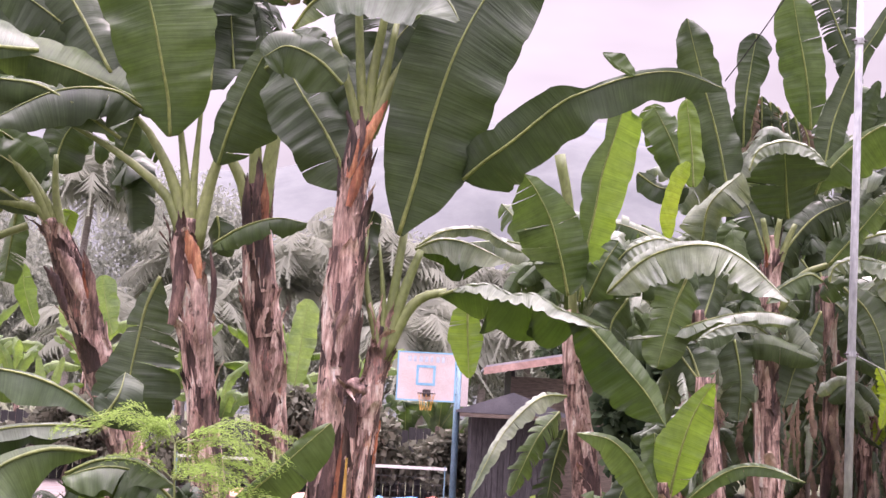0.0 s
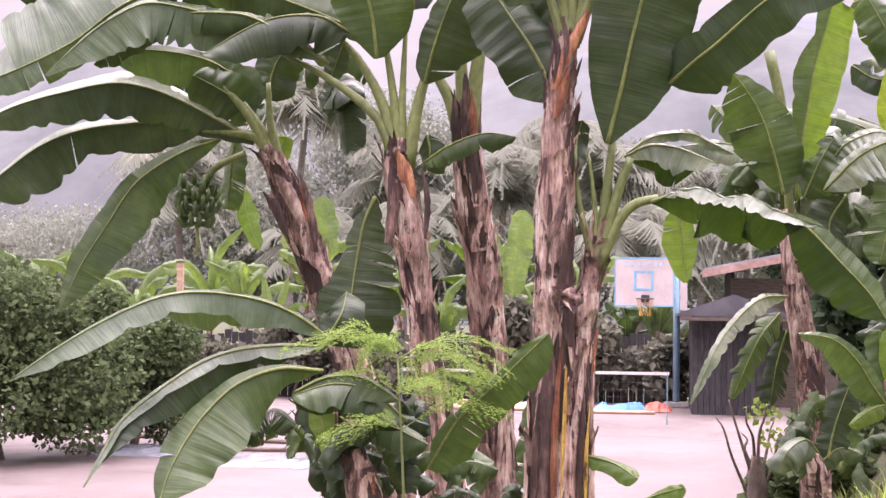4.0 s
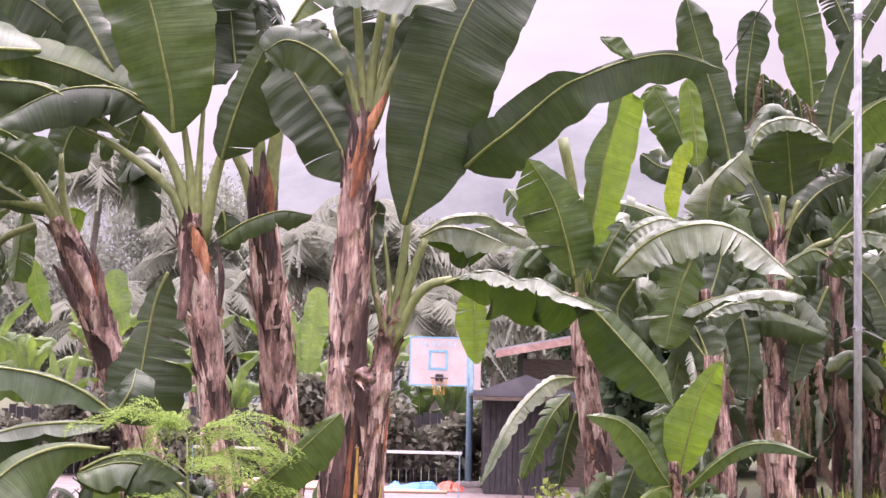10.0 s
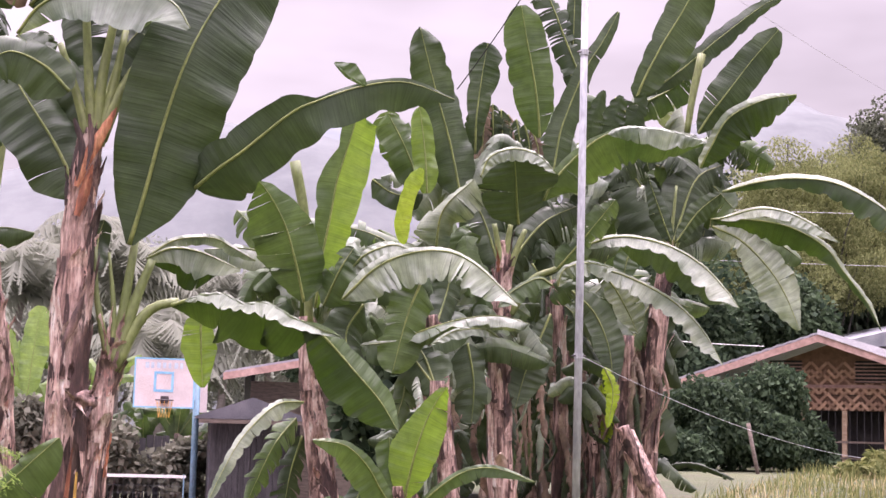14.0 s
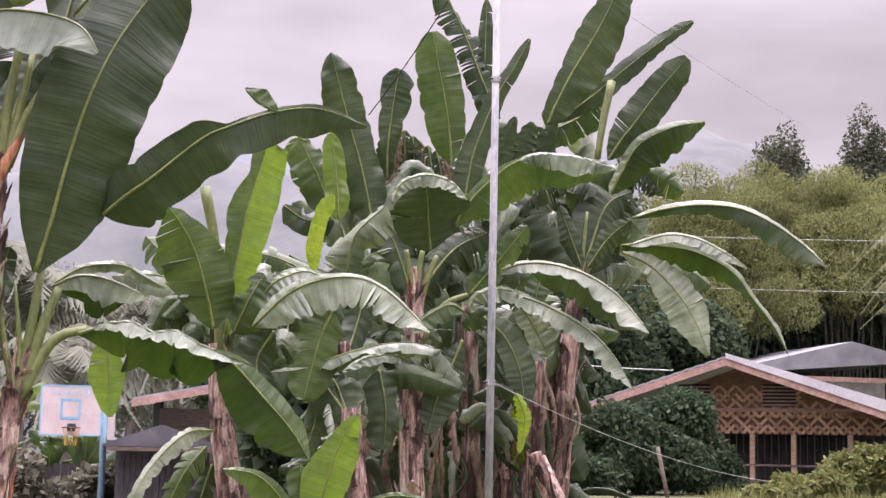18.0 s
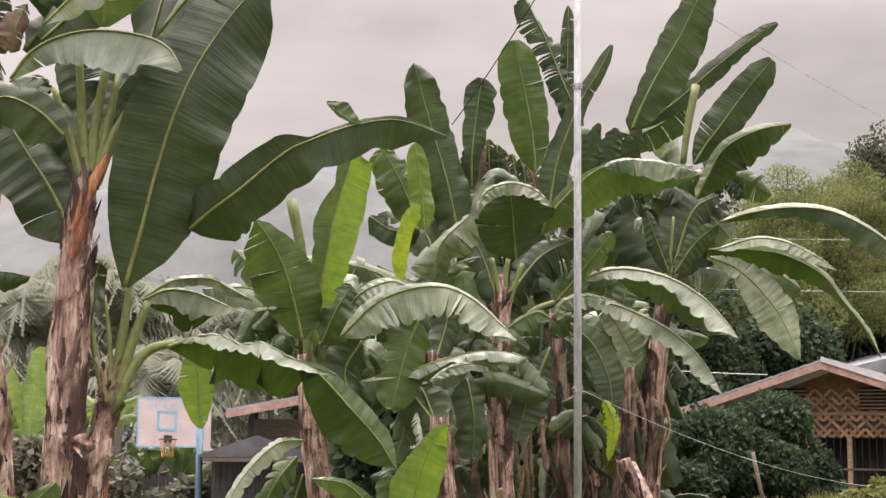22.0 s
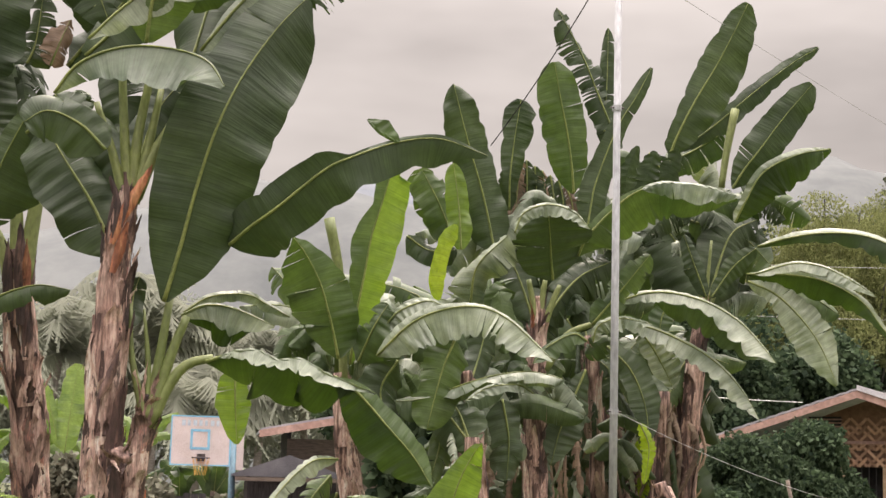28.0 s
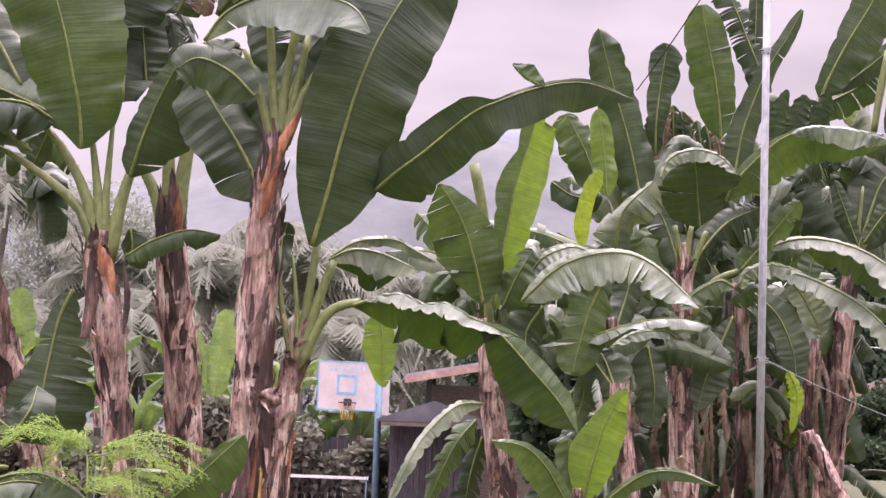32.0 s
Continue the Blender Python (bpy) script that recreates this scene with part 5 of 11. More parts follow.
banana_leaf(plant_a2, [(-0.51, 9.20, 3.06), (-0.51, 9.30, 3.24), (-0.48, 9.30, 3.36)], 0.13, 16, 10, 0.10, "dark", turn=0)
blade(plant_a2, [(0.03, 8.95, 3.52), (0.15, 8.85, 3.62), (0.28, 8.75, 3.71), (0.53, 8.65, 3.92), (0.68, 8.63, 4.00), (0.93, 8.69, 4.11), (1.19, 8.74, 4.16), (1.48, 8.80, 4.09)], (0.110, 0.149, 0.142, 0.110, 0.019, 0.026, 0.026, 0.019), (0.201, 0.226, 0.194, 0.213, 0.194, 0.175, 0.162, 0.045), "dark", lean=(8, 12), rag=0.16, lobe=0.26)
blade(plant_a2, [(0.95, 8.66, 4.11), (0.85, 8.68, 4.17), (0.77, 8.70, 4.24)], (0.013, 0.019, 0.010), (0.026, 0.083, 0.019), "mid", lean=(20, 10), rag=0.1, rib=False)
blade(plant_a2, [(-0.07, 8.66, 2.83), (0.05, 8.65, 2.87), (0.20, 8.63, 2.88), (0.33, 8.62, 2.82), (0.45, 8.61, 2.84), (0.60, 8.59, 2.76), (0.75, 8.58, 2.72)], (0.010, 0.013, 0.013, 0.013, 0.013, 0.013, 0.010), (0.051, 0.146, 0.229, 0.242, 0.210, 0.197, 0.064), "under_shade", lean=(50, 34), rag=0.42, lobe=0.2, tear=0.0)
# pale strip over the dark blade: painted sky sheen along its upper rim
blade(plant_a2, [(-0.00, 8.56, 2.85), (0.09, 8.55, 2.88), (0.20, 8.54, 2.89), (0.32, 8.53, 2.84), (0.44, 8.52, 2.85), (0.60, 8.51, 2.77), (0.85, 8.50, 2.68)], (0.009, 0.016, 0.013, 0.016, 0.013, 0.013, 0.006), (0.019, 0.038, 0.095, 0.044, 0.095, 0.057, 0.019), "sheen", lean=(30, -36), rag=0.5, rib=False, lobe=0.07, tear=0.0, pleat=2.5)
blade(plant_a2, [(0.63, 8.60, 2.77), (0.72, 8.60, 2.72), (0.81, 8.61, 2.64), (0.94, 8.61, 2.50), (1.08, 8.62, 2.35), (1.19, 8.62, 2.18)], (0.010, 0.045, 0.076, 0.089, 0.083, 0.019), (0.032, 0.108, 0.165, 0.203, 0.178, 0.032), "mid", "under_shade", lean=(26, 16), rag=0.14, lobe=0.2)
blade(plant_a2, [(-0.23, 9.28, 3.14), (-0.09, 9.32, 3.21), (0.08, 9.36, 3.20), (0.32, 9.40, 3.11)], (0.010, 0.014, 0.014, 0.007), (0.028, 0.117, 0.172, 0.034), "sheen", lean=(40, -16), rag=0.2)
blade(plant_a2, [(-0.21, 9.33, 3.13), (-0.07, 9.37, 3.19), (0.09, 9.41, 3.16), (0.22, 9.45, 3.11)], (0.007, 0.007, 0.007, 0.007), (0.035, 0.160, 0.215, 0.049), "under_shade", lean=(20, 16), rag=0.35, rib=False)
blade(plant_a2, [(-0.23, 9.70, 3.20), (-0.07, 9.75, 3.31), (0.15, 9.80, 3.34), (0.28, 9.85, 3.29), (0.43, 9.90, 3.22)], (0.014, 0.025, 0.029, 0.022, 0.007), (0.022, 0.051, 0.051, 0.051, 0.018), "sheen", lean=(40, 0), rag=0.25, tear=0.1, lobe=0.1)
plant_b = thing("banana_plant", (-1.35, 10.00, 0.16), "banana plant with brown shaggy stem and orange dry bract", "banana plant", "banana plants beside the court")
pseudostem(plant_b, [(-1.30, 10.00, 0.10), (-1.30, 10.00, 0.23), (-1.36, 10.00, 1.12), (-1.48, 10.00, 1.87), (-1.55, 10.00, 2.34), (-1.63, 10.00, 2.78), (-1.69, 10.00, 3.14), (-1.69, 10.00, 3.33)], (0.151, 0.140, 0.118, 0.090, 0.090, 0.100, 0.093, 0.082), sheaths=80, dark=0.35)
bark_strip(plant_b, [(-1.57, 9.80, 2.94), (-1.62, 9.80, 3.10), (-1.67, 9.80, 3.24)], 0.091, SHEATH_ORANGE)
bark_strip(plant_b, [(-1.52, 9.80, 2.54), (-1.56, 9.80, 2.78), (-1.63, 9.80, 3.03)], 0.091, SHEATH)
bark_strip(plant_b, [(-1.73, 9.84, 2.65), (-1.70, 9.84, 2.89), (-1.72, 9.84, 3.14)], 0.085, SHEATH_DARK)
bark_strip(plant_b, [(-1.49, 9.84, 2.68), (-1.48, 9.84, 2.92), (-1.52, 9.84, 3.14)], 0.042, SHEATH_DARK)
petiole(plant_b, [(-1.70, 9.97, 3.14), (-1.82, 9.97, 3.45), (-2.06, 9.97, 3.66), (-2.29, 9.97, 3.80), (-2.51, 9.97, 3.91)], 0.043, 0.013)
petiole(plant_b, [(-1.69, 9.97, 3.14), (-1.78, 9.97, 3.51), (-1.91, 9.97, 3.77), (-2.06, 9.97, 3.96), (-2.33, 9.97, 4.13)], 0.047, 0.013)
petiole(plant_b, [(-1.68, 9.97, 3.18), (-1.73, 9.97, 3.62), (-1.82, 9.97, 4.13)], 0.043, 0.014)
petiole(plant_b, [(-1.66, 9.97, 3.18), (-1.67, 9.97, 3.58), (-1.65, 9.97, 4.17)], 0.039, 0.011)
petiole(plant_b, [(-1.63, 9.97, 3.14), (-1.57, 9.97, 3.54), (-1.49, 9.97, 3.83)], 0.050, 0.027)
blade(plant_b, [(-1.81, 9.80, 3.82), (-1.83, 9.75, 4.05), (-1.87, 9.70, 4.24), (-1.94, 9.65, 4.54), (-2.06, 9.60, 4.93), (-2.16, 9.55, 5.25), (-2.25, 9.50, 5.47)], (0.078, 0.214, 0.271, 0.299, 0.371, 0.299, 0.071), (0.143, 0.264, 0.328, 0.399, 0.349, 0.221, 0.036), "mid", lean=(12, 20), rag=0.08, lobe=0.25)
blade(plant_b, [(-2.07, 9.95, 5.11), (-2.21, 9.94, 5.51), (-2.36, 9.93, 5.96), (-2.55, 9.91, 6.39), (-2.74, 9.90, 6.76)], (0.110, 0.220, 0.271, 0.293, 0.183), (0.132, 0.242, 0.286, 0.286, 0.183), "mid", lean=(12, 16), rag=0.06)
blade(plant_b, [(-1.71, 10.15, 4.70), (-1.67, 10.14, 4.89), (-1.60, 10.12, 5.31), (-1.54, 10.11, 5.79), (-1.51, 10.10, 6.11)], (0.135, 0.232, 0.247, 0.202, 0.045), (0.224, 0.314, 0.299, 0.232, 0.060), "dark", lean=(16, 22), rag=0.10)
banana_leaf(plant_b, [(-1.51, 9.90, 3.17), (-1.33, 9.80, 3.27), (-1.11, 9.70, 3.33), (-0.91, 9.70, 3.31)], 0.19, 53, 40, 0.10, "mid", turn=-36)
banana_leaf(plant_b, [(-1.51, 10.00, 3.36), (-1.49, 10.00, 3.25), (-1.51, 10.00, 3.13)], 0.24, 15, 25, 0.05, "dark", turn=-25)
blade(plant_b, [(-1.90, 10.30, 2.98), (-1.97, 10.28, 2.79), (-2.01, 10.25, 2.53), (-2.04, 10.22, 2.27), (-2.07, 10.20, 1.98)], (0.038, 0.174, 0.288, 0.333, 0.227), (0.030, 0.083, 0.129, 0.265, 0.189), "dark", lean=(12, 24), rag=0.2, tear=0.05, lobe=0.16)
banana_leaf(plant_b, [(-2.41, 9.70, 3.98), (-2.71, 9.70, 4.10), (-3.30, 9.80, 4.09), (-3.68, 9.80, 3.80)], 0.26, 19, 30, 0.30, "mid", turn=-24)
banana_leaf(plant_b, [(-2.01, 9.90, 4.01), (-2.21, 9.80, 4.10), (-2.53, 9.70, 4.05), (-2.90, 9.60, 3.82)], 0.37, 41, 30, 0.10, "dark", turn=-31)
banana_leaf(plant_b, [(-2.30, 10.20, 4.29), (-2.66, 10.30, 4.85), (-3.05, 10.30, 5.20)], 0.52, 7, 16, 0.10, "dark", turn=3)
banana_leaf(plant_b, [(-1.98, 10.40, 5.35), (-2.15, 10.50, 6.21), (-2.38, 10.50, 6.81)], 0.63, 2, 16, 0.15, "dark", turn=-23)
banana_leaf(plant_b, [(-2.27, 10.40, 4.11), (-2.83, 10.40, 4.43), (-3.63, 10.40, 4.60), (-4.52, 10.40, 4.46)], 0.63, 10, 18, 0.15, "dark", turn=0)
blade(plant_b, [(-1.93, 10.20, 4.03), (-2.23, 10.15, 4.17), (-2.56, 10.10, 4.29), (-2.90, 10.05, 4.37), (-3.19, 10.00, 4.41)], (0.030, 0.134, 0.164, 0.149, 0.052), (0.030, 0.149, 0.164, 0.149, 0.045), "mid", lean=(20, 40), rag=0.2, tear=0.03)
blade(plant_b, [(-0.99, 8.90, 4.33), (-0.88, 8.85, 4.48), (-0.71, 8.81, 4.57), (-0.51, 8.76, 4.60), (-0.28, 8.71, 4.57), (-0.13, 8.67, 4.50), (-0.04, 8.62, 4.36)], (0.010, 0.013, 0.013, 0.013, 0.013, 0.013, 0.010), (0.039, 0.123, 0.194, 0.252, 0.265, 0.226, 0.078), "sheen", lean=(60, -14), rag=0.08, tear=0.02)
blade(plant_b, [(-1.50, 9.80, 3.66), (-1.43, 9.73, 3.89), (-1.33, 9.67, 4.14), (-1.19, 9.60, 4.42)], (0.086, 0.122, 0.107, 0.050), (0.093, 0.287, 0.308, 0.086), "dark", lean=(26, 18), rag=0.12)
banana_leaf(plant_b, [(-1.22, 9.60, 4.24), (-1.02, 9.50, 4.35), (-0.80, 9.45, 4.29), (-0.66, 9.40, 4.11)], 0.31, 8, 22, 0.10, "dark", turn=0)
banana_leaf(plant_b, [(-1.66, 10.30, 4.23), (-1.68, 10.40, 4.95), (-1.63, 10.40, 5.52), (-1.53, 10.40, 5.97)], 0.61, 4, 12, 0.30, "dark", turn=0)
blade(plant_b, [(-2.14, 9.90, 3.81), (-2.49, 9.84, 4.01), (-2.81, 9.79, 4.09), (-3.10, 9.73, 4.16), (-3.29, 9.67, 4.17), (-3.45, 9.61, 4.09), (-3.63, 9.56, 3.95), (-3.89, 9.50, 3.69)], (0.029, 0.172, 0.236, 0.265, 0.265, 0.251, 0.201, 0.057), (0.018, 0.086, 0.079, 0.057, 0.036, 0.029, 0.021, 0.011), "sheen_soft", lean=(-10, 50), rag=0.16, tear=0.12, lobe=0.12)
blade(plant_b, [(-2.70, 9.90, 4.35), (-3.13, 9.82, 4.33), (-3.48, 9.74, 4.17), (-3.78, 9.66, 3.92), (-4.15, 9.58, 3.72), (-4.53, 9.50, 3.56)], (0.050, 0.093, 0.122, 0.143, 0.150, 0.043), (0.143, 0.322, 0.466, 0.501, 0.430, 0.107), "sheen_soft", lean=(10, 46), rag=0.14, tear=0.05, lobe=0.14)
blade(plant_b, [(-2.22, 10.35, 4.11), (-2.52, 10.33, 4.50), (-2.83, 10.32, 4.74), (-3.15, 10.30, 4.92)], (0.076, 0.221, 0.229, 0.114), (0.092, 0.236, 0.267, 0.153), "dark", lean=(14, 20), rag=0.12)
blade(plant_b, [(-2.13, 10.30, 4.01), (-2.18, 10.30, 3.87), (-2.23, 10.30, 3.73)], (0.046, 0.084, 0.030), (0.046, 0.091, 0.030), "dark", lean=(14, 14))
blade(plant_b, [(-1.52, 10.40, 4.36), (-1.55, 10.40, 4.59), (-1.59, 10.40, 4.94)], (0.092, 0.154, 0.115), (0.092, 0.169, 0.115), "dark", lean=(14, 14))
plant_c = thing("banana_plant", (-1.10, 10.60, 0.16), "banana plant with thick pale brown shaggy stem", "banana plant", "banana plants beside the court")
pseudostem(plant_c, [(-1.03, 10.60, 0.10), (-1.03, 10.60, 0.24), (-1.08, 10.60, 1.07), (-1.14, 10.60, 1.86), (-1.21, 10.60, 2.55), (-1.28, 10.60, 2.97), (-1.32, 10.60, 3.39), (-1.35, 10.60, 3.66)], (0.144, 0.133, 0.122, 0.110, 0.106, 0.106, 0.095, 0.084), sheaths=80, dark=0.35)
bark_strip(plant_c, [(-1.28, 10.40, 3.15), (-1.30, 10.40, 3.52), (-1.32, 10.40, 3.82)], 0.097, SHEATH_DARK)
bark_strip(plant_c, [(-1.34, 10.40, 3.18), (-1.38, 10.40, 3.45), (-1.39, 10.40, 3.71)], 0.075, SHEATH_DARK)
bark_strip(plant_c, [(-1.24, 10.38, 3.29), (-1.26, 10.38, 3.52), (-1.27, 10.38, 3.71)], 0.052, SHEATH_ORANGE)
petiole(plant_c, [(-1.37, 10.57, 3.43), (-1.44, 10.57, 3.66), (-1.55, 10.57, 3.86)], 0.057, 0.034)
petiole(plant_c, [(-1.34, 10.57, 3.47), (-1.36, 10.57, 3.78), (-1.38, 10.57, 4.05)], 0.057, 0.038)
petiole(plant_c, [(-1.30, 10.57, 3.47), (-1.27, 10.57, 3.77), (-1.23, 10.57, 4.12)], 0.065, 0.042)
blade(plant_c, [(-0.91, 10.80, 5.18), (-0.99, 10.82, 5.48), (-1.10, 10.84, 5.79), (-1.25, 10.86, 6.22), (-1.48, 10.88, 6.81), (-1.68, 10.90, 7.22)], (0.088, 0.192, 0.313, 0.401, 0.441, 0.240), (0.104, 0.176, 0.208, 0.240, 0.337, 0.240), "dark", lean=(10, 26), rag=0.16, tear=0.10, lobe=0.14)
banana_leaf(plant_c, [(-1.40, 10.80, 4.98), (-1.35, 10.80, 5.14), (-1.32, 10.80, 5.48)], 0.27, 11, 25, 0.30, "dark", turn=-5)
banana_leaf(plant_c, [(-1.13, 10.80, 4.98), (-0.85, 10.70, 5.32), (-0.49, 10.60, 5.71), (-0.13, 10.50, 5.76)], 0.55, 25, 20, 0.10, "dark", turn=-32)
banana_leaf(plant_c, [(-1.23, 10.70, 4.95), (-1.18, 10.70, 5.11), (-1.13, 10.80, 5.31)], 0.22, 12, 25, 0.20, "dry", turn=37)
banana_leaf(plant_c, [(-1.57, 10.40, 6.82), (-1.33, 10.50, 6.39), (-1.10, 10.55, 5.86), (-0.84, 10.60, 5.23)], 0.57, 4, 12, 0.50, "dark", turn=0)
banana_leaf(plant_c, [(-2.07, 11.29, 5.18), (-2.22, 11.24, 5.31), (-2.34, 11.19, 4.95)], 0.30, 29, 42.1713, 0.18, "dark", rib=0, turn=18)
banana_leaf(plant_c, [(-1.00, 11.04, 6.15), (-1.43, 10.99, 6.20), (-1.85, 10.94, 6.06)], 0.30, 16, 29.1384, 0.30, "dark", rib=0, turn=-31)
banana_leaf(plant_c, [(-1.14, 11.47, 4.79), (-1.12, 11.42, 4.96), (-1.10, 11.37, 4.46)], 0.27, 58, 25.511, 0.39, "dark", rib=0, turn=-32)
banana_leaf(plant_c, [(-1.55, 11.38, 5.34), (-2.00, 11.33, 5.39), (-2.43, 11.28, 5.25)], 0.38, 12, 34.1974, 0.30, "dark", rib=0, turn=3)
banana_leaf(plant_c, [(-1.61, 11.42, 4.96), (-1.53, 11.37, 5.10), (-1.43, 11.32, 4.70)], 0.28, 37, 34.3435, 0.46, "dark", rib=0, turn=-4)
banana_leaf(plant_c, [(-2.12, 11.57, 6.05), (-1.87, 11.52, 6.22), (-1.59, 11.47, 5.70)], 0.38, 4, 23.6978, 0.16, "mid", rib=0, turn=4)
banana_leaf(plant_c, [(-2.29, 11.63, 5.30), (-2.58, 11.58, 5.36), (-2.85, 11.53, 5.20)], 0.39, 24, 33.3167, 0.40, "mid", rib=0, turn=33)
banana_leaf(plant_c, [(-2.24, 10.97, 4.50), (-2.17, 10.92, 4.69), (-2.08, 10.87, 4.13)], 0.46, 27, 30.4059, 0.21, "dark", rib=0, turn=26)
banana_leaf(plant_c, [(-1.79, 11.58, 5.18), (-1.58, 11.53, 5.31), (-1.35, 11.48, 4.93)], 0.49, 37, 37.4687, 0.45, "dark", rib=0, turn=19)
banana_leaf(plant_c, [(-1.03, 11.55, 5.72), (-0.98, 11.50, 5.90), (-0.92, 11.45, 5.34)], 0.25, 27, 40.6857, 0.32, "dark", rib=0, turn=2)
banana_leaf(plant_c, [(-2.33, 11.28, 5.28), (-2.35, 11.23, 5.47), (-2.33, 11.18, 4.90)], 0.36, 32, 41.9036, 0.46, "mid", rib=0, turn=-2)
banana_leaf(plant_c, [(-2.19, 11.48, 6.19), (-2.09, 11.43, 6.41), (-1.95, 11.38, 5.75)], 0.38, 41, 22.3414, 0.24, "dark", rib=0, turn=20)
plant_d = thing("banana_plant", (-1.83, 11.00, 0.16), "leaning banana plant carrying a green bunch", "banana plant", "banana plants beside the court")
pseudostem(plant_d, [(-1.71, 11.00, 0.10), (-1.71, 11.00, 0.46), (-2.00, 11.00, 1.40), (-2.27, 11.00, 2.08), (-2.42, 11.00, 2.44), (-2.57, 11.00, 2.84), (-2.72, 11.00, 3.20), (-2.82, 11.00, 3.39)], (0.141, 0.130, 0.122, 0.110, 0.110, 0.110, 0.091, 0.071), sheaths=70, dark=0.50)
bark_strip(plant_d, [(-2.40, 10.80, 2.63), (-2.46, 10.80, 2.95), (-2.53, 10.80, 3.18)], 0.062, SHEATH_DARK)
bark_strip(plant_d, [(-2.62, 10.80, 2.75), (-2.71, 10.80, 2.95), (-2.79, 10.80, 3.05)], 0.077, SHEATH_DARK)
bark_strip(plant_d, [(-2.50, 10.78, 2.83), (-2.62, 10.78, 3.06), (-2.71, 10.78, 3.18)], 0.100, SHEATH)
petiole(plant_d, [(-2.75, 10.97, 3.24), (-2.88, 10.97, 3.45), (-3.09, 10.97, 3.49), (-3.32, 10.97, 3.51)], 0.047, 0.020)
petiole(plant_d, [(-2.76, 10.97, 3.26), (-2.92, 10.97, 3.57), (-3.09, 10.97, 3.77), (-3.26, 10.97, 3.92)], 0.047, 0.016)
petiole(plant_d, [(-2.72, 10.97, 3.28), (-2.79, 10.97, 3.57), (-2.81, 10.97, 3.85)], 0.039, 0.016)
petiole(plant_d, [(-2.74, 10.97, 3.26), (-2.85, 10.97, 3.51), (-2.99, 10.97, 3.71)], 0.043, 0.016)
blade(plant_d, [(-3.16, 11.00, 3.45), (-3.43, 10.92, 3.34), (-3.73, 10.84, 3.12), (-3.92, 10.76, 2.80), (-4.08, 10.68, 2.50), (-4.19, 10.60, 2.19)], (0.032, 0.136, 0.263, 0.247, 0.175, 0.024), (0.020, 0.064, 0.088, 0.120, 0.104, 0.024), "mid", lean=(16, 16), rag=0.10)
banana_leaf(plant_d, [(-2.88, 11.20, 3.76), (-2.82, 11.20, 4.01), (-2.70, 11.20, 4.18)], 0.36, 3, 20, 0.10, "dark", turn=0)
banana_leaf(plant_d, [(-2.84, 11.30, 3.27), (-2.77, 11.30, 3.44), (-2.75, 11.30, 3.50)], 0.15, 19, 10, 0.00, "young", turn=-11)
banana_leaf(plant_d, [(-3.17, 11.40, 3.50), (-3.20, 11.40, 3.20), (-3.22, 11.40, 2.97)], 0.27, 19, 16, 0.10, "mid", turn=-29)
blade(plant_d, [(-2.85, 11.00, 3.40), (-3.19, 10.93, 3.59), (-3.54, 10.87, 3.76), (-3.87, 10.80, 3.83), (-4.22, 10.73, 3.76), (-4.61, 10.67, 3.64), (-4.91, 10.60, 3.46)], (0.032, 0.160, 0.247, 0.263, 0.239, 0.175, 0.056), (0.012, 0.032, 0.080, 0.120, 0.104, 0.056, 0.016), "dark", "sheen", lean=(10, 60), rag=0.16, lobe=0.25)
blade(plant_d, [(-3.02, 11.20, 3.58), (-3.30, 11.13, 3.61), (-3.62, 11.07, 3.59), (-4.14, 11.00, 3.53), (-4.46, 10.93, 3.41), (-4.72, 10.87, 3.21), (-4.94, 10.80, 2.99)], (0.024, 0.097, 0.236, 0.203, 0.317, 0.301, 0.081), (0.012, 0.020, 0.024, 0.073, 0.065, 0.041, 0.012), "dark", "sheen", lean=(6, 50), rag=0.16, lobe=0.25)
blade(plant_d, [(-2.93, 11.10, 3.68), (-3.04, 11.05, 3.87), (-3.27, 11.00, 4.02), (-3.64, 10.95, 4.09), (-4.00, 10.90, 4.07)], (0.089, 0.236, 0.227, 0.268, 0.081), (0.122, 0.138, 0.049, 0.041, 0.016), "mid", lean=(10, 30), rag=0.16)
banana_leaf(plant_d, [(-2.92, 11.00, 3.62), (-3.11, 10.95, 3.77), (-3.35, 10.90, 3.90)], 0.37, 3, 12, 0.05, "mid", turn=0)
banana_leaf(plant_d, [(-2.89, 11.61, 3.76), (-3.23, 11.56, 3.81), (-3.56, 11.51, 3.72)], 0.35, 39, 22.6917, 0.26, "mid", rib=0, turn=31)
banana_leaf(plant_d, [(-2.42, 11.32, 3.69), (-2.35, 11.27, 3.86), (-2.28, 11.22, 3.36)], 0.39, 49, 22.8473, 0.28, "dark", rib=0, turn=-34)
banana_leaf(plant_d, [(-2.66, 11.76, 4.15), (-2.44, 11.71, 4.23), (-2.21, 11.66, 4.00)], 0.35, 17, 36.4572, 0.22, "mid", rib=0, turn=15)
banana_leaf(plant_d, [(-2.53, 11.49, 3.71), (-2.41, 11.44, 3.89), (-2.29, 11.39, 3.38)], 0.35, 17, 23.4636, 0.35, "dark", rib=0, turn=-15)
banana_leaf(plant_d, [(-3.72, 11.68, 3.82), (-3.36, 11.63, 3.86), (-3.00, 11.58, 3.78)], 0.34, 54, 32.35, 0.27, "dark", rib=0, turn=26)
banana_leaf(plant_d, [(-3.10, 11.67, 4.08), (-2.81, 11.62, 4.11), (-2.52, 11.57, 4.05)], 0.29, 45, 26.5734, 0.15, "mid", rib=0, turn=32)
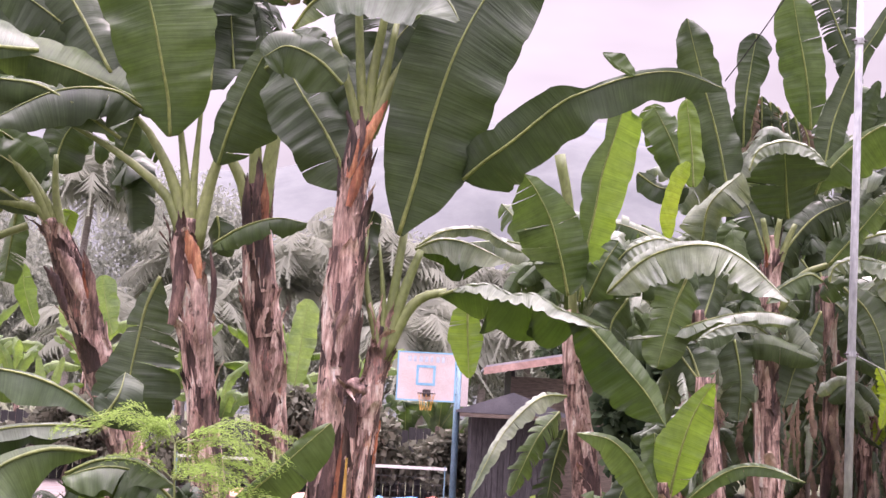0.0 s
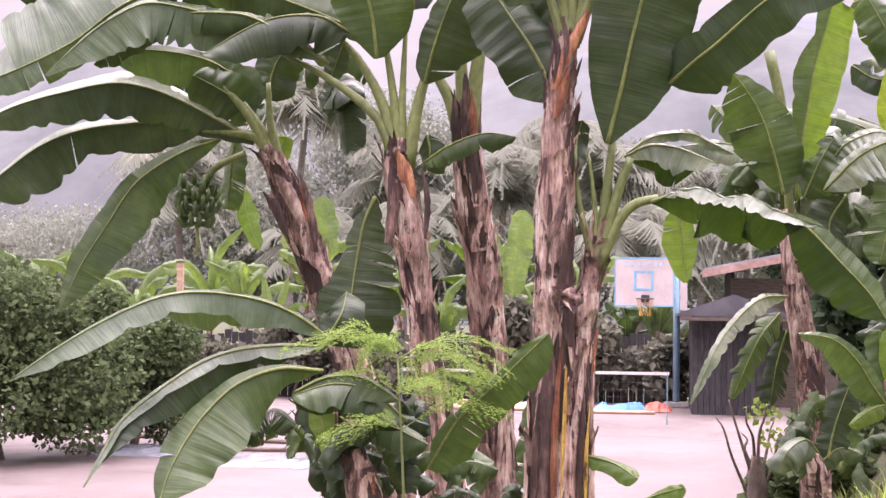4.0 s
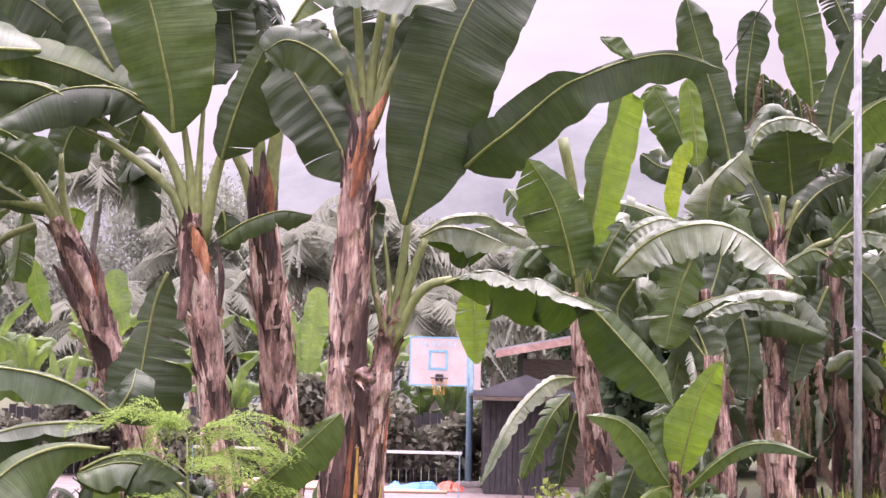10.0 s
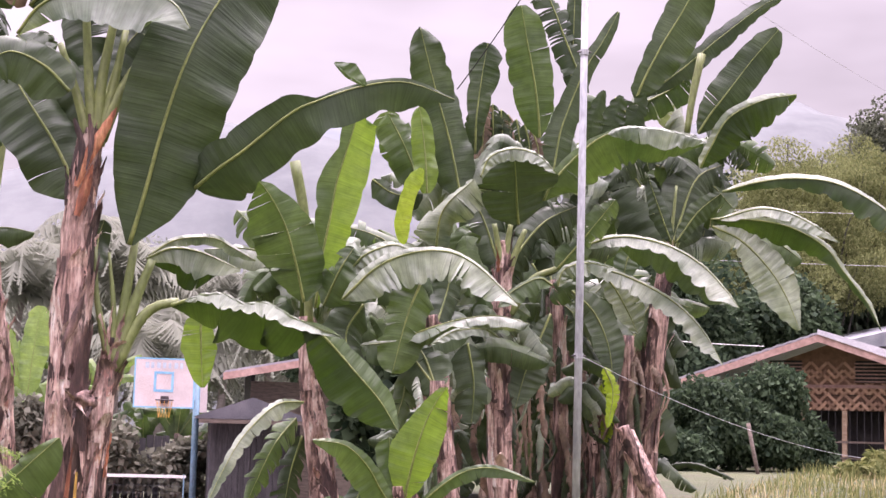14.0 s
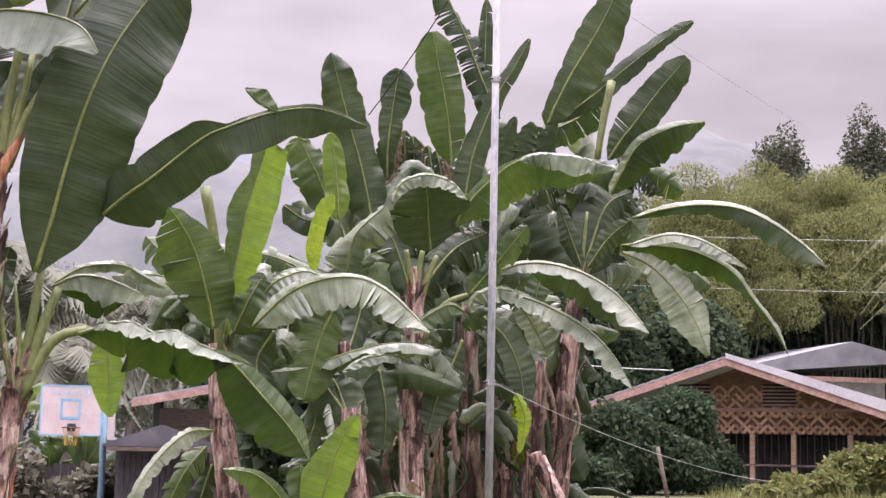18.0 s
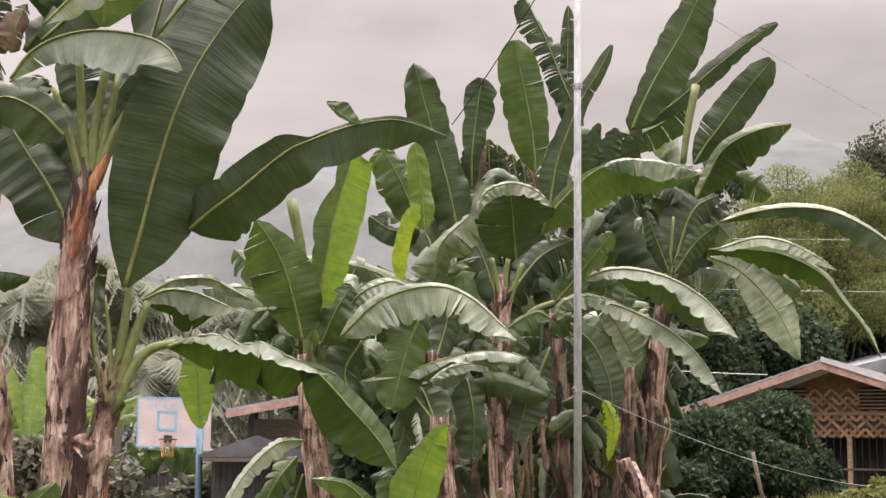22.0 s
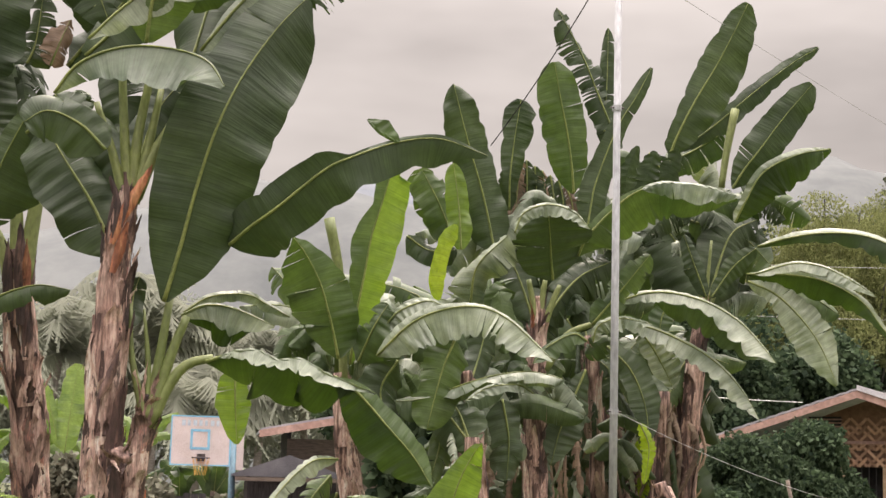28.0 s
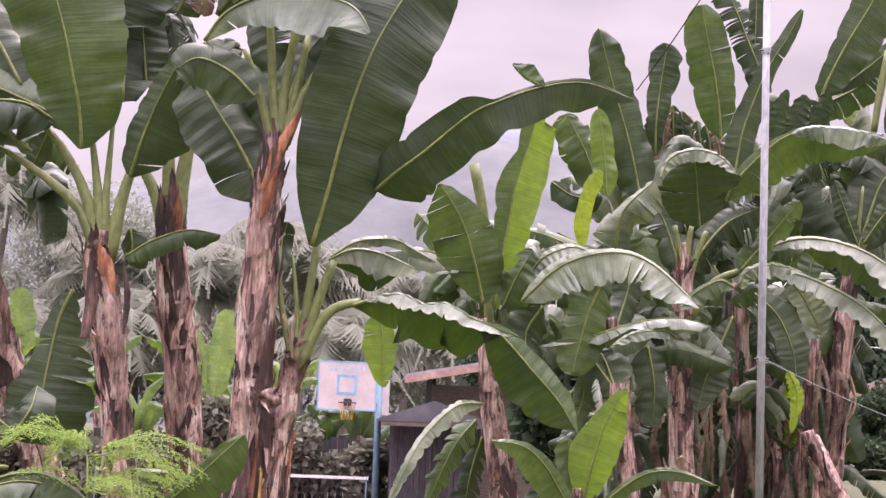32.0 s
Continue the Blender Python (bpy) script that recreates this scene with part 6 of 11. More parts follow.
banana_leaf(plant_d, [(-3.43, 11.54, 3.95), (-3.45, 11.49, 4.10), (-3.46, 11.44, 3.67)], 0.26, 12, 44.1253, 0.27, "dark", rib=0, turn=6)
banana_leaf(plant_d, [(-3.15, 11.44, 3.90), (-3.54, 11.39, 3.98), (-3.93, 11.34, 3.79)], 0.25, 19, 30.7528, 0.45, "mid", rib=0, turn=-1)
plant_f = thing("banana_plant", (-1.54, 8.30, 0.17), "low banana clump with long arching wet leaves", "banana plant", "banana plants beside the court")
pseudostem(plant_f, [(-1.51, 8.30, 0.11), (-1.51, 8.30, 0.82), (-1.57, 8.30, 1.23), (-1.65, 8.30, 1.50), (-1.70, 8.30, 1.68)], (0.112, 0.104, 0.089, 0.065, 0.051), sheaths=14, dark=0.80)
blade(plant_f, [(-1.80, 8.30, 1.89), (-2.02, 8.22, 1.90), (-2.22, 8.13, 1.82), (-2.36, 8.05, 1.68), (-2.45, 7.97, 1.53), (-2.51, 7.88, 1.37), (-2.54, 7.80, 1.20)], (0.024, 0.131, 0.273, 0.285, 0.250, 0.196, 0.059), (0.009, 0.024, 0.054, 0.077, 0.119, 0.101, 0.036), "mid", lean=(6, 30), rag=0.12, lobe=0.3)
blade(plant_f, [(-1.83, 8.25, 1.78), (-1.79, 8.22, 1.63), (-1.73, 8.20, 1.44)], (0.055, 0.073, 0.030), (0.043, 0.079, 0.036), "young", lean=(14, 14), rag=0.15)
banana_leaf(plant_f, [(-1.75, 8.30, 1.65), (-1.52, 8.30, 1.64), (-1.23, 8.30, 1.51)], 0.23, 24, 26, 0.06, "mid", turn=32)
banana_leaf(plant_f, [(-1.86, 8.60, 2.04), (-1.77, 8.60, 2.19), (-1.76, 8.70, 2.32)], 0.28, 8, 20, 0.10, "dark", turn=-8)
banana_leaf(plant_f, [(-1.58, 8.50, 1.64), (-1.43, 8.50, 1.49), (-1.33, 8.50, 1.25)], 0.20, 15, 20, 0.06, "mid", turn=29)
banana_leaf(plant_f, [(-0.41, 8.90, 1.42), (-0.26, 8.80, 1.39), (-0.13, 8.70, 1.32)], 0.13, 49, 20, 0.02, "young", turn=-18)
banana_leaf(plant_f, [(-0.18, 8.70, 1.14), (-0.04, 8.60, 1.24), (0.12, 8.50, 1.30)], 0.14, 36, 20, 0.02, "young", turn=-31)
banana_leaf(plant_f, [(-0.77, 9.20, 1.19), (-0.77, 9.20, 1.48), (-0.73, 9.20, 1.75)], 0.22, 18, 16, 0.10, "mid", turn=-36)
blade(plant_f, [(-1.79, 8.40, 2.06), (-1.96, 8.30, 2.19), (-2.16, 8.20, 2.27), (-2.41, 8.10, 2.30), (-2.62, 8.00, 2.27), (-2.85, 7.90, 2.16), (-3.08, 7.80, 2.01), (-3.31, 7.70, 1.83)], (0.024, 0.101, 0.161, 0.107, 0.119, 0.125, 0.113, 0.024), (0.009, 0.012, 0.015, 0.015, 0.015, 0.015, 0.012, 0.006), "sheen_soft", lean=(-16, 50), rag=0.3, lobe=0.3)
blade(plant_f, [(-2.07, 8.36, 2.23), (-2.18, 8.29, 2.24), (-2.38, 8.23, 2.26), (-2.55, 8.16, 2.25), (-2.71, 8.10, 2.20)], (0.018, 0.103, 0.188, 0.109, 0.073), (0.006, 0.006, 0.006, 0.006, 0.006), "mid", lean=(10, 20), rag=0.4, rib=False, lobe=0.3)
blade(plant_f, [(-1.83, 8.40, 2.02), (-2.05, 8.30, 2.02), (-2.27, 8.20, 1.99), (-2.45, 8.10, 1.91), (-2.63, 8.00, 1.77), (-2.77, 7.90, 1.63), (-2.85, 7.80, 1.45), (-2.90, 7.70, 1.30)], (0.030, 0.077, 0.065, 0.065, 0.054, 0.042, 0.030, 0.012), (0.009, 0.015, 0.018, 0.018, 0.018, 0.018, 0.015, 0.006), "sheen", lean=(-30, 50), rag=0.3, lobe=0.25)
blade(plant_f, [(-1.93, 8.44, 2.01), (-2.10, 8.33, 2.00), (-2.27, 8.23, 1.97), (-2.45, 8.12, 1.88), (-2.63, 8.01, 1.74), (-2.77, 7.91, 1.60), (-2.84, 7.80, 1.42)], (0.030, 0.114, 0.102, 0.186, 0.120, 0.090, 0.024), (0.006, 0.006, 0.006, 0.006, 0.006, 0.006, 0.006), "dark", lean=(16, 16), rag=0.35, rib=False, lobe=0.3)
blade(plant_f, [(-1.93, 8.20, 1.78), (-1.75, 8.17, 1.86), (-1.55, 8.13, 1.86), (-1.35, 8.10, 1.75)], (0.012, 0.015, 0.015, 0.009), (0.030, 0.120, 0.144, 0.030), "mid", lean=(50, -20), rag=0.1)
banana_leaf(plant_f, [(-1.21, 8.20, 1.39), (-1.04, 8.10, 1.66), (-0.84, 8.00, 1.85), (-0.57, 7.90, 2.11)], 0.24, 8, 26, 0.06, "mid", turn=0, lop=0.35)
banana_leaf(plant_f, [(-1.33, 8.20, 1.64), (-1.51, 8.15, 1.79), (-1.70, 8.10, 1.83), (-1.91, 8.05, 1.77)], 0.32, 0, 0, 0.05, "mid", arch=(46, 66))
banana_leaf(plant_f, [(-1.50, 8.25, 1.61), (-1.70, 8.20, 1.58), (-1.79, 8.15, 1.42)], 0.24, 0, 0, 0.05, "dark", arch=(60, 70))
banana_leaf(plant_f, [(-1.40, 8.51, 1.38), (-1.38, 8.46, 1.48), (-1.35, 8.41, 1.24)], 0.18, 34, 24.2345, 0.26, "dark", rib=0, turn=-20)
banana_leaf(plant_f, [(-1.36, 8.66, 1.62), (-1.44, 8.61, 1.72), (-1.51, 8.56, 1.48)], 0.11, 47, 37.0329, 0.23, "dark", rib=0, turn=-9)
banana_leaf(plant_f, [(-2.01, 8.47, 1.44), (-1.92, 8.42, 1.52), (-1.82, 8.37, 1.36)], 0.10, 14, 24.7584, 0.38, "dark", rib=0, turn=16)
banana_leaf(plant_f, [(-1.83, 8.32, 1.39), (-1.76, 8.27, 1.46), (-1.69, 8.22, 1.32)], 0.17, 13, 25.9392, 0.11, "dark", rib=0, turn=-1)
banana_leaf(plant_f, [(-1.65, 8.78, 1.52), (-1.53, 8.73, 1.60), (-1.40, 8.68, 1.43)], 0.19, 41, 26.8451, 0.43, "mid", rib=0, turn=26)
banana_leaf(plant_f, [(-1.94, 8.40, 1.50), (-1.97, 8.35, 1.57), (-1.98, 8.30, 1.42)], 0.12, 9, 35.1921, 0.31, "mid", rib=0, turn=9)
banana_leaf(plant_f, [(-1.86, 9.01, 1.18), (-1.78, 8.96, 1.26), (-1.70, 8.91, 1.12)], 0.18, 43, 36.8067, 0.26, "dark", rib=0, turn=-17)
banana_leaf(plant_f, [(-1.72, 8.43, 1.35), (-1.74, 8.38, 1.45), (-1.76, 8.33, 1.22)], 0.15, 11, 34.3456, 0.14, "mid", rib=0, turn=-24)
banana_leaf(plant_f, [(-1.90, 8.83, 1.36), (-1.71, 8.78, 1.42), (-1.52, 8.73, 1.34)], 0.13, 21, 37.5195, 0.16, "dark", rib=0, turn=-33)
banana_leaf(plant_f, [(-1.47, 9.00, 1.31), (-1.30, 8.95, 1.39), (-1.13, 8.90, 1.23)], 0.13, 16, 25.45, 0.18, "mid", rib=0, turn=-27)
banana_leaf(plant_f, [(-1.99, 8.82, 1.51), (-2.16, 8.77, 1.57), (-2.34, 8.72, 1.46)], 0.15, 16, 40.3488, 0.22, "mid", rib=0, turn=29)
banana_leaf(plant_f, [(-1.42, 8.80, 1.61), (-1.35, 8.75, 1.69), (-1.28, 8.70, 1.53)], 0.16, 19, 26.9056, 0.45, "dark", rib=0, turn=14)
banana_leaf(plant_f, [(-1.96, 8.36, 1.60), (-2.09, 8.31, 1.67), (-2.23, 8.26, 1.52)], 0.19, 50, 23.4898, 0.49, "dark", rib=0, turn=-25)
banana_leaf(plant_f, [(-2.01, 8.67, 1.59), (-1.98, 8.62, 1.70), (-1.94, 8.57, 1.44)], 0.23, 11, 20.5092, 0.48, "dark", rib=0, turn=-9)
banana_leaf(plant_f, [(-1.74, 9.01, 1.51), (-1.81, 8.96, 1.60), (-1.88, 8.91, 1.40)], 0.21, 31, 36.5681, 0.12, "dark", rib=0, turn=-1)
banana_leaf(plant_f, [(-2.05, 8.89, 1.53), (-1.94, 8.84, 1.60), (-1.84, 8.79, 1.45)], 0.14, 34, 41.7089, 0.36, "mid", rib=0, turn=20)
banana_leaf(plant_f, [(-1.86, 8.76, 1.31), (-1.87, 8.71, 1.39), (-1.88, 8.66, 1.21)], 0.19, 18, 27.3343, 0.33, "dark", rib=0, turn=25)
banana_leaf(plant_f, [(-1.63, 8.85, 1.35), (-1.68, 8.80, 1.43), (-1.74, 8.75, 1.25)], 0.22, 30, 24.4075, 0.35, "dark", rib=0, turn=-19)
banana_leaf(plant_f, [(-1.60, 8.99, 1.32), (-1.47, 8.94, 1.39), (-1.34, 8.89, 1.26)], 0.18, 59, 36.7393, 0.21, "dark", rib=0, turn=28)
banana_leaf(plant_f, [(-1.71, 8.41, 1.33), (-1.60, 8.36, 1.39), (-1.50, 8.31, 1.26)], 0.17, 53, 34.042, 0.15, "mid", rib=0, turn=-13)
banana_leaf(plant_f, [(-1.92, 8.52, 1.27), (-1.81, 8.47, 1.34), (-1.69, 8.42, 1.20)], 0.24, 25, 21.4489, 0.34, "dark", rib=0, turn=21)
banana_leaf(plant_f, [(-1.58, 8.72, 1.28), (-1.40, 8.67, 1.32), (-1.22, 8.62, 1.27)], 0.18, 55, 35.1566, 0.30, "dark", rib=0, turn=19)
banana_leaf(plant_f, [(-1.27, 8.63, 1.59), (-1.47, 8.58, 1.64), (-1.66, 8.53, 1.60)], 0.12, 30, 27.063, 0.17, "dark", rib=0, turn=-2)
banana_leaf(plant_f, [(-2.02, 8.74, 1.56), (-1.92, 8.69, 1.63), (-1.83, 8.64, 1.49)], 0.22, 51, 41.6626, 0.38, "dark", rib=0, turn=21)
banana_leaf(plant_f, [(-1.53, 8.65, 1.40), (-1.72, 8.60, 1.45), (-1.90, 8.55, 1.41)], 0.18, 38, 31.5385, 0.39, "dark", rib=0, turn=0)
banana_leaf(plant_f, [(-1.65, 8.85, 1.54), (-1.49, 8.80, 1.63), (-1.33, 8.75, 1.43)], 0.22, 31, 24.1543, 0.44, "mid", rib=0, turn=28)
banana_leaf(plant_f, [(-1.89, 8.50, 1.47), (-1.78, 8.45, 1.55), (-1.67, 8.40, 1.38)], 0.22, 23, 34.6824, 0.47, "mid", rib=0, turn=19)
banana_leaf(plant_f, [(-1.85, 8.91, 1.24), (-1.67, 8.86, 1.29), (-1.49, 8.81, 1.21)], 0.16, 13, 40.3468, 0.25, "mid", rib=0, turn=16)
banana_leaf(plant_f, [(-1.10, 9.00, 1.33), (-1.16, 8.95, 1.42), (-1.21, 8.90, 1.20)], 0.12, 35, 41.0768, 0.31, "dark", rib=0, turn=-32)
banana_leaf(plant_f, [(-0.79, 9.20, 1.12), (-0.87, 9.15, 1.19), (-0.94, 9.10, 1.07)], 0.16, 27, 39.3248, 0.18, "dark", rib=0, turn=-27)
banana_leaf(plant_f, [(-0.98, 8.63, 1.19), (-1.10, 8.58, 1.24), (-1.22, 8.53, 1.17)], 0.17, 18, 30.7847, 0.47, "dark", rib=0, turn=21)
banana_leaf(plant_f, [(-0.92, 8.99, 1.32), (-1.08, 8.94, 1.37), (-1.24, 8.89, 1.31)], 0.17, 36, 39.2536, 0.33, "mid", rib=0, turn=31)
banana_leaf(plant_f, [(-1.09, 9.39, 1.25), (-1.08, 9.34, 1.34), (-1.07, 9.29, 1.15)], 0.17, 48, 20.2279, 0.17, "mid", rib=0, turn=5)
plant_e = thing("banana_plant", (1.21, 13.00, 0.52), "banana plant with bright backlit upright leaves", "banana plant", "banana plants beside the court")
pseudostem(plant_e, [(1.23, 13.00, 0.46), (1.23, 13.00, 1.08), (1.19, 13.00, 1.63), (1.11, 13.00, 2.17), (1.04, 13.00, 2.63), (1.00, 13.00, 3.10)], (0.126, 0.117, 0.112, 0.103, 0.079, 0.061), sheaths=26, dark=0.35)
petiole(plant_e, [(1.03, 12.97, 2.91), (0.96, 12.97, 3.84), (0.85, 12.97, 4.38)], 0.037, 0.047)
petiole(plant_e, [(1.03, 12.97, 2.91), (0.98, 12.97, 3.47), (0.92, 12.97, 3.75)], 0.037, 0.028)
banana_leaf(plant_e, [(1.11, 12.70, 3.17), (1.22, 12.60, 3.45), (1.33, 12.60, 3.64)], 0.35, 2, 20, 0.10, "mid", turn=-34)
blade(plant_e, [(0.98, 12.70, 2.39), (0.76, 12.57, 2.36), (0.52, 12.45, 2.13), (0.36, 12.32, 1.86), (0.22, 12.20, 1.55)], (0.037, 0.120, 0.083, 0.064, 0.018), (0.018, 0.037, 0.037, 0.037, 0.018), "sheen", lean=(10, 30), rag=0.3, tear=0.08, lobe=0.12)
banana_leaf(plant_e, [(0.94, 12.90, 2.26), (0.76, 12.80, 2.03), (0.56, 12.80, 1.57)], 0.25, 19, 22, 0.50, "mid", turn=17)
banana_leaf(plant_e, [(1.01, 13.10, 2.12), (0.93, 13.10, 1.84), (0.88, 13.10, 1.52)], 0.29, 18, 20, 0.50, "dark", turn=11)
banana_leaf(plant_e, [(1.05, 13.40, 3.20), (0.72, 13.60, 3.71), (0.42, 13.80, 4.06)], 0.35, 16, 24, 0.20, "shadow", turn=-17)
banana_leaf(plant_e, [(1.05, 13.40, 3.20), (0.83, 13.60, 3.57), (0.53, 13.70, 3.71), (0.15, 13.80, 3.70)], 0.33, 28, 30, 0.15, "sheen", turn=36)
# folded blade: bright and shaded halves painted as two greens
blade(plant_e, [(1.06, 12.90, 3.16), (1.10, 12.87, 3.59), (1.15, 12.83, 3.91), (1.19, 12.80, 4.20), (1.26, 12.77, 4.46), (1.34, 12.73, 4.74), (1.41, 12.70, 4.79)], (0.047, 0.066, 0.132, 0.160, 0.076, 0.113, 0.028), (0.066, 0.185, 0.205, 0.250, 0.224, 0.178, 0.038), "mid", "young", lean=(16, 12), rag=0.12, tear=0.0, lobe=0.22)
blade(plant_e, [(0.95, 12.70, 3.19), (0.90, 12.66, 3.39), (0.85, 12.62, 3.56), (0.77, 12.58, 3.79), (0.65, 12.54, 4.00), (0.54, 12.50, 4.13)], (0.065, 0.195, 0.270, 0.298, 0.205, 0.037), (0.158, 0.233, 0.242, 0.214, 0.112, 0.028), "mid", lean=(24, 10), rag=0.10, tear=0.06)
banana_leaf(plant_e, [(0.90, 13.52, 3.33), (0.63, 13.47, 3.49), (0.40, 13.42, 3.01)], 0.27, 14, 31.2435, 0.29, "shadow", rib=0, turn=1)
banana_leaf(plant_e, [(1.38, 14.00, 3.61), (1.62, 13.95, 3.73), (1.87, 13.90, 3.50)], 0.33, 11, 40.107, 0.35, "shadow", rib=0, turn=35)
banana_leaf(plant_e, [(0.94, 13.82, 3.46), (0.79, 13.77, 3.58), (0.67, 13.72, 3.26)], 0.35, 0, 26.8514, 0.44, "dark", rib=0, turn=15)
banana_leaf(plant_e, [(1.04, 13.38, 3.41), (1.43, 13.33, 3.53), (1.83, 13.28, 3.30)], 0.35, 16, 34.7271, 0.35, "mid", rib=0, turn=-4)
banana_leaf(plant_e, [(0.91, 13.46, 3.74), (1.14, 13.41, 3.88), (1.40, 13.36, 3.56)], 0.36, 20, 27.0331, 0.20, "shadow", rib=0, turn=27)
banana_leaf(plant_e, [(0.91, 13.43, 3.12), (0.85, 13.38, 3.25), (0.83, 13.33, 2.92)], 0.25, 24, 22.3246, 0.29, "shadow", rib=0, turn=19)
banana_leaf(plant_e, [(1.24, 13.65, 3.47), (0.91, 13.60, 3.53), (0.59, 13.55, 3.35)], 0.38, 30, 29.8519, 0.28, "mid", rib=0, turn=-7)
banana_leaf(plant_e, [(1.18, 13.51, 3.49), (0.87, 13.46, 3.57), (0.58, 13.41, 3.33)], 0.24, 30, 43.5983, 0.27, "shadow", rib=0, turn=27)
banana_leaf(plant_e, [(1.03, 13.54, 3.43), (1.29, 13.49, 3.52), (1.55, 13.44, 3.36)], 0.26, 23, 39.9427, 0.14, "dark", rib=0, turn=-38)
plant_g = thing("banana_plant", (2.14, 12.60, 1.11), "banana plant with silvery arching ragged leaves", "banana plant", "banana plants beside the court")
pseudostem(plant_g, [(2.15, 12.60, 1.05), (2.15, 12.60, 1.68), (2.09, 12.60, 2.21), (2.04, 12.60, 2.76), (1.97, 12.60, 3.12)], (0.098, 0.090, 0.081, 0.072, 0.059), sheaths=24, dark=0.35)
banana_leaf(plant_g, [(1.41, 12.50, 3.18), (1.28, 12.50, 2.90), (1.45, 12.40, 2.46)], 0.37, 1, 20, 0.10, "dark", turn=21)
banana_leaf(plant_g, [(2.30, 12.70, 2.91), (2.36, 12.70, 2.59), (2.35, 12.70, 2.26)], 0.31, 15, 14, 0.03, "dark", turn=22)
banana_leaf(plant_g, [(2.05, 12.80, 3.04), (2.15, 12.90, 3.34), (2.19, 12.90, 3.58)], 0.29, 19, 18, 0.10, "dark", turn=24)
banana_leaf(plant_g, [(2.08, 12.90, 2.86), (2.18, 12.90, 2.78), (2.23, 12.90, 2.54)], 0.19, 20, 20, 0.50, "sheen", turn=10)
banana_leaf(plant_g, [(1.80, 12.60, 2.75), (1.77, 12.60, 2.47), (1.68, 12.50, 2.20)], 0.25, 17, 20, 0.20, "mid", turn=3)
blade(plant_g, [(1.23, 12.40, 3.20), (1.34, 12.35, 3.32), (1.46, 12.30, 3.44), (1.63, 12.25, 3.54), (1.87, 12.20, 3.60), (2.08, 12.15, 3.58), (2.26, 12.10, 3.48), (2.41, 12.05, 3.34), (2.57, 12.00, 3.18)], (0.036, 0.054, 0.063, 0.054, 0.036, 0.027, 0.023, 0.018, 0.009), (0.072, 0.180, 0.225, 0.279, 0.252, 0.243, 0.225, 0.189, 0.054), "sheen", lean=(50, -22), rag=0.22, tear=0.10, lobe=0.12, pleat=2.4)
blade(plant_g, [(1.30, 12.60, 3.45), (1.40, 12.57, 3.57), (1.53, 12.55, 3.64), (1.66, 12.53, 3.67), (1.82, 12.50, 3.61)], (0.028, 0.037, 0.037, 0.028, 0.014), (0.111, 0.167, 0.167, 0.120, 0.037), "sheen", lean=(40, -20), rag=0.2, tear=0.1, lobe=0.12, pleat=2.4)
banana_leaf(plant_g, [(1.82, 12.20, 3.33), (1.72, 12.20, 3.06), (1.62, 12.20, 2.63)], 0.36, 2, 12, 0.05, "mid", turn=0)
banana_leaf(plant_g, [(1.66, 12.30, 2.88), (1.91, 12.20, 2.99), (2.17, 12.15, 3.07), (2.43, 12.10, 3.10), (2.66, 12.00, 3.04)], 0.23, 0, 0, 0.10, "sheen", arch=(36, 66))
banana_leaf(plant_g, [(1.68, 13.05, 2.94), (1.50, 13.00, 3.11), (1.35, 12.95, 2.62)], 0.37, 48, 36.0239, 0.17, "mid", rib=0, turn=-33)
banana_leaf(plant_g, [(1.47, 13.00, 2.76), (1.45, 12.95, 2.88), (1.45, 12.90, 2.59)], 0.45, 43, 22.1238, 0.42, "dark", rib=0, turn=37)
banana_leaf(plant_g, [(2.38, 13.01, 3.42), (2.06, 12.96, 3.48), (1.76, 12.91, 3.30)], 0.28, 11, 42.456, 0.32, "sheen", rib=0, turn=16)
banana_leaf(plant_g, [(2.58, 13.42, 3.02), (2.86, 13.37, 3.17), (3.15, 13.32, 2.85)], 0.37, 45, 44.642, 0.38, "sheen", rib=0, turn=-1)
banana_leaf(plant_g, [(2.05, 13.25, 2.90), (2.29, 13.20, 3.06), (2.55, 13.15, 2.70)], 0.28, 12, 28.9062, 0.25, "sheen", rib=0, turn=20)
banana_leaf(plant_g, [(1.70, 13.34, 3.39), (1.96, 13.29, 3.53), (2.25, 13.24, 3.23)], 0.38, 33, 23.2775, 0.27, "shadow", rib=0, turn=-2)
banana_leaf(plant_g, [(2.18, 13.59, 3.24), (2.50, 13.54, 3.30), (2.83, 13.49, 3.26)], 0.25, 54, 40.9536, 0.36, "shadow", rib=0, turn=6)
banana_leaf(plant_g, [(1.61, 13.54, 3.26), (1.90, 13.49, 3.43), (2.20, 13.44, 3.02)], 0.36, 40, 33.0088, 0.36, "sheen", rib=0, turn=-9)
banana_leaf(plant_g, [(2.52, 13.59, 2.99), (2.53, 13.54, 3.16), (2.56, 13.49, 2.71)], 0.33, 28, 28.9838, 0.39, "dark", rib=0, turn=4)
banana_leaf(plant_g, [(1.75, 12.99, 3.35), (1.93, 12.94, 3.51), (2.13, 12.89, 3.10)], 0.24, 21, 34.8778, 0.42, "shadow", rib=0, turn=15)
banana_leaf(plant_g, [(2.24, 13.32, 2.68), (2.39, 13.27, 2.85), (2.57, 13.22, 2.43)], 0.41, 24, 27.5376, 0.21, "sheen", rib=0, turn=9)
banana_leaf(plant_g, [(2.12, 13.57, 3.65), (1.80, 13.52, 3.70), (1.49, 13.47, 3.56)], 0.29, 19, 33.994, 0.31, "dark", rib=0, turn=-15)
banana_leaf(plant_g, [(2.34, 13.20, 3.47), (2.43, 13.15, 3.66), (2.55, 13.10, 3.16)], 0.36, 23, 37.1012, 0.44, "mid", rib=0, turn=-12)
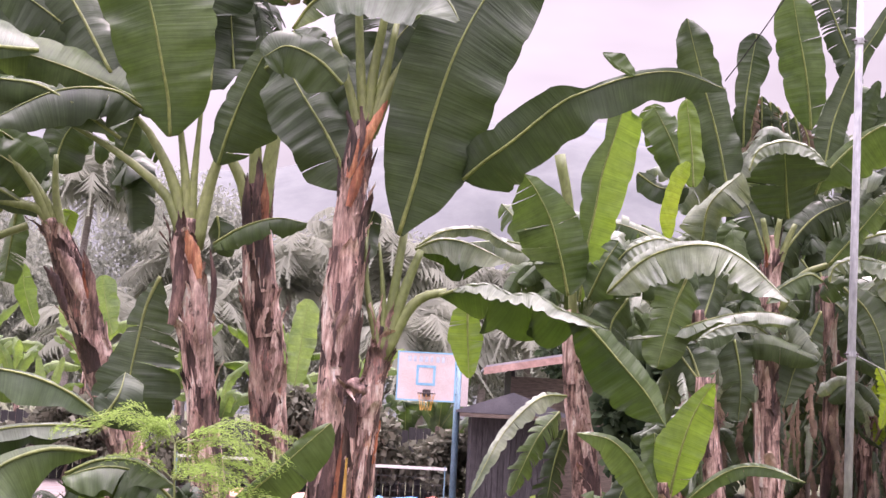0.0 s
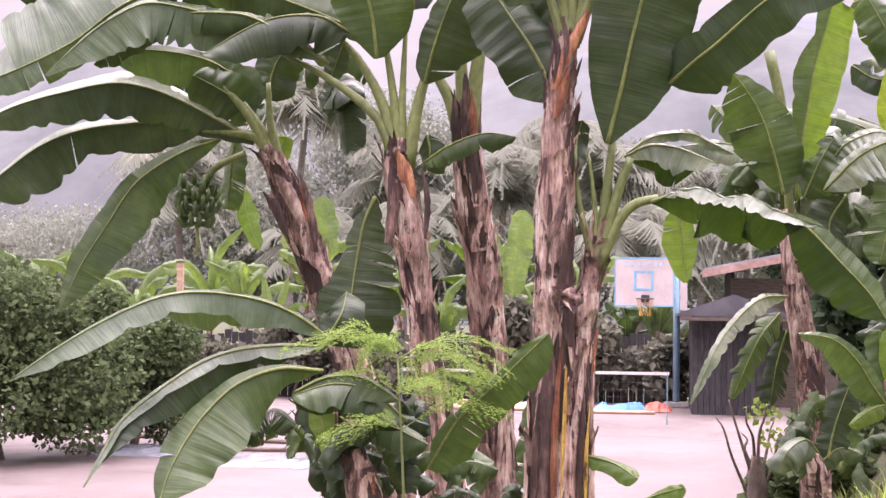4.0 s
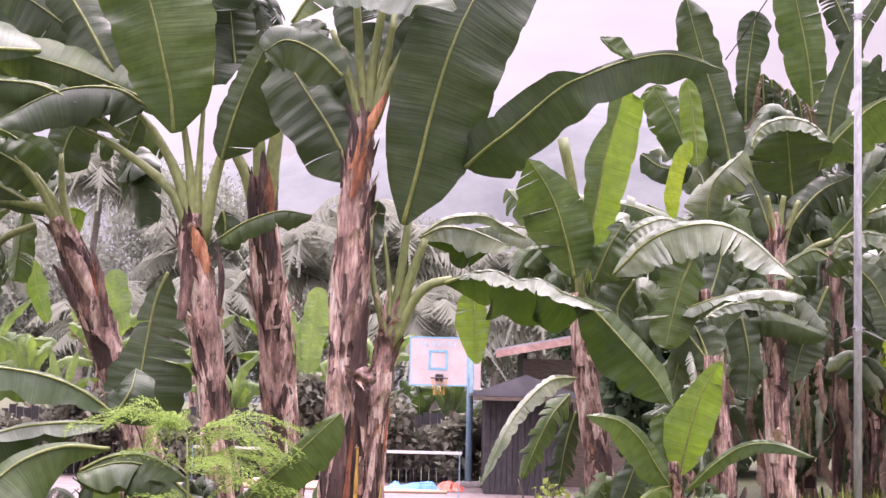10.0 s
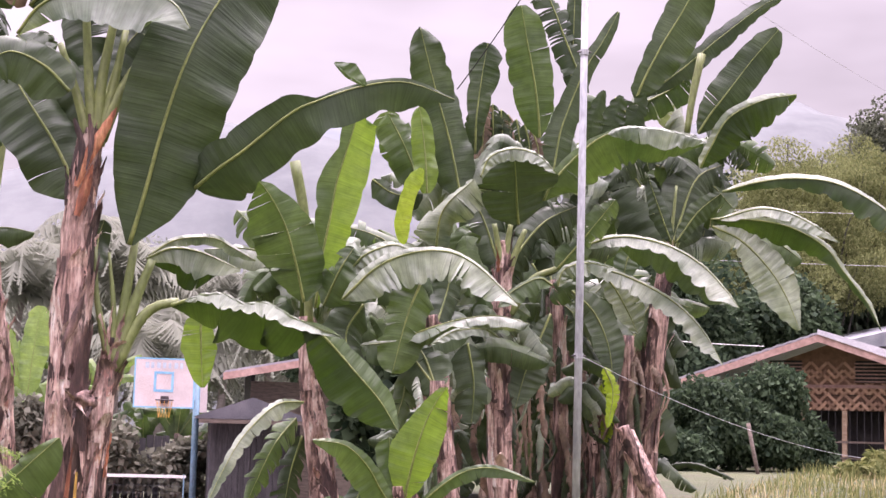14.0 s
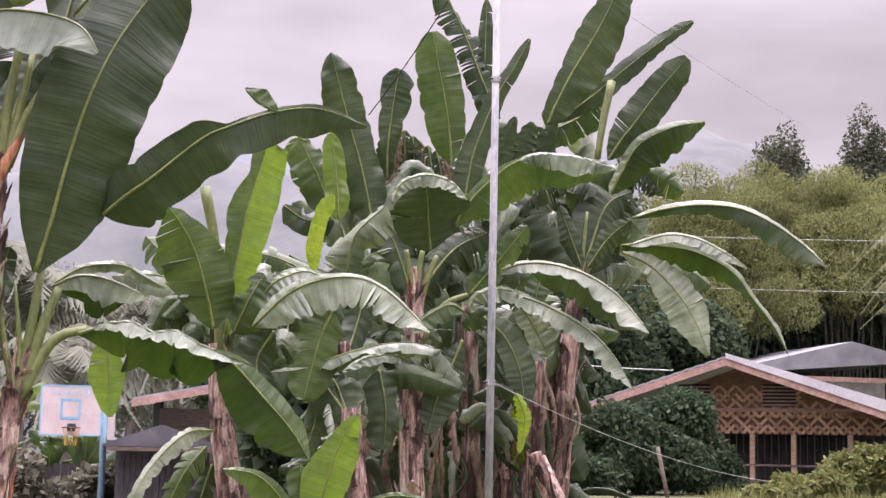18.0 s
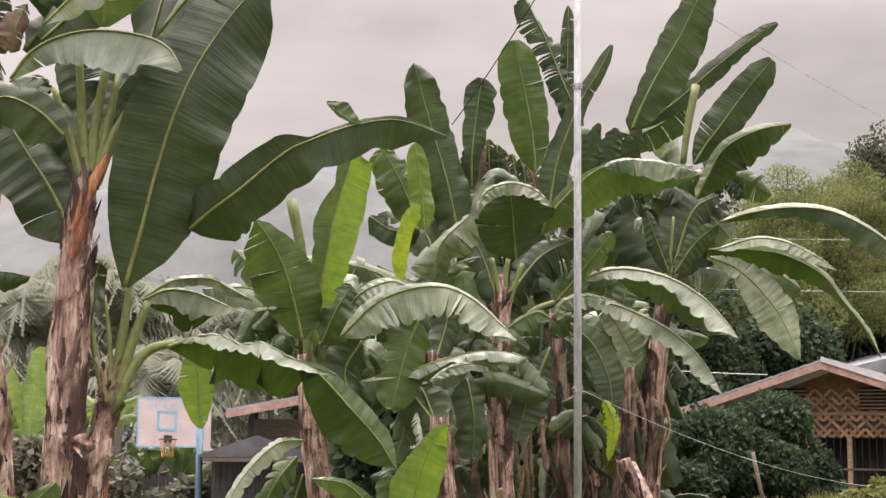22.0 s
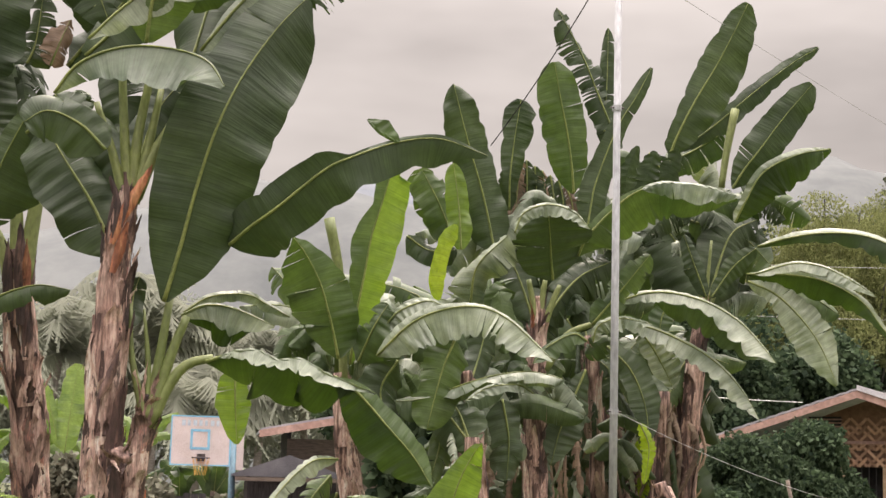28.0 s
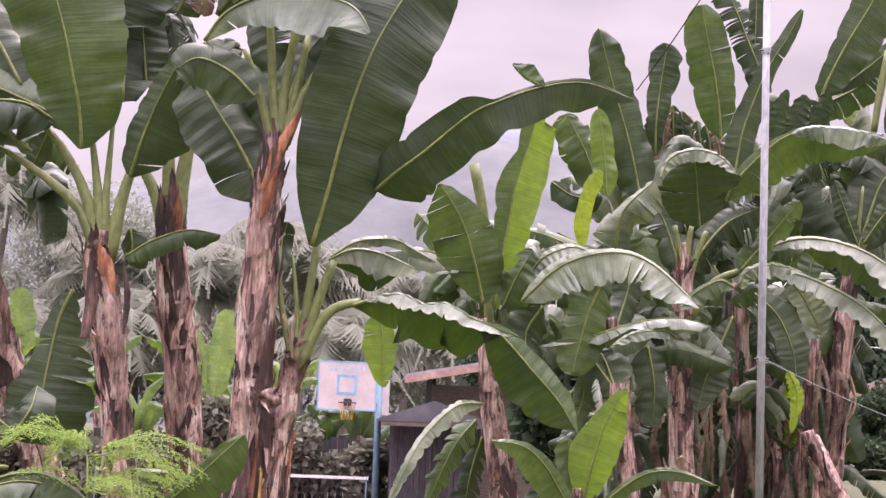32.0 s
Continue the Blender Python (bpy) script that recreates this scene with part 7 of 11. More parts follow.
banana_leaf(plant_g, [(1.68, 13.13, 3.05), (1.51, 13.08, 3.16), (1.35, 13.03, 2.86)], 0.35, 27, 27.9233, 0.28, "sheen", rib=0, turn=-23)
banana_leaf(plant_g, [(1.44, 13.15, 3.61), (1.76, 13.10, 3.73), (2.09, 13.05, 3.49)], 0.32, 27, 28.3217, 0.22, "mid", rib=0, turn=22)
banana_leaf(plant_g, [(1.93, 13.56, 3.58), (2.08, 13.51, 3.70), (2.25, 13.46, 3.43)], 0.28, 29, 27.2732, 0.24, "shadow", rib=0, turn=-11)
banana_leaf(plant_g, [(1.51, 13.25, 3.15), (1.20, 13.20, 3.24), (0.90, 13.15, 2.97)], 0.33, 18, 40.0918, 0.23, "sheen", rib=0, turn=-26)
banana_leaf(plant_g, [(2.41, 13.10, 3.13), (2.55, 13.05, 3.23), (2.71, 13.00, 3.01)], 0.24, 51, 21.7592, 0.21, "shadow", rib=0, turn=25)
banana_leaf(plant_g, [(2.31, 13.09, 3.65), (2.32, 13.04, 3.84), (2.37, 12.99, 3.31)], 0.25, 21, 21.3556, 0.32, "mid", rib=0, turn=-4)
banana_leaf(plant_g, [(1.46, 13.20, 3.01), (1.82, 13.15, 3.13), (2.19, 13.10, 2.93)], 0.28, 61, 27.4463, 0.13, "mid", rib=0, turn=-20)
banana_leaf(plant_g, [(1.46, 13.47, 3.66), (1.41, 13.42, 3.78), (1.39, 13.37, 3.45)], 0.41, 48, 30.6087, 0.35, "sheen", rib=0, turn=-2)
banana_leaf(plant_g, [(2.33, 12.99, 2.94), (2.21, 12.94, 3.11), (2.13, 12.89, 2.62)], 0.29, 18, 29.7523, 0.16, "sheen", rib=0, turn=-17)
banana_leaf(plant_g, [(1.55, 13.12, 3.34), (1.20, 13.07, 3.39), (0.87, 13.02, 3.25)], 0.44, 15, 41.2522, 0.44, "mid", rib=0, turn=-37)
banana_leaf(plant_g, [(1.88, 13.11, 2.63), (1.89, 13.06, 2.79), (1.92, 13.01, 2.38)], 0.32, 52, 31.5791, 0.41, "mid", rib=0, turn=-6)
banana_leaf(plant_g, [(2.25, 13.29, 2.83), (2.67, 13.24, 2.92), (3.10, 13.19, 2.80)], 0.24, 12, 23.3231, 0.13, "shadow", rib=0, turn=9)
banana_leaf(plant_g, [(2.49, 13.46, 3.13), (2.44, 13.41, 3.25), (2.40, 13.36, 2.93)], 0.24, 39, 39.4223, 0.37, "mid", rib=0, turn=29)
plant_y = thing("banana_plant", (1.52, 10.80, 0.97), "young banana plant with fresh light green leaves", "banana plant", "banana plants beside the court")
pseudostem(plant_y, [(1.53, 10.80, 0.91), (1.53, 10.80, 1.34), (1.52, 10.80, 1.61), (1.50, 10.80, 1.81)], (0.054, 0.050, 0.046, 0.035), sheaths=8, dark=0.10)
blade(plant_y, [(1.54, 10.80, 1.71), (1.57, 10.76, 1.88), (1.60, 10.72, 2.04), (1.66, 10.68, 2.25), (1.74, 10.64, 2.42), (1.79, 10.60, 2.49)], (0.055, 0.150, 0.166, 0.095, 0.047, 0.012), (0.063, 0.134, 0.158, 0.158, 0.071, 0.016), "young", lean=(34, 6), rag=0.05)
banana_leaf(plant_y, [(1.51, 10.85, 1.73), (1.46, 10.90, 1.96), (1.44, 10.90, 2.14)], 0.20, 16, 16, 0.00, "mid", turn=14)
banana_leaf(plant_y, [(1.50, 10.80, 1.65), (1.37, 10.70, 1.62), (1.23, 10.70, 1.51)], 0.14, 42, 24, 0.05, "young", turn=3)
blade(plant_y, [(1.51, 10.80, 1.60), (1.38, 10.72, 1.77), (1.26, 10.65, 1.95), (1.10, 10.57, 2.08), (0.88, 10.50, 2.11)], (0.039, 0.142, 0.165, 0.118, 0.031), (0.024, 0.071, 0.055, 0.031, 0.016), "mid", lean=(6, 40), rag=0.12)
blade(plant_y, [(1.58, 10.80, 1.61), (1.76, 10.72, 1.80), (1.95, 10.65, 1.93), (2.14, 10.57, 1.95), (2.39, 10.50, 1.87)], (0.016, 0.024, 0.024, 0.024, 0.008), (0.031, 0.071, 0.079, 0.063, 0.016), "mid", lean=(40, 10), rag=0.2)
banana_leaf(plant_y, [(2.21, 10.60, 1.95), (2.18, 10.58, 2.00), (2.15, 10.55, 2.05)], 0.09, 10, 20, 0.00, "dry", turn=0, rib=0)
plant_z = thing("banana_plant", (1.07, 11.20, 0.60), "stubby banana sucker with drooping grey leaf", "banana plant", "banana plants beside the court")
pseudostem(plant_z, [(1.09, 11.20, 0.54), (1.09, 11.20, 0.88), (1.08, 11.20, 1.08), (1.04, 11.20, 1.28)], (0.087, 0.080, 0.072, 0.048), sheaths=8, dark=0.35)
banana_leaf(plant_z, [(1.08, 11.20, 1.28), (0.98, 11.10, 1.38), (0.85, 11.00, 1.30), (0.80, 11.00, 1.15)], 0.26, 52, 34, 0.05, "sheen", turn=32)
banana_leaf(plant_z, [(1.14, 11.20, 1.24), (1.19, 11.20, 1.48), (1.30, 11.20, 1.80)], 0.24, 17, 18, 0.10, "dark", turn=-9)
banana_leaf(plant_z, [(1.08, 11.20, 1.20), (1.22, 11.20, 1.32), (1.38, 11.20, 1.28)], 0.16, 44, 26, 0.05, "mid", turn=-5)
banana_leaf(plant_z, [(1.73, 11.30, 1.54), (1.89, 11.30, 1.30), (2.02, 11.30, 1.01)], 0.28, 15, 22, 0.10, "dark", turn=-36)
banana_leaf(plant_z, [(1.24, 11.40, 1.14), (1.30, 11.50, 1.38), (1.35, 11.50, 1.58)], 0.32, 8, 18, 0.20, "shadow", turn=34)
banana_leaf(plant_z, [(1.21, 11.67, 1.19), (1.09, 11.62, 1.28), (0.96, 11.57, 1.09)], 0.24, 35, 32.6271, 0.19, "shadow", rib=0, turn=28)
banana_leaf(plant_z, [(1.11, 12.14, 1.32), (0.99, 12.09, 1.39), (0.86, 12.04, 1.27)], 0.28, 30, 30.9214, 0.50, "dark", rib=0, turn=-36)
banana_leaf(plant_z, [(1.82, 11.93, 1.30), (1.58, 11.88, 1.38), (1.33, 11.83, 1.24)], 0.14, 61, 29.2112, 0.16, "mid", rib=0, turn=-13)
banana_leaf(plant_z, [(1.87, 11.94, 1.44), (2.03, 11.89, 1.51), (2.18, 11.84, 1.37)], 0.18, 17, 36.6277, 0.29, "shadow", rib=0, turn=12)
banana_leaf(plant_z, [(1.90, 12.14, 1.45), (1.97, 12.09, 1.57), (2.02, 12.04, 1.29)], 0.25, 39, 34.5191, 0.39, "mid", rib=0, turn=27)
banana_leaf(plant_z, [(1.23, 12.24, 1.25), (1.30, 12.19, 1.35), (1.37, 12.14, 1.14)], 0.20, 23, 31.283, 0.25, "mid", rib=0, turn=-27)
banana_leaf(plant_z, [(2.05, 12.07, 1.29), (2.19, 12.02, 1.34), (2.31, 11.97, 1.28)], 0.14, 4, 34.9845, 0.31, "shadow", rib=0, turn=31)
banana_leaf(plant_z, [(1.64, 12.04, 1.34), (1.78, 11.99, 1.39), (1.91, 11.94, 1.33)], 0.17, 45, 28.6653, 0.34, "mid", rib=0, turn=-1)
banana_leaf(plant_z, [(1.40, 12.12, 1.45), (1.62, 12.07, 1.52), (1.82, 12.02, 1.37)], 0.15, 1, 32.9916, 0.36, "shadow", rib=0, turn=-11)
banana_leaf(plant_z, [(1.27, 11.51, 1.09), (1.37, 11.46, 1.20), (1.47, 11.41, 0.95)], 0.20, 20, 26.1802, 0.45, "shadow", rib=0, turn=31)
banana_leaf(plant_z, [(1.24, 11.89, 1.48), (1.32, 11.84, 1.60), (1.38, 11.79, 1.32)], 0.14, 12, 27.2469, 0.27, "shadow", rib=0, turn=22)
banana_leaf(plant_z, [(1.29, 12.29, 1.46), (1.16, 12.24, 1.58), (1.01, 12.19, 1.30)], 0.23, 0, 23.4897, 0.36, "mid", rib=0, turn=-6)
banana_leaf(plant_z, [(1.93, 11.79, 1.27), (2.15, 11.74, 1.33), (2.37, 11.69, 1.21)], 0.24, 35, 30.6521, 0.33, "dark", rib=0, turn=7)
banana_leaf(plant_z, [(1.92, 12.11, 1.33), (1.75, 12.06, 1.40), (1.58, 12.01, 1.32)], 0.18, 7, 37.8922, 0.21, "dark", rib=0, turn=-5)
blade(plant_z, [(1.43, 12.00, 1.86), (1.32, 11.95, 1.60), (1.23, 11.90, 1.25)], (0.035, 0.079, 0.044), (0.044, 0.097, 0.044), "dark", lean=(14, 20), rag=0.12)
blade(plant_z, [(1.69, 11.60, 1.40), (1.84, 11.55, 1.26), (2.00, 11.50, 1.09)], (0.034, 0.102, 0.043), (0.034, 0.085, 0.034), "dark", lean=(14, 20), rag=0.12)
plant_h = thing("banana_plant", (2.81, 13.50, 1.17), "tall banana plant with broad leaves around a pole", "banana plant", "banana plants beside the court")
pseudostem(plant_h, [(2.81, 13.50, 1.11), (2.81, 13.50, 1.27), (2.76, 13.50, 1.95), (2.73, 13.50, 2.53), (2.73, 13.50, 3.12), (2.75, 13.50, 3.67), (2.75, 13.50, 3.87)], (0.120, 0.111, 0.106, 0.102, 0.092, 0.070, 0.030), sheaths=36, dark=0.50)
petiole(plant_h, [(2.74, 13.47, 3.51), (2.69, 13.47, 3.81), (2.65, 13.47, 4.01)], 0.034, 0.022)
petiole(plant_h, [(2.76, 13.47, 3.52), (2.77, 13.47, 3.81), (2.80, 13.47, 4.02)], 0.034, 0.022)
petiole(plant_h, [(2.77, 13.47, 3.52), (2.86, 13.47, 3.80), (2.93, 13.47, 3.97)], 0.034, 0.022)
petiole(plant_h, [(2.81, 13.47, 3.22), (3.00, 13.47, 3.53), (3.22, 13.47, 3.64)], 0.039, 0.024)
blade(plant_h, [(2.83, 13.30, 3.99), (2.79, 13.20, 4.16), (2.76, 13.10, 4.31), (2.72, 13.00, 4.50)], (0.194, 0.291, 0.321, 0.165), (0.204, 0.359, 0.388, 0.185), "dark", lean=(16, 16), rag=0.14)
blade(plant_h, [(2.41, 12.90, 4.32), (2.49, 12.90, 4.50), (2.70, 12.90, 4.58), (2.91, 12.90, 4.53), (3.06, 12.90, 4.39)], (0.019, 0.024, 0.029, 0.024, 0.014), (0.029, 0.086, 0.114, 0.095, 0.038), "sheen", lean=(60, -20), rag=0.3, lobe=0.12, pleat=2.4)
blade(plant_h, [(3.07, 13.60, 4.82), (3.04, 13.55, 5.04), (2.98, 13.50, 5.36), (2.90, 13.45, 5.67), (2.83, 13.40, 5.97)], (0.060, 0.179, 0.219, 0.209, 0.146), (0.050, 0.160, 0.189, 0.209, 0.146), "mid", lean=(14, 24), rag=0.08)
blade(plant_h, [(3.20, 13.60, 4.51), (3.23, 13.60, 4.72), (3.28, 13.60, 4.96), (3.47, 13.60, 5.46), (3.64, 13.60, 5.75), (3.78, 13.60, 6.03)], (0.030, 0.131, 0.121, 0.080, 0.065, 0.045), (0.040, 0.141, 0.141, 0.090, 0.075, 0.052), "dark", lean=(20, 20), rag=0.06)
banana_leaf(plant_h, [(3.57, 13.90, 5.32), (3.37, 13.90, 5.79), (3.19, 13.90, 6.21), (2.95, 13.90, 6.63)], 0.32, 9, 18, 0.70, "dark", turn=17)
banana_leaf(plant_h, [(3.44, 14.00, 5.39), (3.46, 14.00, 5.88), (3.47, 14.00, 6.50)], 0.18, 10, 14, 0.10, "dark", turn=-17)
blade(plant_h, [(2.57, 14.05, 4.72), (2.56, 14.00, 5.00), (2.58, 14.00, 5.24), (2.61, 14.00, 5.49), (2.65, 14.00, 5.76)], (0.060, 0.080, 0.113, 0.134, 0.134), (0.060, 0.090, 0.134, 0.176, 0.165), "dark", lean=(16, 16), rag=0.22, tear=0.01, lobe=0.3)
banana_leaf(plant_h, [(2.11, 13.30, 3.76), (2.15, 13.20, 4.07), (2.39, 13.10, 4.33)], 0.42, 41, 26, 0.20, "sheen", turn=1)
banana_leaf(plant_h, [(1.61, 13.90, 4.41), (1.82, 13.90, 4.29), (2.06, 13.80, 4.29)], 0.24, 3, 20, 0.10, "dark", turn=28)
banana_leaf(plant_h, [(2.78, 13.90, 3.71), (2.62, 14.00, 4.18), (2.42, 14.10, 4.44)], 0.46, 15, 20, 0.20, "dark", turn=12)
banana_leaf(plant_h, [(3.21, 13.40, 3.63), (3.45, 13.30, 3.94), (3.67, 13.20, 4.24)], 0.29, 16, 26, 0.30, "shadow", turn=16)
banana_leaf(plant_h, [(2.86, 13.80, 3.70), (3.18, 13.90, 4.09), (3.52, 14.00, 4.28)], 0.53, 17, 20, 0.20, "dark", turn=25)
banana_leaf(plant_h, [(2.67, 14.20, 5.27), (2.67, 14.20, 4.95), (2.64, 14.20, 4.63)], 0.18, 18, 20, 0.50, "dry", turn=-17)
banana_leaf(plant_h, [(2.75, 14.20, 5.23), (2.76, 14.20, 4.92), (2.73, 14.20, 4.59)], 0.19, 9, 20, 0.50, "dark", turn=-34)
banana_leaf(plant_h, [(2.83, 14.20, 5.18), (2.85, 14.20, 4.90), (2.83, 14.20, 4.55)], 0.19, 1, 20, 0.50, "dark", turn=-31)
banana_leaf(plant_h, [(2.90, 14.20, 5.14), (2.93, 14.20, 4.87), (2.92, 14.20, 4.52)], 0.17, 13, 20, 0.50, "dry", turn=11)
banana_leaf(plant_h, [(2.98, 14.20, 5.10), (3.02, 14.20, 4.84), (3.01, 14.20, 4.48)], 0.17, 2, 20, 0.50, "dark", turn=-2)
banana_leaf(plant_h, [(3.06, 14.20, 5.06), (3.11, 14.20, 4.82), (3.10, 14.20, 4.44)], 0.17, 7, 20, 0.50, "dark", turn=3)
banana_leaf(plant_h, [(3.13, 14.20, 5.01), (3.20, 14.20, 4.79), (3.20, 14.20, 4.41)], 0.17, 6, 20, 0.50, "dry", turn=-9)
blade(plant_h, [(3.05, 13.30, 4.21), (3.12, 13.23, 4.38), (3.31, 13.17, 4.60), (3.50, 13.10, 4.76), (3.72, 13.03, 4.83), (4.05, 12.97, 4.79), (4.36, 12.90, 4.72)], (0.048, 0.068, 0.058, 0.029, 0.024, 0.019, 0.010), (0.058, 0.252, 0.310, 0.329, 0.281, 0.213, 0.048), "mid", lean=(24, 18), rag=0.16, tear=0.02)
# pale strip along the blade's top, its sky sheen painted on
blade(plant_h, [(3.51, 12.90, 4.75), (3.67, 12.87, 4.81), (4.01, 12.85, 4.80), (4.33, 12.82, 4.73)], (0.024, 0.028, 0.028, 0.014), (0.024, 0.123, 0.171, 0.066), "sheen", lean=(60, 0), rag=0.25, rib=False, pleat=2.4)
blade(plant_h, [(2.93, 14.30, 4.66), (2.80, 14.25, 4.91), (2.62, 14.20, 5.18)], (0.074, 0.126, 0.053), (0.074, 0.137, 0.063), "dark", lean=(16, 20), rag=0.3, tear=0.08, lobe=0.1, rib=False)
blade(plant_h, [(2.73, 14.30, 4.62), (2.62, 14.25, 4.90), (2.56, 14.20, 5.15)], (0.074, 0.126, 0.053), (0.063, 0.126, 0.053), "dark", lean=(16, 20), rag=0.3, tear=0.08, lobe=0.1, rib=False)
blade(plant_h, [(3.12, 14.30, 4.51), (2.96, 14.25, 4.76), (2.84, 14.20, 5.04)], (0.084, 0.137, 0.063), (0.074, 0.137, 0.063), "dark", lean=(16, 20), rag=0.3, tear=0.08, lobe=0.1, rib=False)
blade(plant_h, [(3.97, 14.30, 4.73), (3.90, 14.25, 5.04), (3.99, 14.20, 5.39)], (0.084, 0.137, 0.063), (0.084, 0.147, 0.074), "dark", lean=(16, 20), rag=0.3, tear=0.08, lobe=0.1, rib=False)
blade(plant_h, [(4.19, 14.30, 4.79), (4.12, 14.25, 5.11), (4.21, 14.20, 5.43)], (0.074, 0.126, 0.053), (0.084, 0.147, 0.063), "dark", lean=(16, 20), rag=0.3, tear=0.08, lobe=0.1, rib=False)
blade(plant_h, [(3.80, 14.30, 4.77), (3.72, 14.25, 5.09), (3.82, 14.20, 5.43)], (0.063, 0.095, 0.042), (0.074, 0.116, 0.053), "dark", lean=(16, 20), rag=0.3, tear=0.08, lobe=0.1, rib=False)
blade(plant_h, [(2.43, 14.30, 4.44), (2.34, 14.25, 4.82), (2.20, 14.20, 5.18)], (0.095, 0.147, 0.074), (0.095, 0.168, 0.105), "dark", lean=(16, 20), rag=0.3, tear=0.08, lobe=0.1, rib=False)
blade(plant_h, [(2.05, 14.00, 4.34), (1.84, 13.95, 4.71), (1.70, 13.90, 5.03)], (0.072, 0.155, 0.124), (0.062, 0.155, 0.134), "mid", lean=(16, 20), rag=0.14, tear=0.04)
banana_leaf(plant_h, [(2.40, 13.80, 4.29), (2.29, 13.80, 4.77), (2.12, 13.75, 5.29), (1.97, 13.70, 5.79)], 0.39, 4, 10, 0.04, "dark", turn=0)
banana_leaf(plant_h, [(2.05, 13.50, 4.25), (2.02, 13.50, 4.62), (1.96, 13.50, 5.02)], 0.21, 4, 12, 0.00, "young", turn=0)
banana_leaf(plant_h, [(1.99, 13.42, 4.46), (1.89, 13.40, 4.26), (1.83, 13.40, 4.01), (1.84, 13.40, 3.78)], 0.14, 2, 8, 0.00, "yellow", turn=0, rib=0, wavy=0.4)
banana_leaf(plant_h, [(2.04, 13.80, 4.34), (1.88, 13.80, 4.71), (1.72, 13.80, 5.00)], 0.34, 3, 12, 0.08, "mid", turn=0)
banana_leaf(plant_h, [(2.90, 14.31, 3.93), (3.21, 14.26, 4.05), (3.53, 14.21, 3.82)], 0.27, 28, 35.7471, 0.42, "sheen", rib=0, turn=-3)
banana_leaf(plant_h, [(2.45, 14.45, 4.30), (2.82, 14.40, 4.46), (3.21, 14.35, 4.14)], 0.38, 26, 31.3249, 0.40, "dark", rib=0, turn=-29)
banana_leaf(plant_h, [(3.07, 13.93, 3.81), (3.18, 13.88, 3.94), (3.30, 13.83, 3.64)], 0.35, 49, 28.1573, 0.34, "dark", rib=0, turn=-16)
banana_leaf(plant_h, [(2.49, 13.97, 4.34), (2.41, 13.92, 4.46), (2.35, 13.87, 4.14)], 0.34, 38, 43.2921, 0.13, "sheen", rib=0, turn=35)
banana_leaf(plant_h, [(2.66, 14.35, 3.63), (2.40, 14.30, 3.67), (2.15, 14.25, 3.58)], 0.32, 46, 29.6628, 0.48, "dark", rib=0, turn=-13)
banana_leaf(plant_h, [(3.37, 14.28, 4.79), (3.48, 14.23, 5.01), (3.61, 14.18, 4.42)], 0.32, 28, 24.9623, 0.37, "sheen", rib=0, turn=18)
banana_leaf(plant_h, [(2.80, 14.64, 4.34), (3.14, 14.59, 4.42), (3.49, 14.54, 4.34)], 0.30, 3, 21.4973, 0.42, "dark", rib=0, turn=23)
banana_leaf(plant_h, [(2.58, 14.49, 3.93), (2.29, 14.44, 4.00), (2.01, 14.39, 3.81)], 0.36, 27, 29.8713, 0.50, "sheen", rib=0, turn=36)
banana_leaf(plant_h, [(2.40, 14.70, 3.48), (2.79, 14.65, 3.58), (3.19, 14.60, 3.47)], 0.29, 28, 41.3594, 0.36, "dark", rib=0, turn=21)
banana_leaf(plant_h, [(2.51, 14.52, 3.29), (2.56, 14.47, 3.45), (2.64, 14.42, 3.05)], 0.43, 24, 21.857, 0.18, "mid", rib=0, turn=27)
banana_leaf(plant_h, [(3.04, 14.00, 4.70), (2.75, 13.95, 4.83), (2.49, 13.90, 4.42)], 0.43, 8, 29.6524, 0.35, "sheen", rib=0, turn=-31)
banana_leaf(plant_h, [(2.64, 14.03, 4.37), (2.30, 13.98, 4.49), (1.99, 13.93, 4.10)], 0.38, 36, 32.0629, 0.13, "sheen", rib=0, turn=19)
banana_leaf(plant_h, [(2.38, 14.49, 4.60), (2.06, 14.44, 4.63), (1.75, 14.39, 4.52)], 0.30, 45, 34.9117, 0.22, "sheen", rib=0, turn=-21)
banana_leaf(plant_h, [(2.56, 14.35, 3.68), (2.82, 14.30, 3.78), (3.09, 14.25, 3.60)], 0.30, 45, 25.0995, 0.11, "dark", rib=0, turn=21)
banana_leaf(plant_h, [(2.63, 14.20, 4.07), (2.89, 14.15, 4.17), (3.15, 14.10, 4.01)], 0.26, 20, 31.2586, 0.23, "dark", rib=0, turn=-20)
banana_leaf(plant_h, [(3.33, 14.64, 4.05), (3.71, 14.59, 4.17), (4.09, 14.54, 3.98)], 0.46, 36, 44.0693, 0.11, "sheen", rib=0, turn=-29)
banana_leaf(plant_h, [(3.21, 14.70, 4.11), (3.16, 14.65, 4.27), (3.12, 14.60, 3.83)], 0.33, 24, 21.1116, 0.47, "sheen", rib=0, turn=7)
banana_leaf(plant_h, [(3.17, 13.97, 4.54), (3.47, 13.92, 4.63), (3.79, 13.87, 4.50)], 0.45, 47, 30.4288, 0.42, "sheen", rib=0, turn=34)
banana_leaf(plant_h, [(3.44, 14.37, 3.95), (3.18, 14.32, 4.07), (2.94, 14.27, 3.72)], 0.25, 30, 44.8331, 0.45, "mid", rib=0, turn=-7)
banana_leaf(plant_h, [(3.23, 14.25, 4.20), (3.18, 14.20, 4.38), (3.14, 14.15, 3.87)], 0.35, 21, 27.7559, 0.14, "dark", rib=0, turn=24)
banana_leaf(plant_h, [(2.39, 14.43, 3.33), (2.71, 14.38, 3.49), (3.06, 14.33, 3.12)], 0.33, 6, 27.5258, 0.37, "sheen", rib=0, turn=-37)
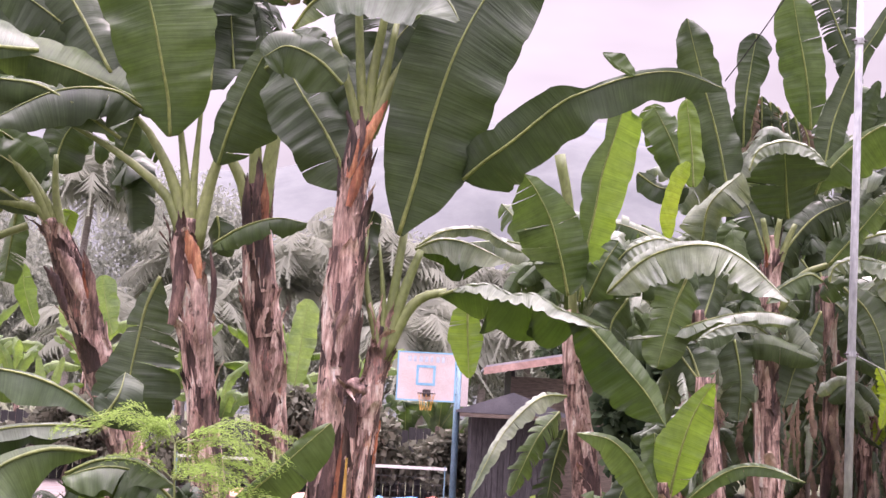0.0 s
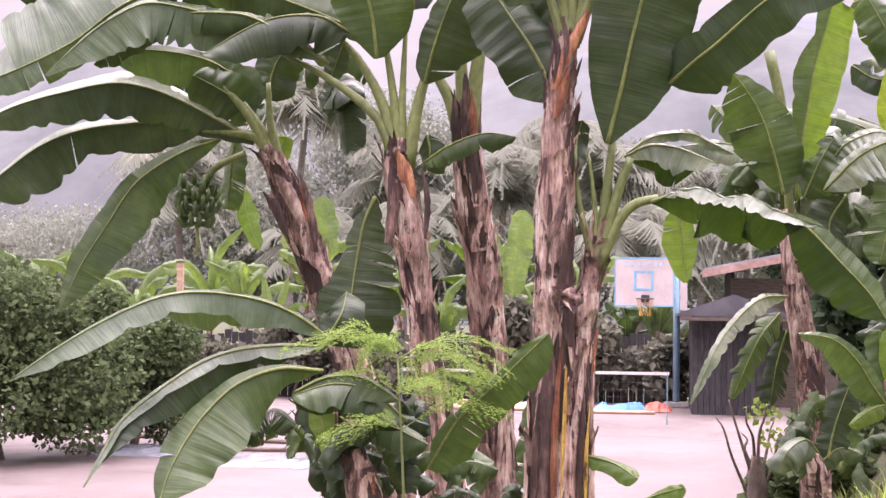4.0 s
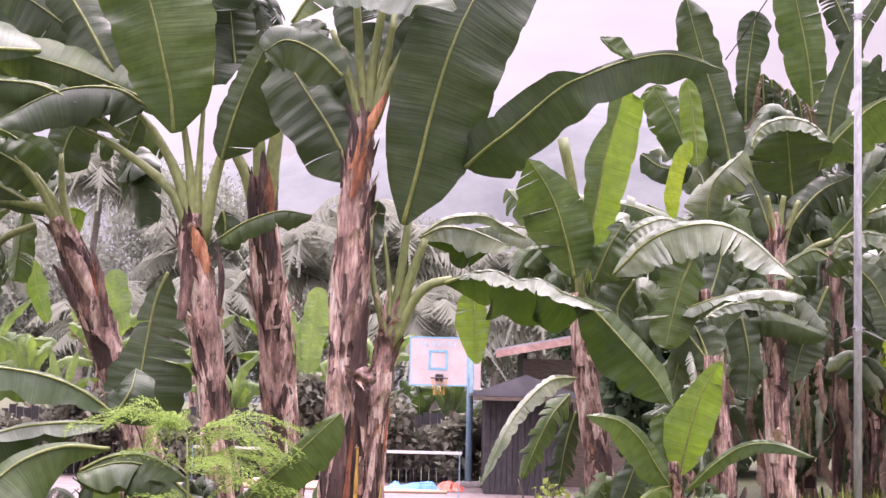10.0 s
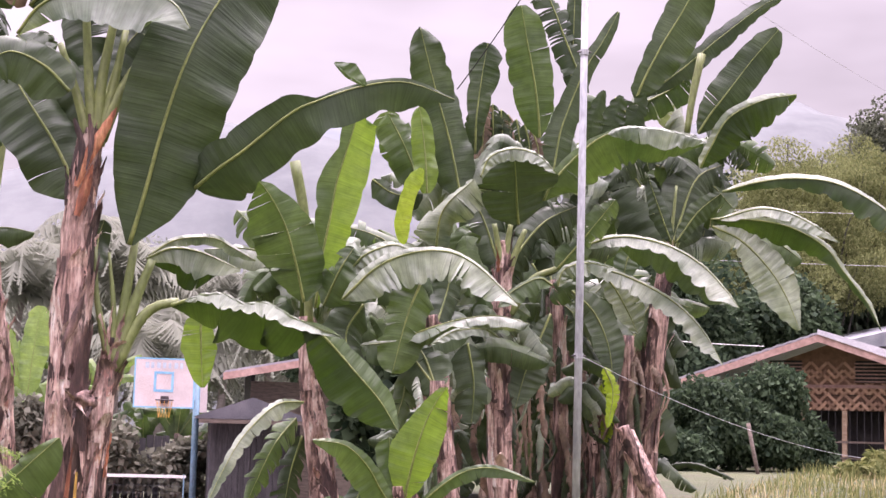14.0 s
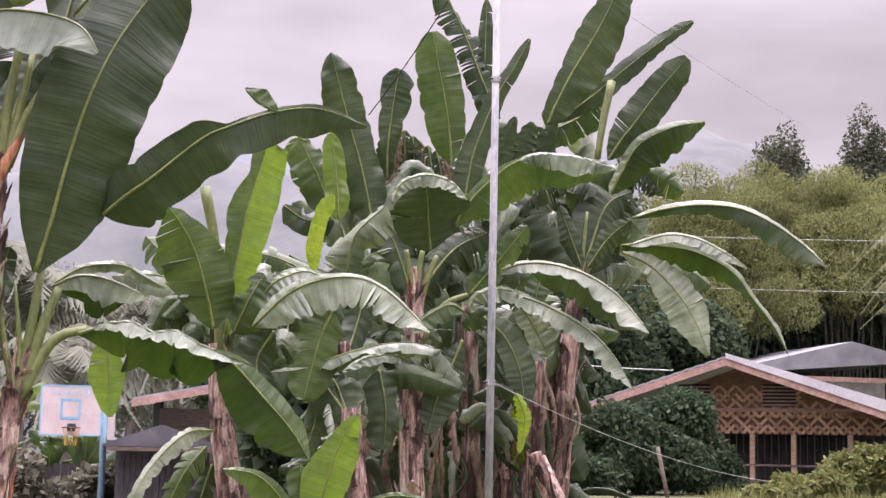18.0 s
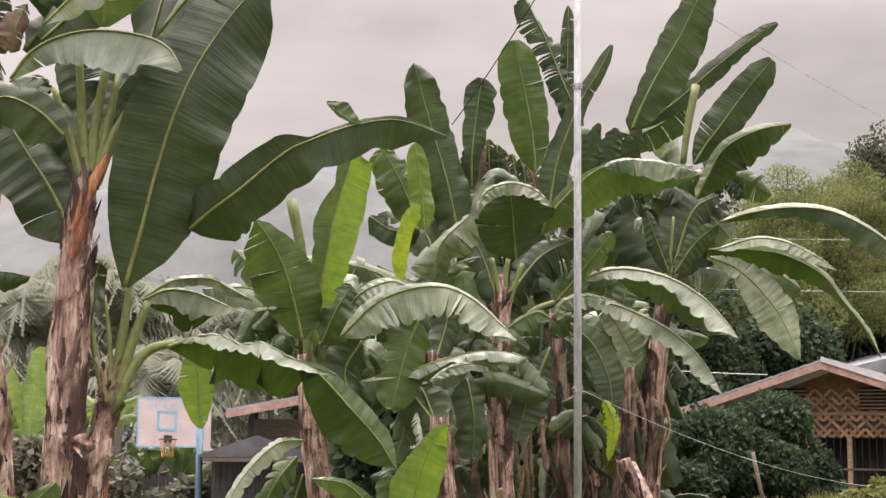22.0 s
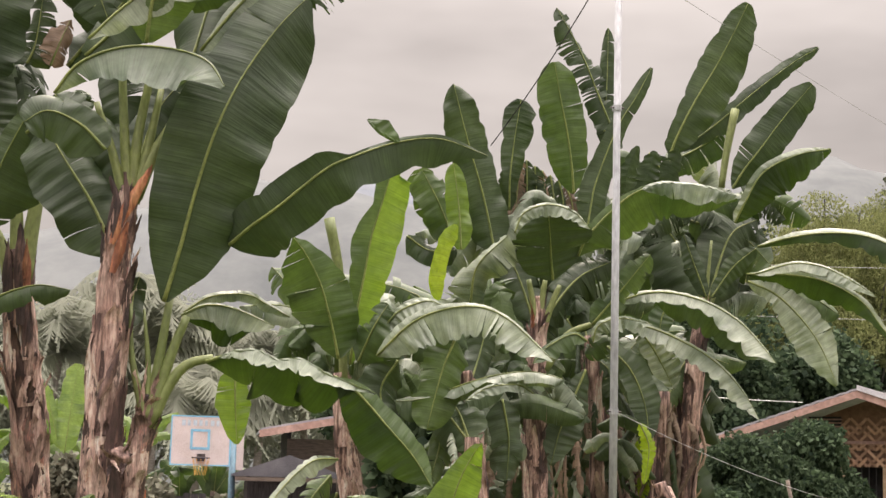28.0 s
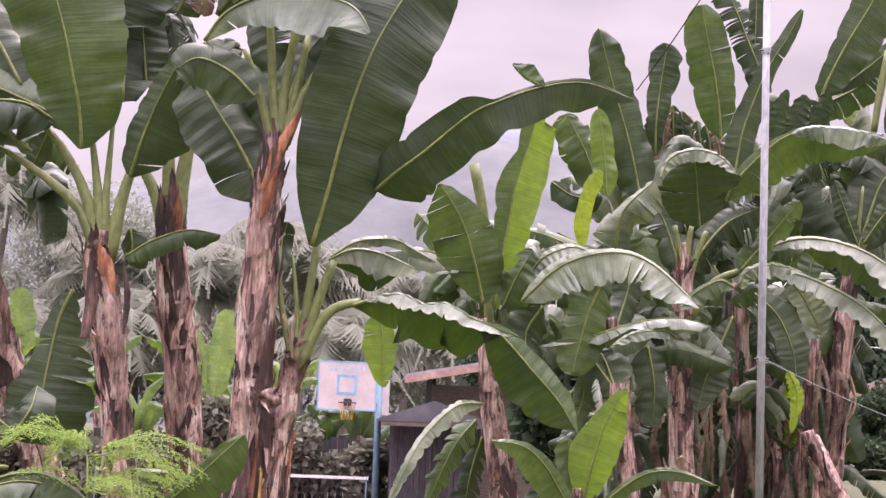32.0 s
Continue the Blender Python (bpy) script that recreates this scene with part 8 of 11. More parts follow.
banana_leaf(plant_h, [(2.54, 14.25, 4.48), (2.87, 14.20, 4.63), (3.22, 14.15, 4.33)], 0.31, 33, 24.9626, 0.27, "sheen", rib=0, turn=23)
banana_leaf(plant_h, [(3.38, 14.37, 3.44), (3.62, 14.32, 3.58), (3.87, 14.27, 3.27)], 0.27, 5, 28.7686, 0.46, "shadow", rib=0, turn=-2)
banana_leaf(plant_h, [(2.29, 13.99, 4.58), (2.72, 13.94, 4.67), (3.17, 13.89, 4.58)], 0.29, 27, 30.3496, 0.35, "sheen", rib=0, turn=-17)
banana_leaf(plant_h, [(2.93, 14.26, 4.29), (3.18, 14.21, 4.50), (3.45, 14.16, 3.97)], 0.43, 12, 35.1889, 0.37, "dark", rib=0, turn=27)
banana_leaf(plant_h, [(2.68, 14.41, 4.24), (2.44, 14.36, 4.38), (2.21, 14.31, 3.95)], 0.37, 8, 40.7417, 0.19, "sheen", rib=0, turn=35)
plant_i = thing("banana_plant", (4.42, 14.60, 1.20), "tall banana plant with long drooping ragged leaves", "banana plant", "banana plants beside the court")
pseudostem(plant_i, [(4.39, 14.60, 1.14), (4.39, 14.60, 1.39), (4.40, 14.60, 2.08), (4.44, 14.60, 2.73), (4.51, 14.60, 3.38), (4.58, 14.60, 3.88), (4.61, 14.60, 4.10)], (0.119, 0.110, 0.105, 0.099, 0.089, 0.070, 0.030), sheaths=32, dark=0.50)
petiole(plant_i, [(4.58, 14.57, 3.88), (4.53, 14.57, 4.20), (4.46, 14.57, 4.57)], 0.022, 0.012)
petiole(plant_i, [(4.59, 14.57, 3.88), (4.62, 14.57, 4.20), (4.66, 14.57, 4.62)], 0.022, 0.012)
petiole(plant_i, [(4.61, 14.57, 3.88), (4.72, 14.57, 4.15), (4.86, 14.57, 4.42)], 0.022, 0.012)
blade(plant_i, [(4.57, 14.45, 4.05), (4.45, 14.43, 4.34), (4.33, 14.40, 4.63)], (0.053, 0.117, 0.064), (0.053, 0.107, 0.064), "dark", lean=(14, 20), rag=0.14)
blade(plant_i, [(4.62, 14.45, 4.05), (4.83, 14.43, 4.35), (5.05, 14.40, 4.54)], (0.043, 0.107, 0.053), (0.053, 0.128, 0.064), "dark", lean=(14, 20), rag=0.14)
blade(plant_i, [(4.27, 14.50, 4.07), (4.15, 14.50, 3.85), (4.11, 14.50, 3.52)], (0.054, 0.129, 0.054), (0.054, 0.118, 0.054), "sheen_soft", lean=(14, 20), rag=0.2)
petiole(plant_i, [(4.76, 14.57, 5.15), (4.81, 14.57, 5.50), (4.90, 14.57, 5.94)], 0.031, 0.042)
blade(plant_i, [(4.22, 14.50, 5.43), (4.28, 14.46, 5.61), (4.44, 14.42, 5.95), (4.66, 14.38, 6.34), (4.83, 14.34, 6.69), (4.94, 14.30, 6.94)], (0.074, 0.096, 0.128, 0.181, 0.138, 0.099), (0.064, 0.191, 0.298, 0.308, 0.213, 0.153), "dark", lean=(16, 14), rag=0.12)
blade(plant_i, [(4.35, 14.70, 5.50), (4.72, 14.65, 5.79), (5.09, 14.60, 6.12), (5.47, 14.55, 6.43), (5.73, 14.50, 6.60)], (0.032, 0.065, 0.086, 0.070, 0.050), (0.043, 0.129, 0.129, 0.075, 0.054), "dark", lean=(30, 10), rag=0.2)
blade(plant_i, [(4.81, 14.40, 5.11), (4.92, 14.35, 5.30), (5.04, 14.30, 5.47), (5.29, 14.25, 5.82), (5.55, 14.20, 6.14)], (0.032, 0.137, 0.180, 0.158, 0.114), (0.053, 0.158, 0.201, 0.201, 0.145), "dark", lean=(20, 12), rag=0.08)
blade(plant_i, [(3.79, 14.20, 3.74), (3.95, 14.20, 3.56), (4.09, 14.20, 3.33), (4.18, 14.20, 3.14)], (0.042, 0.136, 0.178, 0.073), (0.042, 0.126, 0.126, 0.042), "sheen", lean=(10, 10), rag=0.25, tear=0.05, pleat=2.4)
banana_leaf(plant_i, [(4.64, 14.80, 4.07), (4.37, 14.90, 4.68), (4.16, 15.00, 4.91)], 0.71, 3, 18, 0.20, "dark", turn=32)
banana_leaf(plant_i, [(4.70, 14.80, 4.07), (4.95, 14.90, 4.72), (5.27, 15.00, 4.93)], 0.60, 21, 18, 0.20, "dark", turn=15)
banana_leaf(plant_i, [(4.70, 14.90, 4.14), (4.58, 15.00, 4.54), (4.51, 15.00, 4.76)], 0.59, -3, 18, 0.20, "dark", turn=2)
banana_leaf(plant_i, [(4.29, 14.90, 5.42), (4.64, 14.90, 5.61), (4.89, 14.80, 5.78)], 0.38, 10, 20, 0.30, "mid", turn=-16)
banana_leaf(plant_i, [(5.23, 14.50, 4.18), (5.53, 14.40, 4.13), (5.88, 14.40, 3.93)], 0.31, 33, 26, 0.10, "mid", turn=-7)
banana_leaf(plant_i, [(4.09, 14.80, 5.50), (4.33, 14.80, 5.17), (4.45, 14.80, 4.79)], 0.28, -3, 20, 0.40, "dark", turn=-25)
banana_leaf(plant_i, [(5.09, 15.00, 5.32), (5.39, 15.00, 5.17), (5.57, 15.00, 4.95)], 0.33, 22, 20, 0.40, "dark", turn=12)
banana_leaf(plant_i, [(4.57, 15.00, 4.88), (5.10, 15.00, 4.75), (5.40, 15.00, 4.48)], 0.48, 15, 20, 0.30, "shadow", turn=-1)
blade(plant_i, [(4.77, 14.20, 4.74), (4.84, 14.12, 4.92), (5.00, 14.05, 5.21), (5.31, 13.97, 5.38), (5.61, 13.90, 5.44)], (0.042, 0.052, 0.062, 0.062, 0.021), (0.073, 0.208, 0.322, 0.239, 0.073), "sheen", "under_shade", lean=(40, 14), rag=0.12, pleat=2.4)
blade(plant_i, [(4.99, 14.20, 4.52), (5.29, 14.08, 4.61), (5.62, 13.97, 4.65), (5.95, 13.85, 4.61), (6.24, 13.73, 4.46), (6.51, 13.62, 4.24), (6.66, 13.50, 4.05)], (0.025, 0.048, 0.056, 0.062, 0.060, 0.035, 0.012), (0.030, 0.070, 0.105, 0.153, 0.205, 0.190, 0.041), "sheen", "under_shade", lean=(50, 10), rag=0.26, lobe=0.2, pleat=2.4)
blade(plant_i, [(4.97, 14.20, 4.26), (5.30, 14.10, 4.36), (5.55, 14.00, 4.33), (5.77, 13.90, 4.21), (6.00, 13.80, 4.04)], (0.021, 0.026, 0.026, 0.026, 0.010), (0.052, 0.083, 0.103, 0.103, 0.021), "sheen", lean=(50, -20), rag=0.2, tear=0.04, pleat=2.4)
blade(plant_i, [(4.92, 14.30, 4.27), (5.29, 14.22, 4.27), (5.63, 14.13, 4.21), (5.95, 14.05, 4.03), (6.11, 13.97, 3.79), (6.31, 13.88, 3.49), (6.41, 13.80, 3.23)], (0.026, 0.040, 0.050, 0.050, 0.042, 0.042, 0.010), (0.042, 0.166, 0.190, 0.120, 0.042, 0.031, 0.010), "sheen", "under_shade", lean=(20, 30), rag=0.25, pleat=2.4)
blade(plant_i, [(4.93, 14.30, 4.20), (5.17, 14.22, 4.08), (5.38, 14.15, 3.87), (5.55, 14.07, 3.60), (5.69, 14.00, 3.22)], (0.042, 0.125, 0.178, 0.178, 0.042), (0.052, 0.105, 0.199, 0.219, 0.063), "sheen", lean=(14, 10), rag=0.16, tear=0.05, lobe=0.14, pleat=2.4)
blade(plant_i, [(3.56, 14.00, 3.90), (3.81, 13.93, 3.99), (4.06, 13.87, 4.00), (4.37, 13.80, 3.92), (4.65, 13.73, 3.75), (4.84, 13.67, 3.54), (4.95, 13.60, 3.37)], (0.020, 0.031, 0.031, 0.031, 0.031, 0.020, 0.010), (0.041, 0.092, 0.112, 0.112, 0.224, 0.204, 0.031), "sheen", lean=(55, -24), rag=0.3, lobe=0.16, pleat=2.4)
blade(plant_i, [(3.96, 14.06, 3.95), (4.18, 13.98, 3.93), (4.40, 13.91, 3.88), (4.65, 13.83, 3.72), (4.85, 13.76, 3.54), (4.97, 13.68, 3.38)], (0.010, 0.010, 0.015, 0.015, 0.015, 0.010), (0.082, 0.195, 0.225, 0.236, 0.184, 0.031), "mid", lean=(30, 14), rag=0.3, rib=False)
blade(plant_i, [(3.62, 14.00, 3.72), (3.87, 13.93, 3.68), (4.12, 13.87, 3.58), (4.38, 13.80, 3.43), (4.57, 13.73, 3.25), (4.71, 13.67, 3.05), (4.80, 13.60, 2.85)], (0.015, 0.025, 0.031, 0.031, 0.025, 0.020, 0.010), (0.051, 0.132, 0.153, 0.153, 0.153, 0.143, 0.031), "sheen", lean=(50, -16), rag=0.3, tear=0.05, lobe=0.12, pleat=2.4)
banana_leaf(plant_i, [(4.57, 14.91, 4.50), (4.40, 14.86, 4.63), (4.24, 14.81, 4.27)], 0.35, 41, 31.5055, 0.45, "sheen", rib=0, turn=16)
banana_leaf(plant_i, [(4.26, 15.19, 5.35), (3.85, 15.14, 5.51), (3.46, 15.09, 4.98)], 0.46, 0, 40.4705, 0.13, "shadow", rib=0, turn=22)
banana_leaf(plant_i, [(4.88, 14.91, 4.92), (4.45, 14.86, 5.04), (4.03, 14.81, 4.63)], 0.42, 36, 25.5811, 0.50, "dark", rib=0, turn=15)
banana_leaf(plant_i, [(4.61, 15.33, 4.84), (4.30, 15.28, 5.03), (4.01, 15.23, 4.42)], 0.46, 55, 33.8788, 0.30, "sheen", rib=0, turn=-9)
banana_leaf(plant_i, [(4.11, 15.39, 4.60), (3.89, 15.34, 4.76), (3.70, 15.29, 4.29)], 0.42, 21, 24.7967, 0.41, "dark", rib=0, turn=-28)
banana_leaf(plant_i, [(4.33, 15.15, 4.16), (4.56, 15.10, 4.32), (4.80, 15.05, 3.96)], 0.31, 32, 32.7838, 0.42, "mid", rib=0, turn=24)
banana_leaf(plant_i, [(4.71, 15.32, 5.37), (4.87, 15.27, 5.56), (5.04, 15.22, 5.10)], 0.43, 4, 25.1101, 0.34, "sheen", rib=0, turn=32)
banana_leaf(plant_i, [(5.09, 15.25, 5.14), (5.38, 15.20, 5.27), (5.68, 15.15, 5.03)], 0.32, 46, 21.3015, 0.28, "mid", rib=0, turn=7)
banana_leaf(plant_i, [(4.26, 15.28, 5.01), (3.71, 15.23, 5.05), (3.17, 15.18, 4.86)], 0.35, 37, 24.5475, 0.41, "dark", rib=0, turn=3)
banana_leaf(plant_i, [(4.36, 15.54, 4.64), (4.86, 15.49, 4.78), (5.37, 15.44, 4.55)], 0.33, 12, 21.0006, 0.35, "dark", rib=0, turn=-30)
banana_leaf(plant_i, [(5.44, 15.16, 4.16), (5.15, 15.11, 4.19), (4.86, 15.06, 4.11)], 0.43, 19, 33.1809, 0.29, "sheen", rib=0, turn=-36)
banana_leaf(plant_i, [(4.83, 15.03, 5.03), (5.31, 14.98, 5.17), (5.80, 14.93, 4.94)], 0.42, 6, 28.25, 0.44, "mid", rib=0, turn=-36)
banana_leaf(plant_i, [(4.94, 15.32, 4.85), (5.05, 15.27, 5.07), (5.17, 15.22, 4.49)], 0.43, 34, 23.2933, 0.45, "dark", rib=0, turn=-30)
banana_leaf(plant_i, [(4.61, 15.35, 5.10), (4.08, 15.30, 5.19), (3.57, 15.25, 4.84)], 0.45, 31, 34.7109, 0.46, "sheen", rib=0, turn=-28)
banana_leaf(plant_i, [(5.24, 15.49, 4.72), (5.00, 15.44, 4.87), (4.77, 15.39, 4.44)], 0.25, 46, 42.5952, 0.42, "dark", rib=0, turn=2)
banana_leaf(plant_i, [(5.32, 15.20, 4.27), (4.81, 15.15, 4.32), (4.32, 15.10, 4.11)], 0.42, 21, 26.7674, 0.42, "dark", rib=0, turn=24)
banana_leaf(plant_i, [(5.04, 15.38, 4.81), (4.76, 15.33, 4.91), (4.50, 15.28, 4.59)], 0.38, 12, 28.894, 0.13, "mid", rib=0, turn=8)
banana_leaf(plant_i, [(4.40, 15.04, 4.47), (4.31, 14.99, 4.64), (4.24, 14.94, 4.18)], 0.33, 8, 32.1956, 0.28, "mid", rib=0, turn=21)
banana_leaf(plant_i, [(4.20, 15.16, 4.50), (4.00, 15.11, 4.63), (3.82, 15.06, 4.25)], 0.25, 22, 26.9923, 0.18, "sheen", rib=0, turn=-9)
banana_leaf(plant_i, [(4.66, 15.46, 5.15), (5.01, 15.41, 5.29), (5.37, 15.36, 5.02)], 0.41, 19, 32.5223, 0.38, "dark", rib=0, turn=-36)
banana_leaf(plant_i, [(4.65, 15.23, 4.39), (5.10, 15.18, 4.52), (5.56, 15.13, 4.31)], 0.36, 25, 21.3062, 0.14, "mid", rib=0, turn=9)
banana_leaf(plant_i, [(4.90, 15.52, 5.05), (4.90, 15.47, 5.20), (4.91, 15.42, 4.82)], 0.39, 7, 31.9268, 0.42, "shadow", rib=0, turn=-6)
banana_leaf(plant_i, [(4.14, 15.23, 4.72), (3.79, 15.18, 4.81), (3.46, 15.13, 4.54)], 0.35, 56, 42.4306, 0.23, "sheen", rib=0, turn=-26)
banana_leaf(plant_i, [(4.21, 15.53, 4.58), (4.44, 15.48, 4.78), (4.69, 15.43, 4.31)], 0.36, 35, 28.4961, 0.41, "mid", rib=0, turn=23)
banana_leaf(plant_h, [(2.67, 13.90, 1.70), (2.71, 13.70, 1.37), (2.60, 13.70, 1.15)], 0.12, 9, 34, 0.60, "dry", rib=0, turn=-15)
banana_leaf(plant_h, [(2.67, 13.90, 2.46), (2.57, 13.70, 2.12), (2.75, 13.70, 1.58)], 0.13, -1, 34, 0.60, "dry", rib=0, turn=24)
banana_leaf(plant_h, [(2.83, 13.90, 1.75), (2.74, 13.70, 1.49), (2.70, 13.70, 0.91)], 0.12, -1, 34, 0.60, "dry", rib=0, turn=-5)
banana_leaf(plant_h, [(2.89, 13.90, 2.56), (2.90, 13.70, 2.23), (2.89, 13.70, 1.90)], 0.10, 6, 34, 0.60, "dark", rib=0, turn=-36)
banana_leaf(plant_h, [(2.79, 13.90, 2.48), (2.78, 13.70, 2.07), (2.69, 13.70, 1.68)], 0.12, 12, 34, 0.60, "mid", rib=0, turn=-36)
banana_leaf(plant_h, [(2.99, 13.90, 2.83), (3.03, 13.70, 2.48), (2.89, 13.70, 2.14)], 0.06, -1, 34, 0.60, "sheen", rib=0, turn=-17)
banana_leaf(plant_h, [(2.91, 13.90, 1.51), (2.85, 13.70, 1.14), (2.91, 13.70, 0.69)], 0.07, 16, 34, 0.60, "dark", rib=0, turn=-23)
banana_leaf(plant_h, [(2.77, 13.90, 2.86), (2.68, 13.70, 2.50), (2.83, 13.70, 2.20)], 0.14, 8, 34, 0.60, "dry", rib=0, turn=30)
banana_leaf(plant_h, [(2.75, 13.80, 3.12), (2.86, 14.00, 3.54), (3.01, 14.10, 3.74)], 0.41, 27, 24, 0.20, "shadow", turn=-2)
banana_leaf(plant_h, [(2.75, 13.80, 3.12), (2.61, 14.00, 3.54), (3.13, 14.10, 3.25)], 0.45, 20, 24, 0.20, "shadow", turn=-12)
banana_leaf(plant_h, [(3.55, 14.58, 2.38), (3.61, 14.53, 2.08), (3.64, 14.53, 1.79)], 0.11, 9, 20.6842, 0.58, "dry", rib=0, turn=29)
banana_leaf(plant_h, [(2.38, 14.52, 1.98), (2.58, 14.47, 2.18), (2.81, 14.42, 1.70)], 0.17, 25, 27.9102, 0.28, "dark", rib=0, turn=-20)
banana_leaf(plant_h, [(2.56, 14.79, 2.45), (2.63, 14.74, 2.10), (2.57, 14.74, 1.74)], 0.11, 0, 31.3567, 0.65, "dry", rib=0, turn=4)
banana_leaf(plant_h, [(3.10, 14.16, 2.16), (3.04, 14.11, 1.72), (3.01, 14.11, 1.29)], 0.07, -3, 20.2285, 0.65, "dry", rib=0, turn=34)
banana_leaf(plant_h, [(3.52, 14.71, 2.85), (3.31, 14.66, 3.05), (3.12, 14.61, 2.47)], 0.25, 49, 25.9911, 0.33, "sheen", rib=0, turn=35)
banana_leaf(plant_h, [(2.56, 14.31, 2.67), (2.85, 14.26, 2.83), (3.16, 14.21, 2.48)], 0.11, 32, 38.2563, 0.28, "mid", rib=0, turn=-7)
banana_leaf(plant_h, [(2.39, 14.84, 2.88), (2.51, 14.79, 3.08), (2.66, 14.74, 2.57)], 0.12, 8, 30.3986, 0.14, "shadow", rib=0, turn=-15)
banana_leaf(plant_h, [(2.50, 14.81, 2.50), (2.65, 14.76, 2.65), (2.82, 14.71, 2.31)], 0.19, 23, 24.615, 0.37, "sheen", rib=0, turn=-36)
banana_leaf(plant_h, [(3.23, 14.45, 2.71), (3.03, 14.40, 2.83), (2.85, 14.35, 2.50)], 0.17, 1, 35.8119, 0.37, "dark", rib=0, turn=-16)
banana_leaf(plant_h, [(3.27, 14.68, 2.64), (3.27, 14.63, 2.19), (3.29, 14.63, 1.74)], 0.06, 6, 29.109, 0.51, "dry", rib=0, turn=-8)
banana_leaf(plant_h, [(3.05, 14.28, 2.78), (3.05, 14.23, 2.37), (3.09, 14.23, 1.96)], 0.12, 5, 32.7674, 0.49, "dry", rib=0, turn=36)
banana_leaf(plant_h, [(3.15, 14.65, 2.85), (3.19, 14.60, 2.36), (3.24, 14.60, 1.88)], 0.09, 16, 34.1806, 0.44, "dry", rib=0, turn=-36)
banana_leaf(plant_h, [(3.44, 14.22, 2.50), (3.71, 14.17, 2.66), (4.00, 14.12, 2.32)], 0.20, 28, 38.8216, 0.15, "dark", rib=0, turn=14)
banana_leaf(plant_h, [(3.35, 14.25, 2.55), (3.58, 14.20, 2.69), (3.83, 14.15, 2.38)], 0.15, -2, 24.8134, 0.13, "sheen", rib=0, turn=-5)
banana_leaf(plant_h, [(3.51, 14.42, 2.79), (3.74, 14.37, 2.88), (3.97, 14.32, 2.74)], 0.20, 16, 42.4105, 0.10, "shadow", rib=0, turn=-30)
banana_leaf(plant_h, [(3.29, 14.63, 1.99), (3.11, 14.58, 2.14), (2.95, 14.53, 1.77)], 0.24, 6, 22.9317, 0.43, "shadow", rib=0, turn=-16)
banana_leaf(plant_h, [(3.26, 14.16, 2.92), (3.25, 14.11, 2.53), (3.30, 14.11, 2.15)], 0.12, 6, 34.0725, 0.72, "dry", rib=0, turn=-17)
banana_leaf(plant_h, [(3.39, 14.62, 2.09), (3.35, 14.57, 2.26), (3.33, 14.52, 1.84)], 0.12, 14, 42.2158, 0.26, "sheen", rib=0, turn=-28)
banana_leaf(plant_h, [(3.62, 14.87, 2.53), (3.76, 14.82, 2.68), (3.92, 14.77, 2.33)], 0.20, 49, 41.8221, 0.42, "shadow", rib=0, turn=-11)
banana_leaf(plant_h, [(2.51, 14.56, 2.34), (2.55, 14.51, 2.02), (2.61, 14.51, 1.71)], 0.14, 5, 40.8214, 0.71, "dry", rib=0, turn=-33)
banana_leaf(plant_h, [(2.73, 14.70, 2.76), (2.44, 14.65, 2.85), (2.16, 14.60, 2.61)], 0.19, 51, 33.0884, 0.31, "mid", rib=0, turn=-6)
banana_leaf(plant_h, [(2.71, 14.77, 2.24), (2.26, 14.72, 2.33), (1.82, 14.67, 2.10)], 0.13, 37, 28.9372, 0.10, "sheen", rib=0, turn=-24)
banana_leaf(plant_h, [(2.37, 14.44, 2.66), (2.12, 14.39, 2.74), (1.89, 14.34, 2.53)], 0.15, 26, 25.0359, 0.16, "shadow", rib=0, turn=4)
banana_leaf(plant_h, [(2.46, 14.81, 2.66), (2.50, 14.76, 2.18), (2.44, 14.76, 1.70)], 0.13, -1, 24.8985, 0.50, "dry", rib=0, turn=17)
banana_leaf(plant_h, [(2.36, 14.53, 1.98), (2.14, 14.48, 2.12), (1.94, 14.43, 1.74)], 0.23, 6, 23.5396, 0.20, "shadow", rib=0, turn=19)
banana_leaf(plant_h, [(4.04, 14.90, 2.69), (4.12, 14.90, 2.47), (4.07, 14.90, 2.12)], 0.18, 4, 14, 0.50, "yellow", turn=0)
banana_leaf(plant_h, [(4.10, 15.00, 2.64), (4.21, 15.00, 2.47), (4.26, 15.00, 2.20)], 0.14, 4, 14, 0.50, "yellow", turn=0)
plant_k2 = thing("banana_plant", (2.18, 12.20, 1.12), "old banana stem wrapped in hanging dry leaves", "banana plant", "banana plants beside the court")
pseudostem(plant_k2, [(2.09, 12.20, 1.06), (2.09, 12.20, 1.75), (1.99, 12.20, 2.28), (1.98, 12.20, 2.58)], (0.080, 0.074, 0.067, 0.059), sheaths=16, dark=0.60, near=False)
banana_leaf(plant_k2, [(1.84, 12.30, 2.62), (1.85, 12.10, 2.33), (1.75, 12.10, 1.81)], 0.12, 6, 34, 0.60, "sheen", rib=0, turn=34)
banana_leaf(plant_k2, [(2.11, 12.30, 2.54), (1.97, 12.10, 2.21), (1.95, 12.10, 1.86)], 0.07, 8, 34, 0.60, "dry", rib=0, turn=12)
banana_leaf(plant_k2, [(2.27, 12.30, 1.58), (2.19, 12.10, 1.22), (2.09, 12.10, 1.08)], 0.09, 6, 34, 0.60, "dry", rib=0, turn=21)
banana_leaf(plant_k2, [(2.04, 12.30, 1.45), (2.01, 12.10, 1.17), (2.11, 12.10, 0.82)], 0.08, 18, 34, 0.60, "mid", rib=0, turn=11)
banana_leaf(plant_k2, [(2.01, 12.30, 2.27), (1.96, 12.10, 2.03), (1.99, 12.10, 1.64)], 0.06, 7, 34, 0.60, "dark", rib=0, turn=-1)
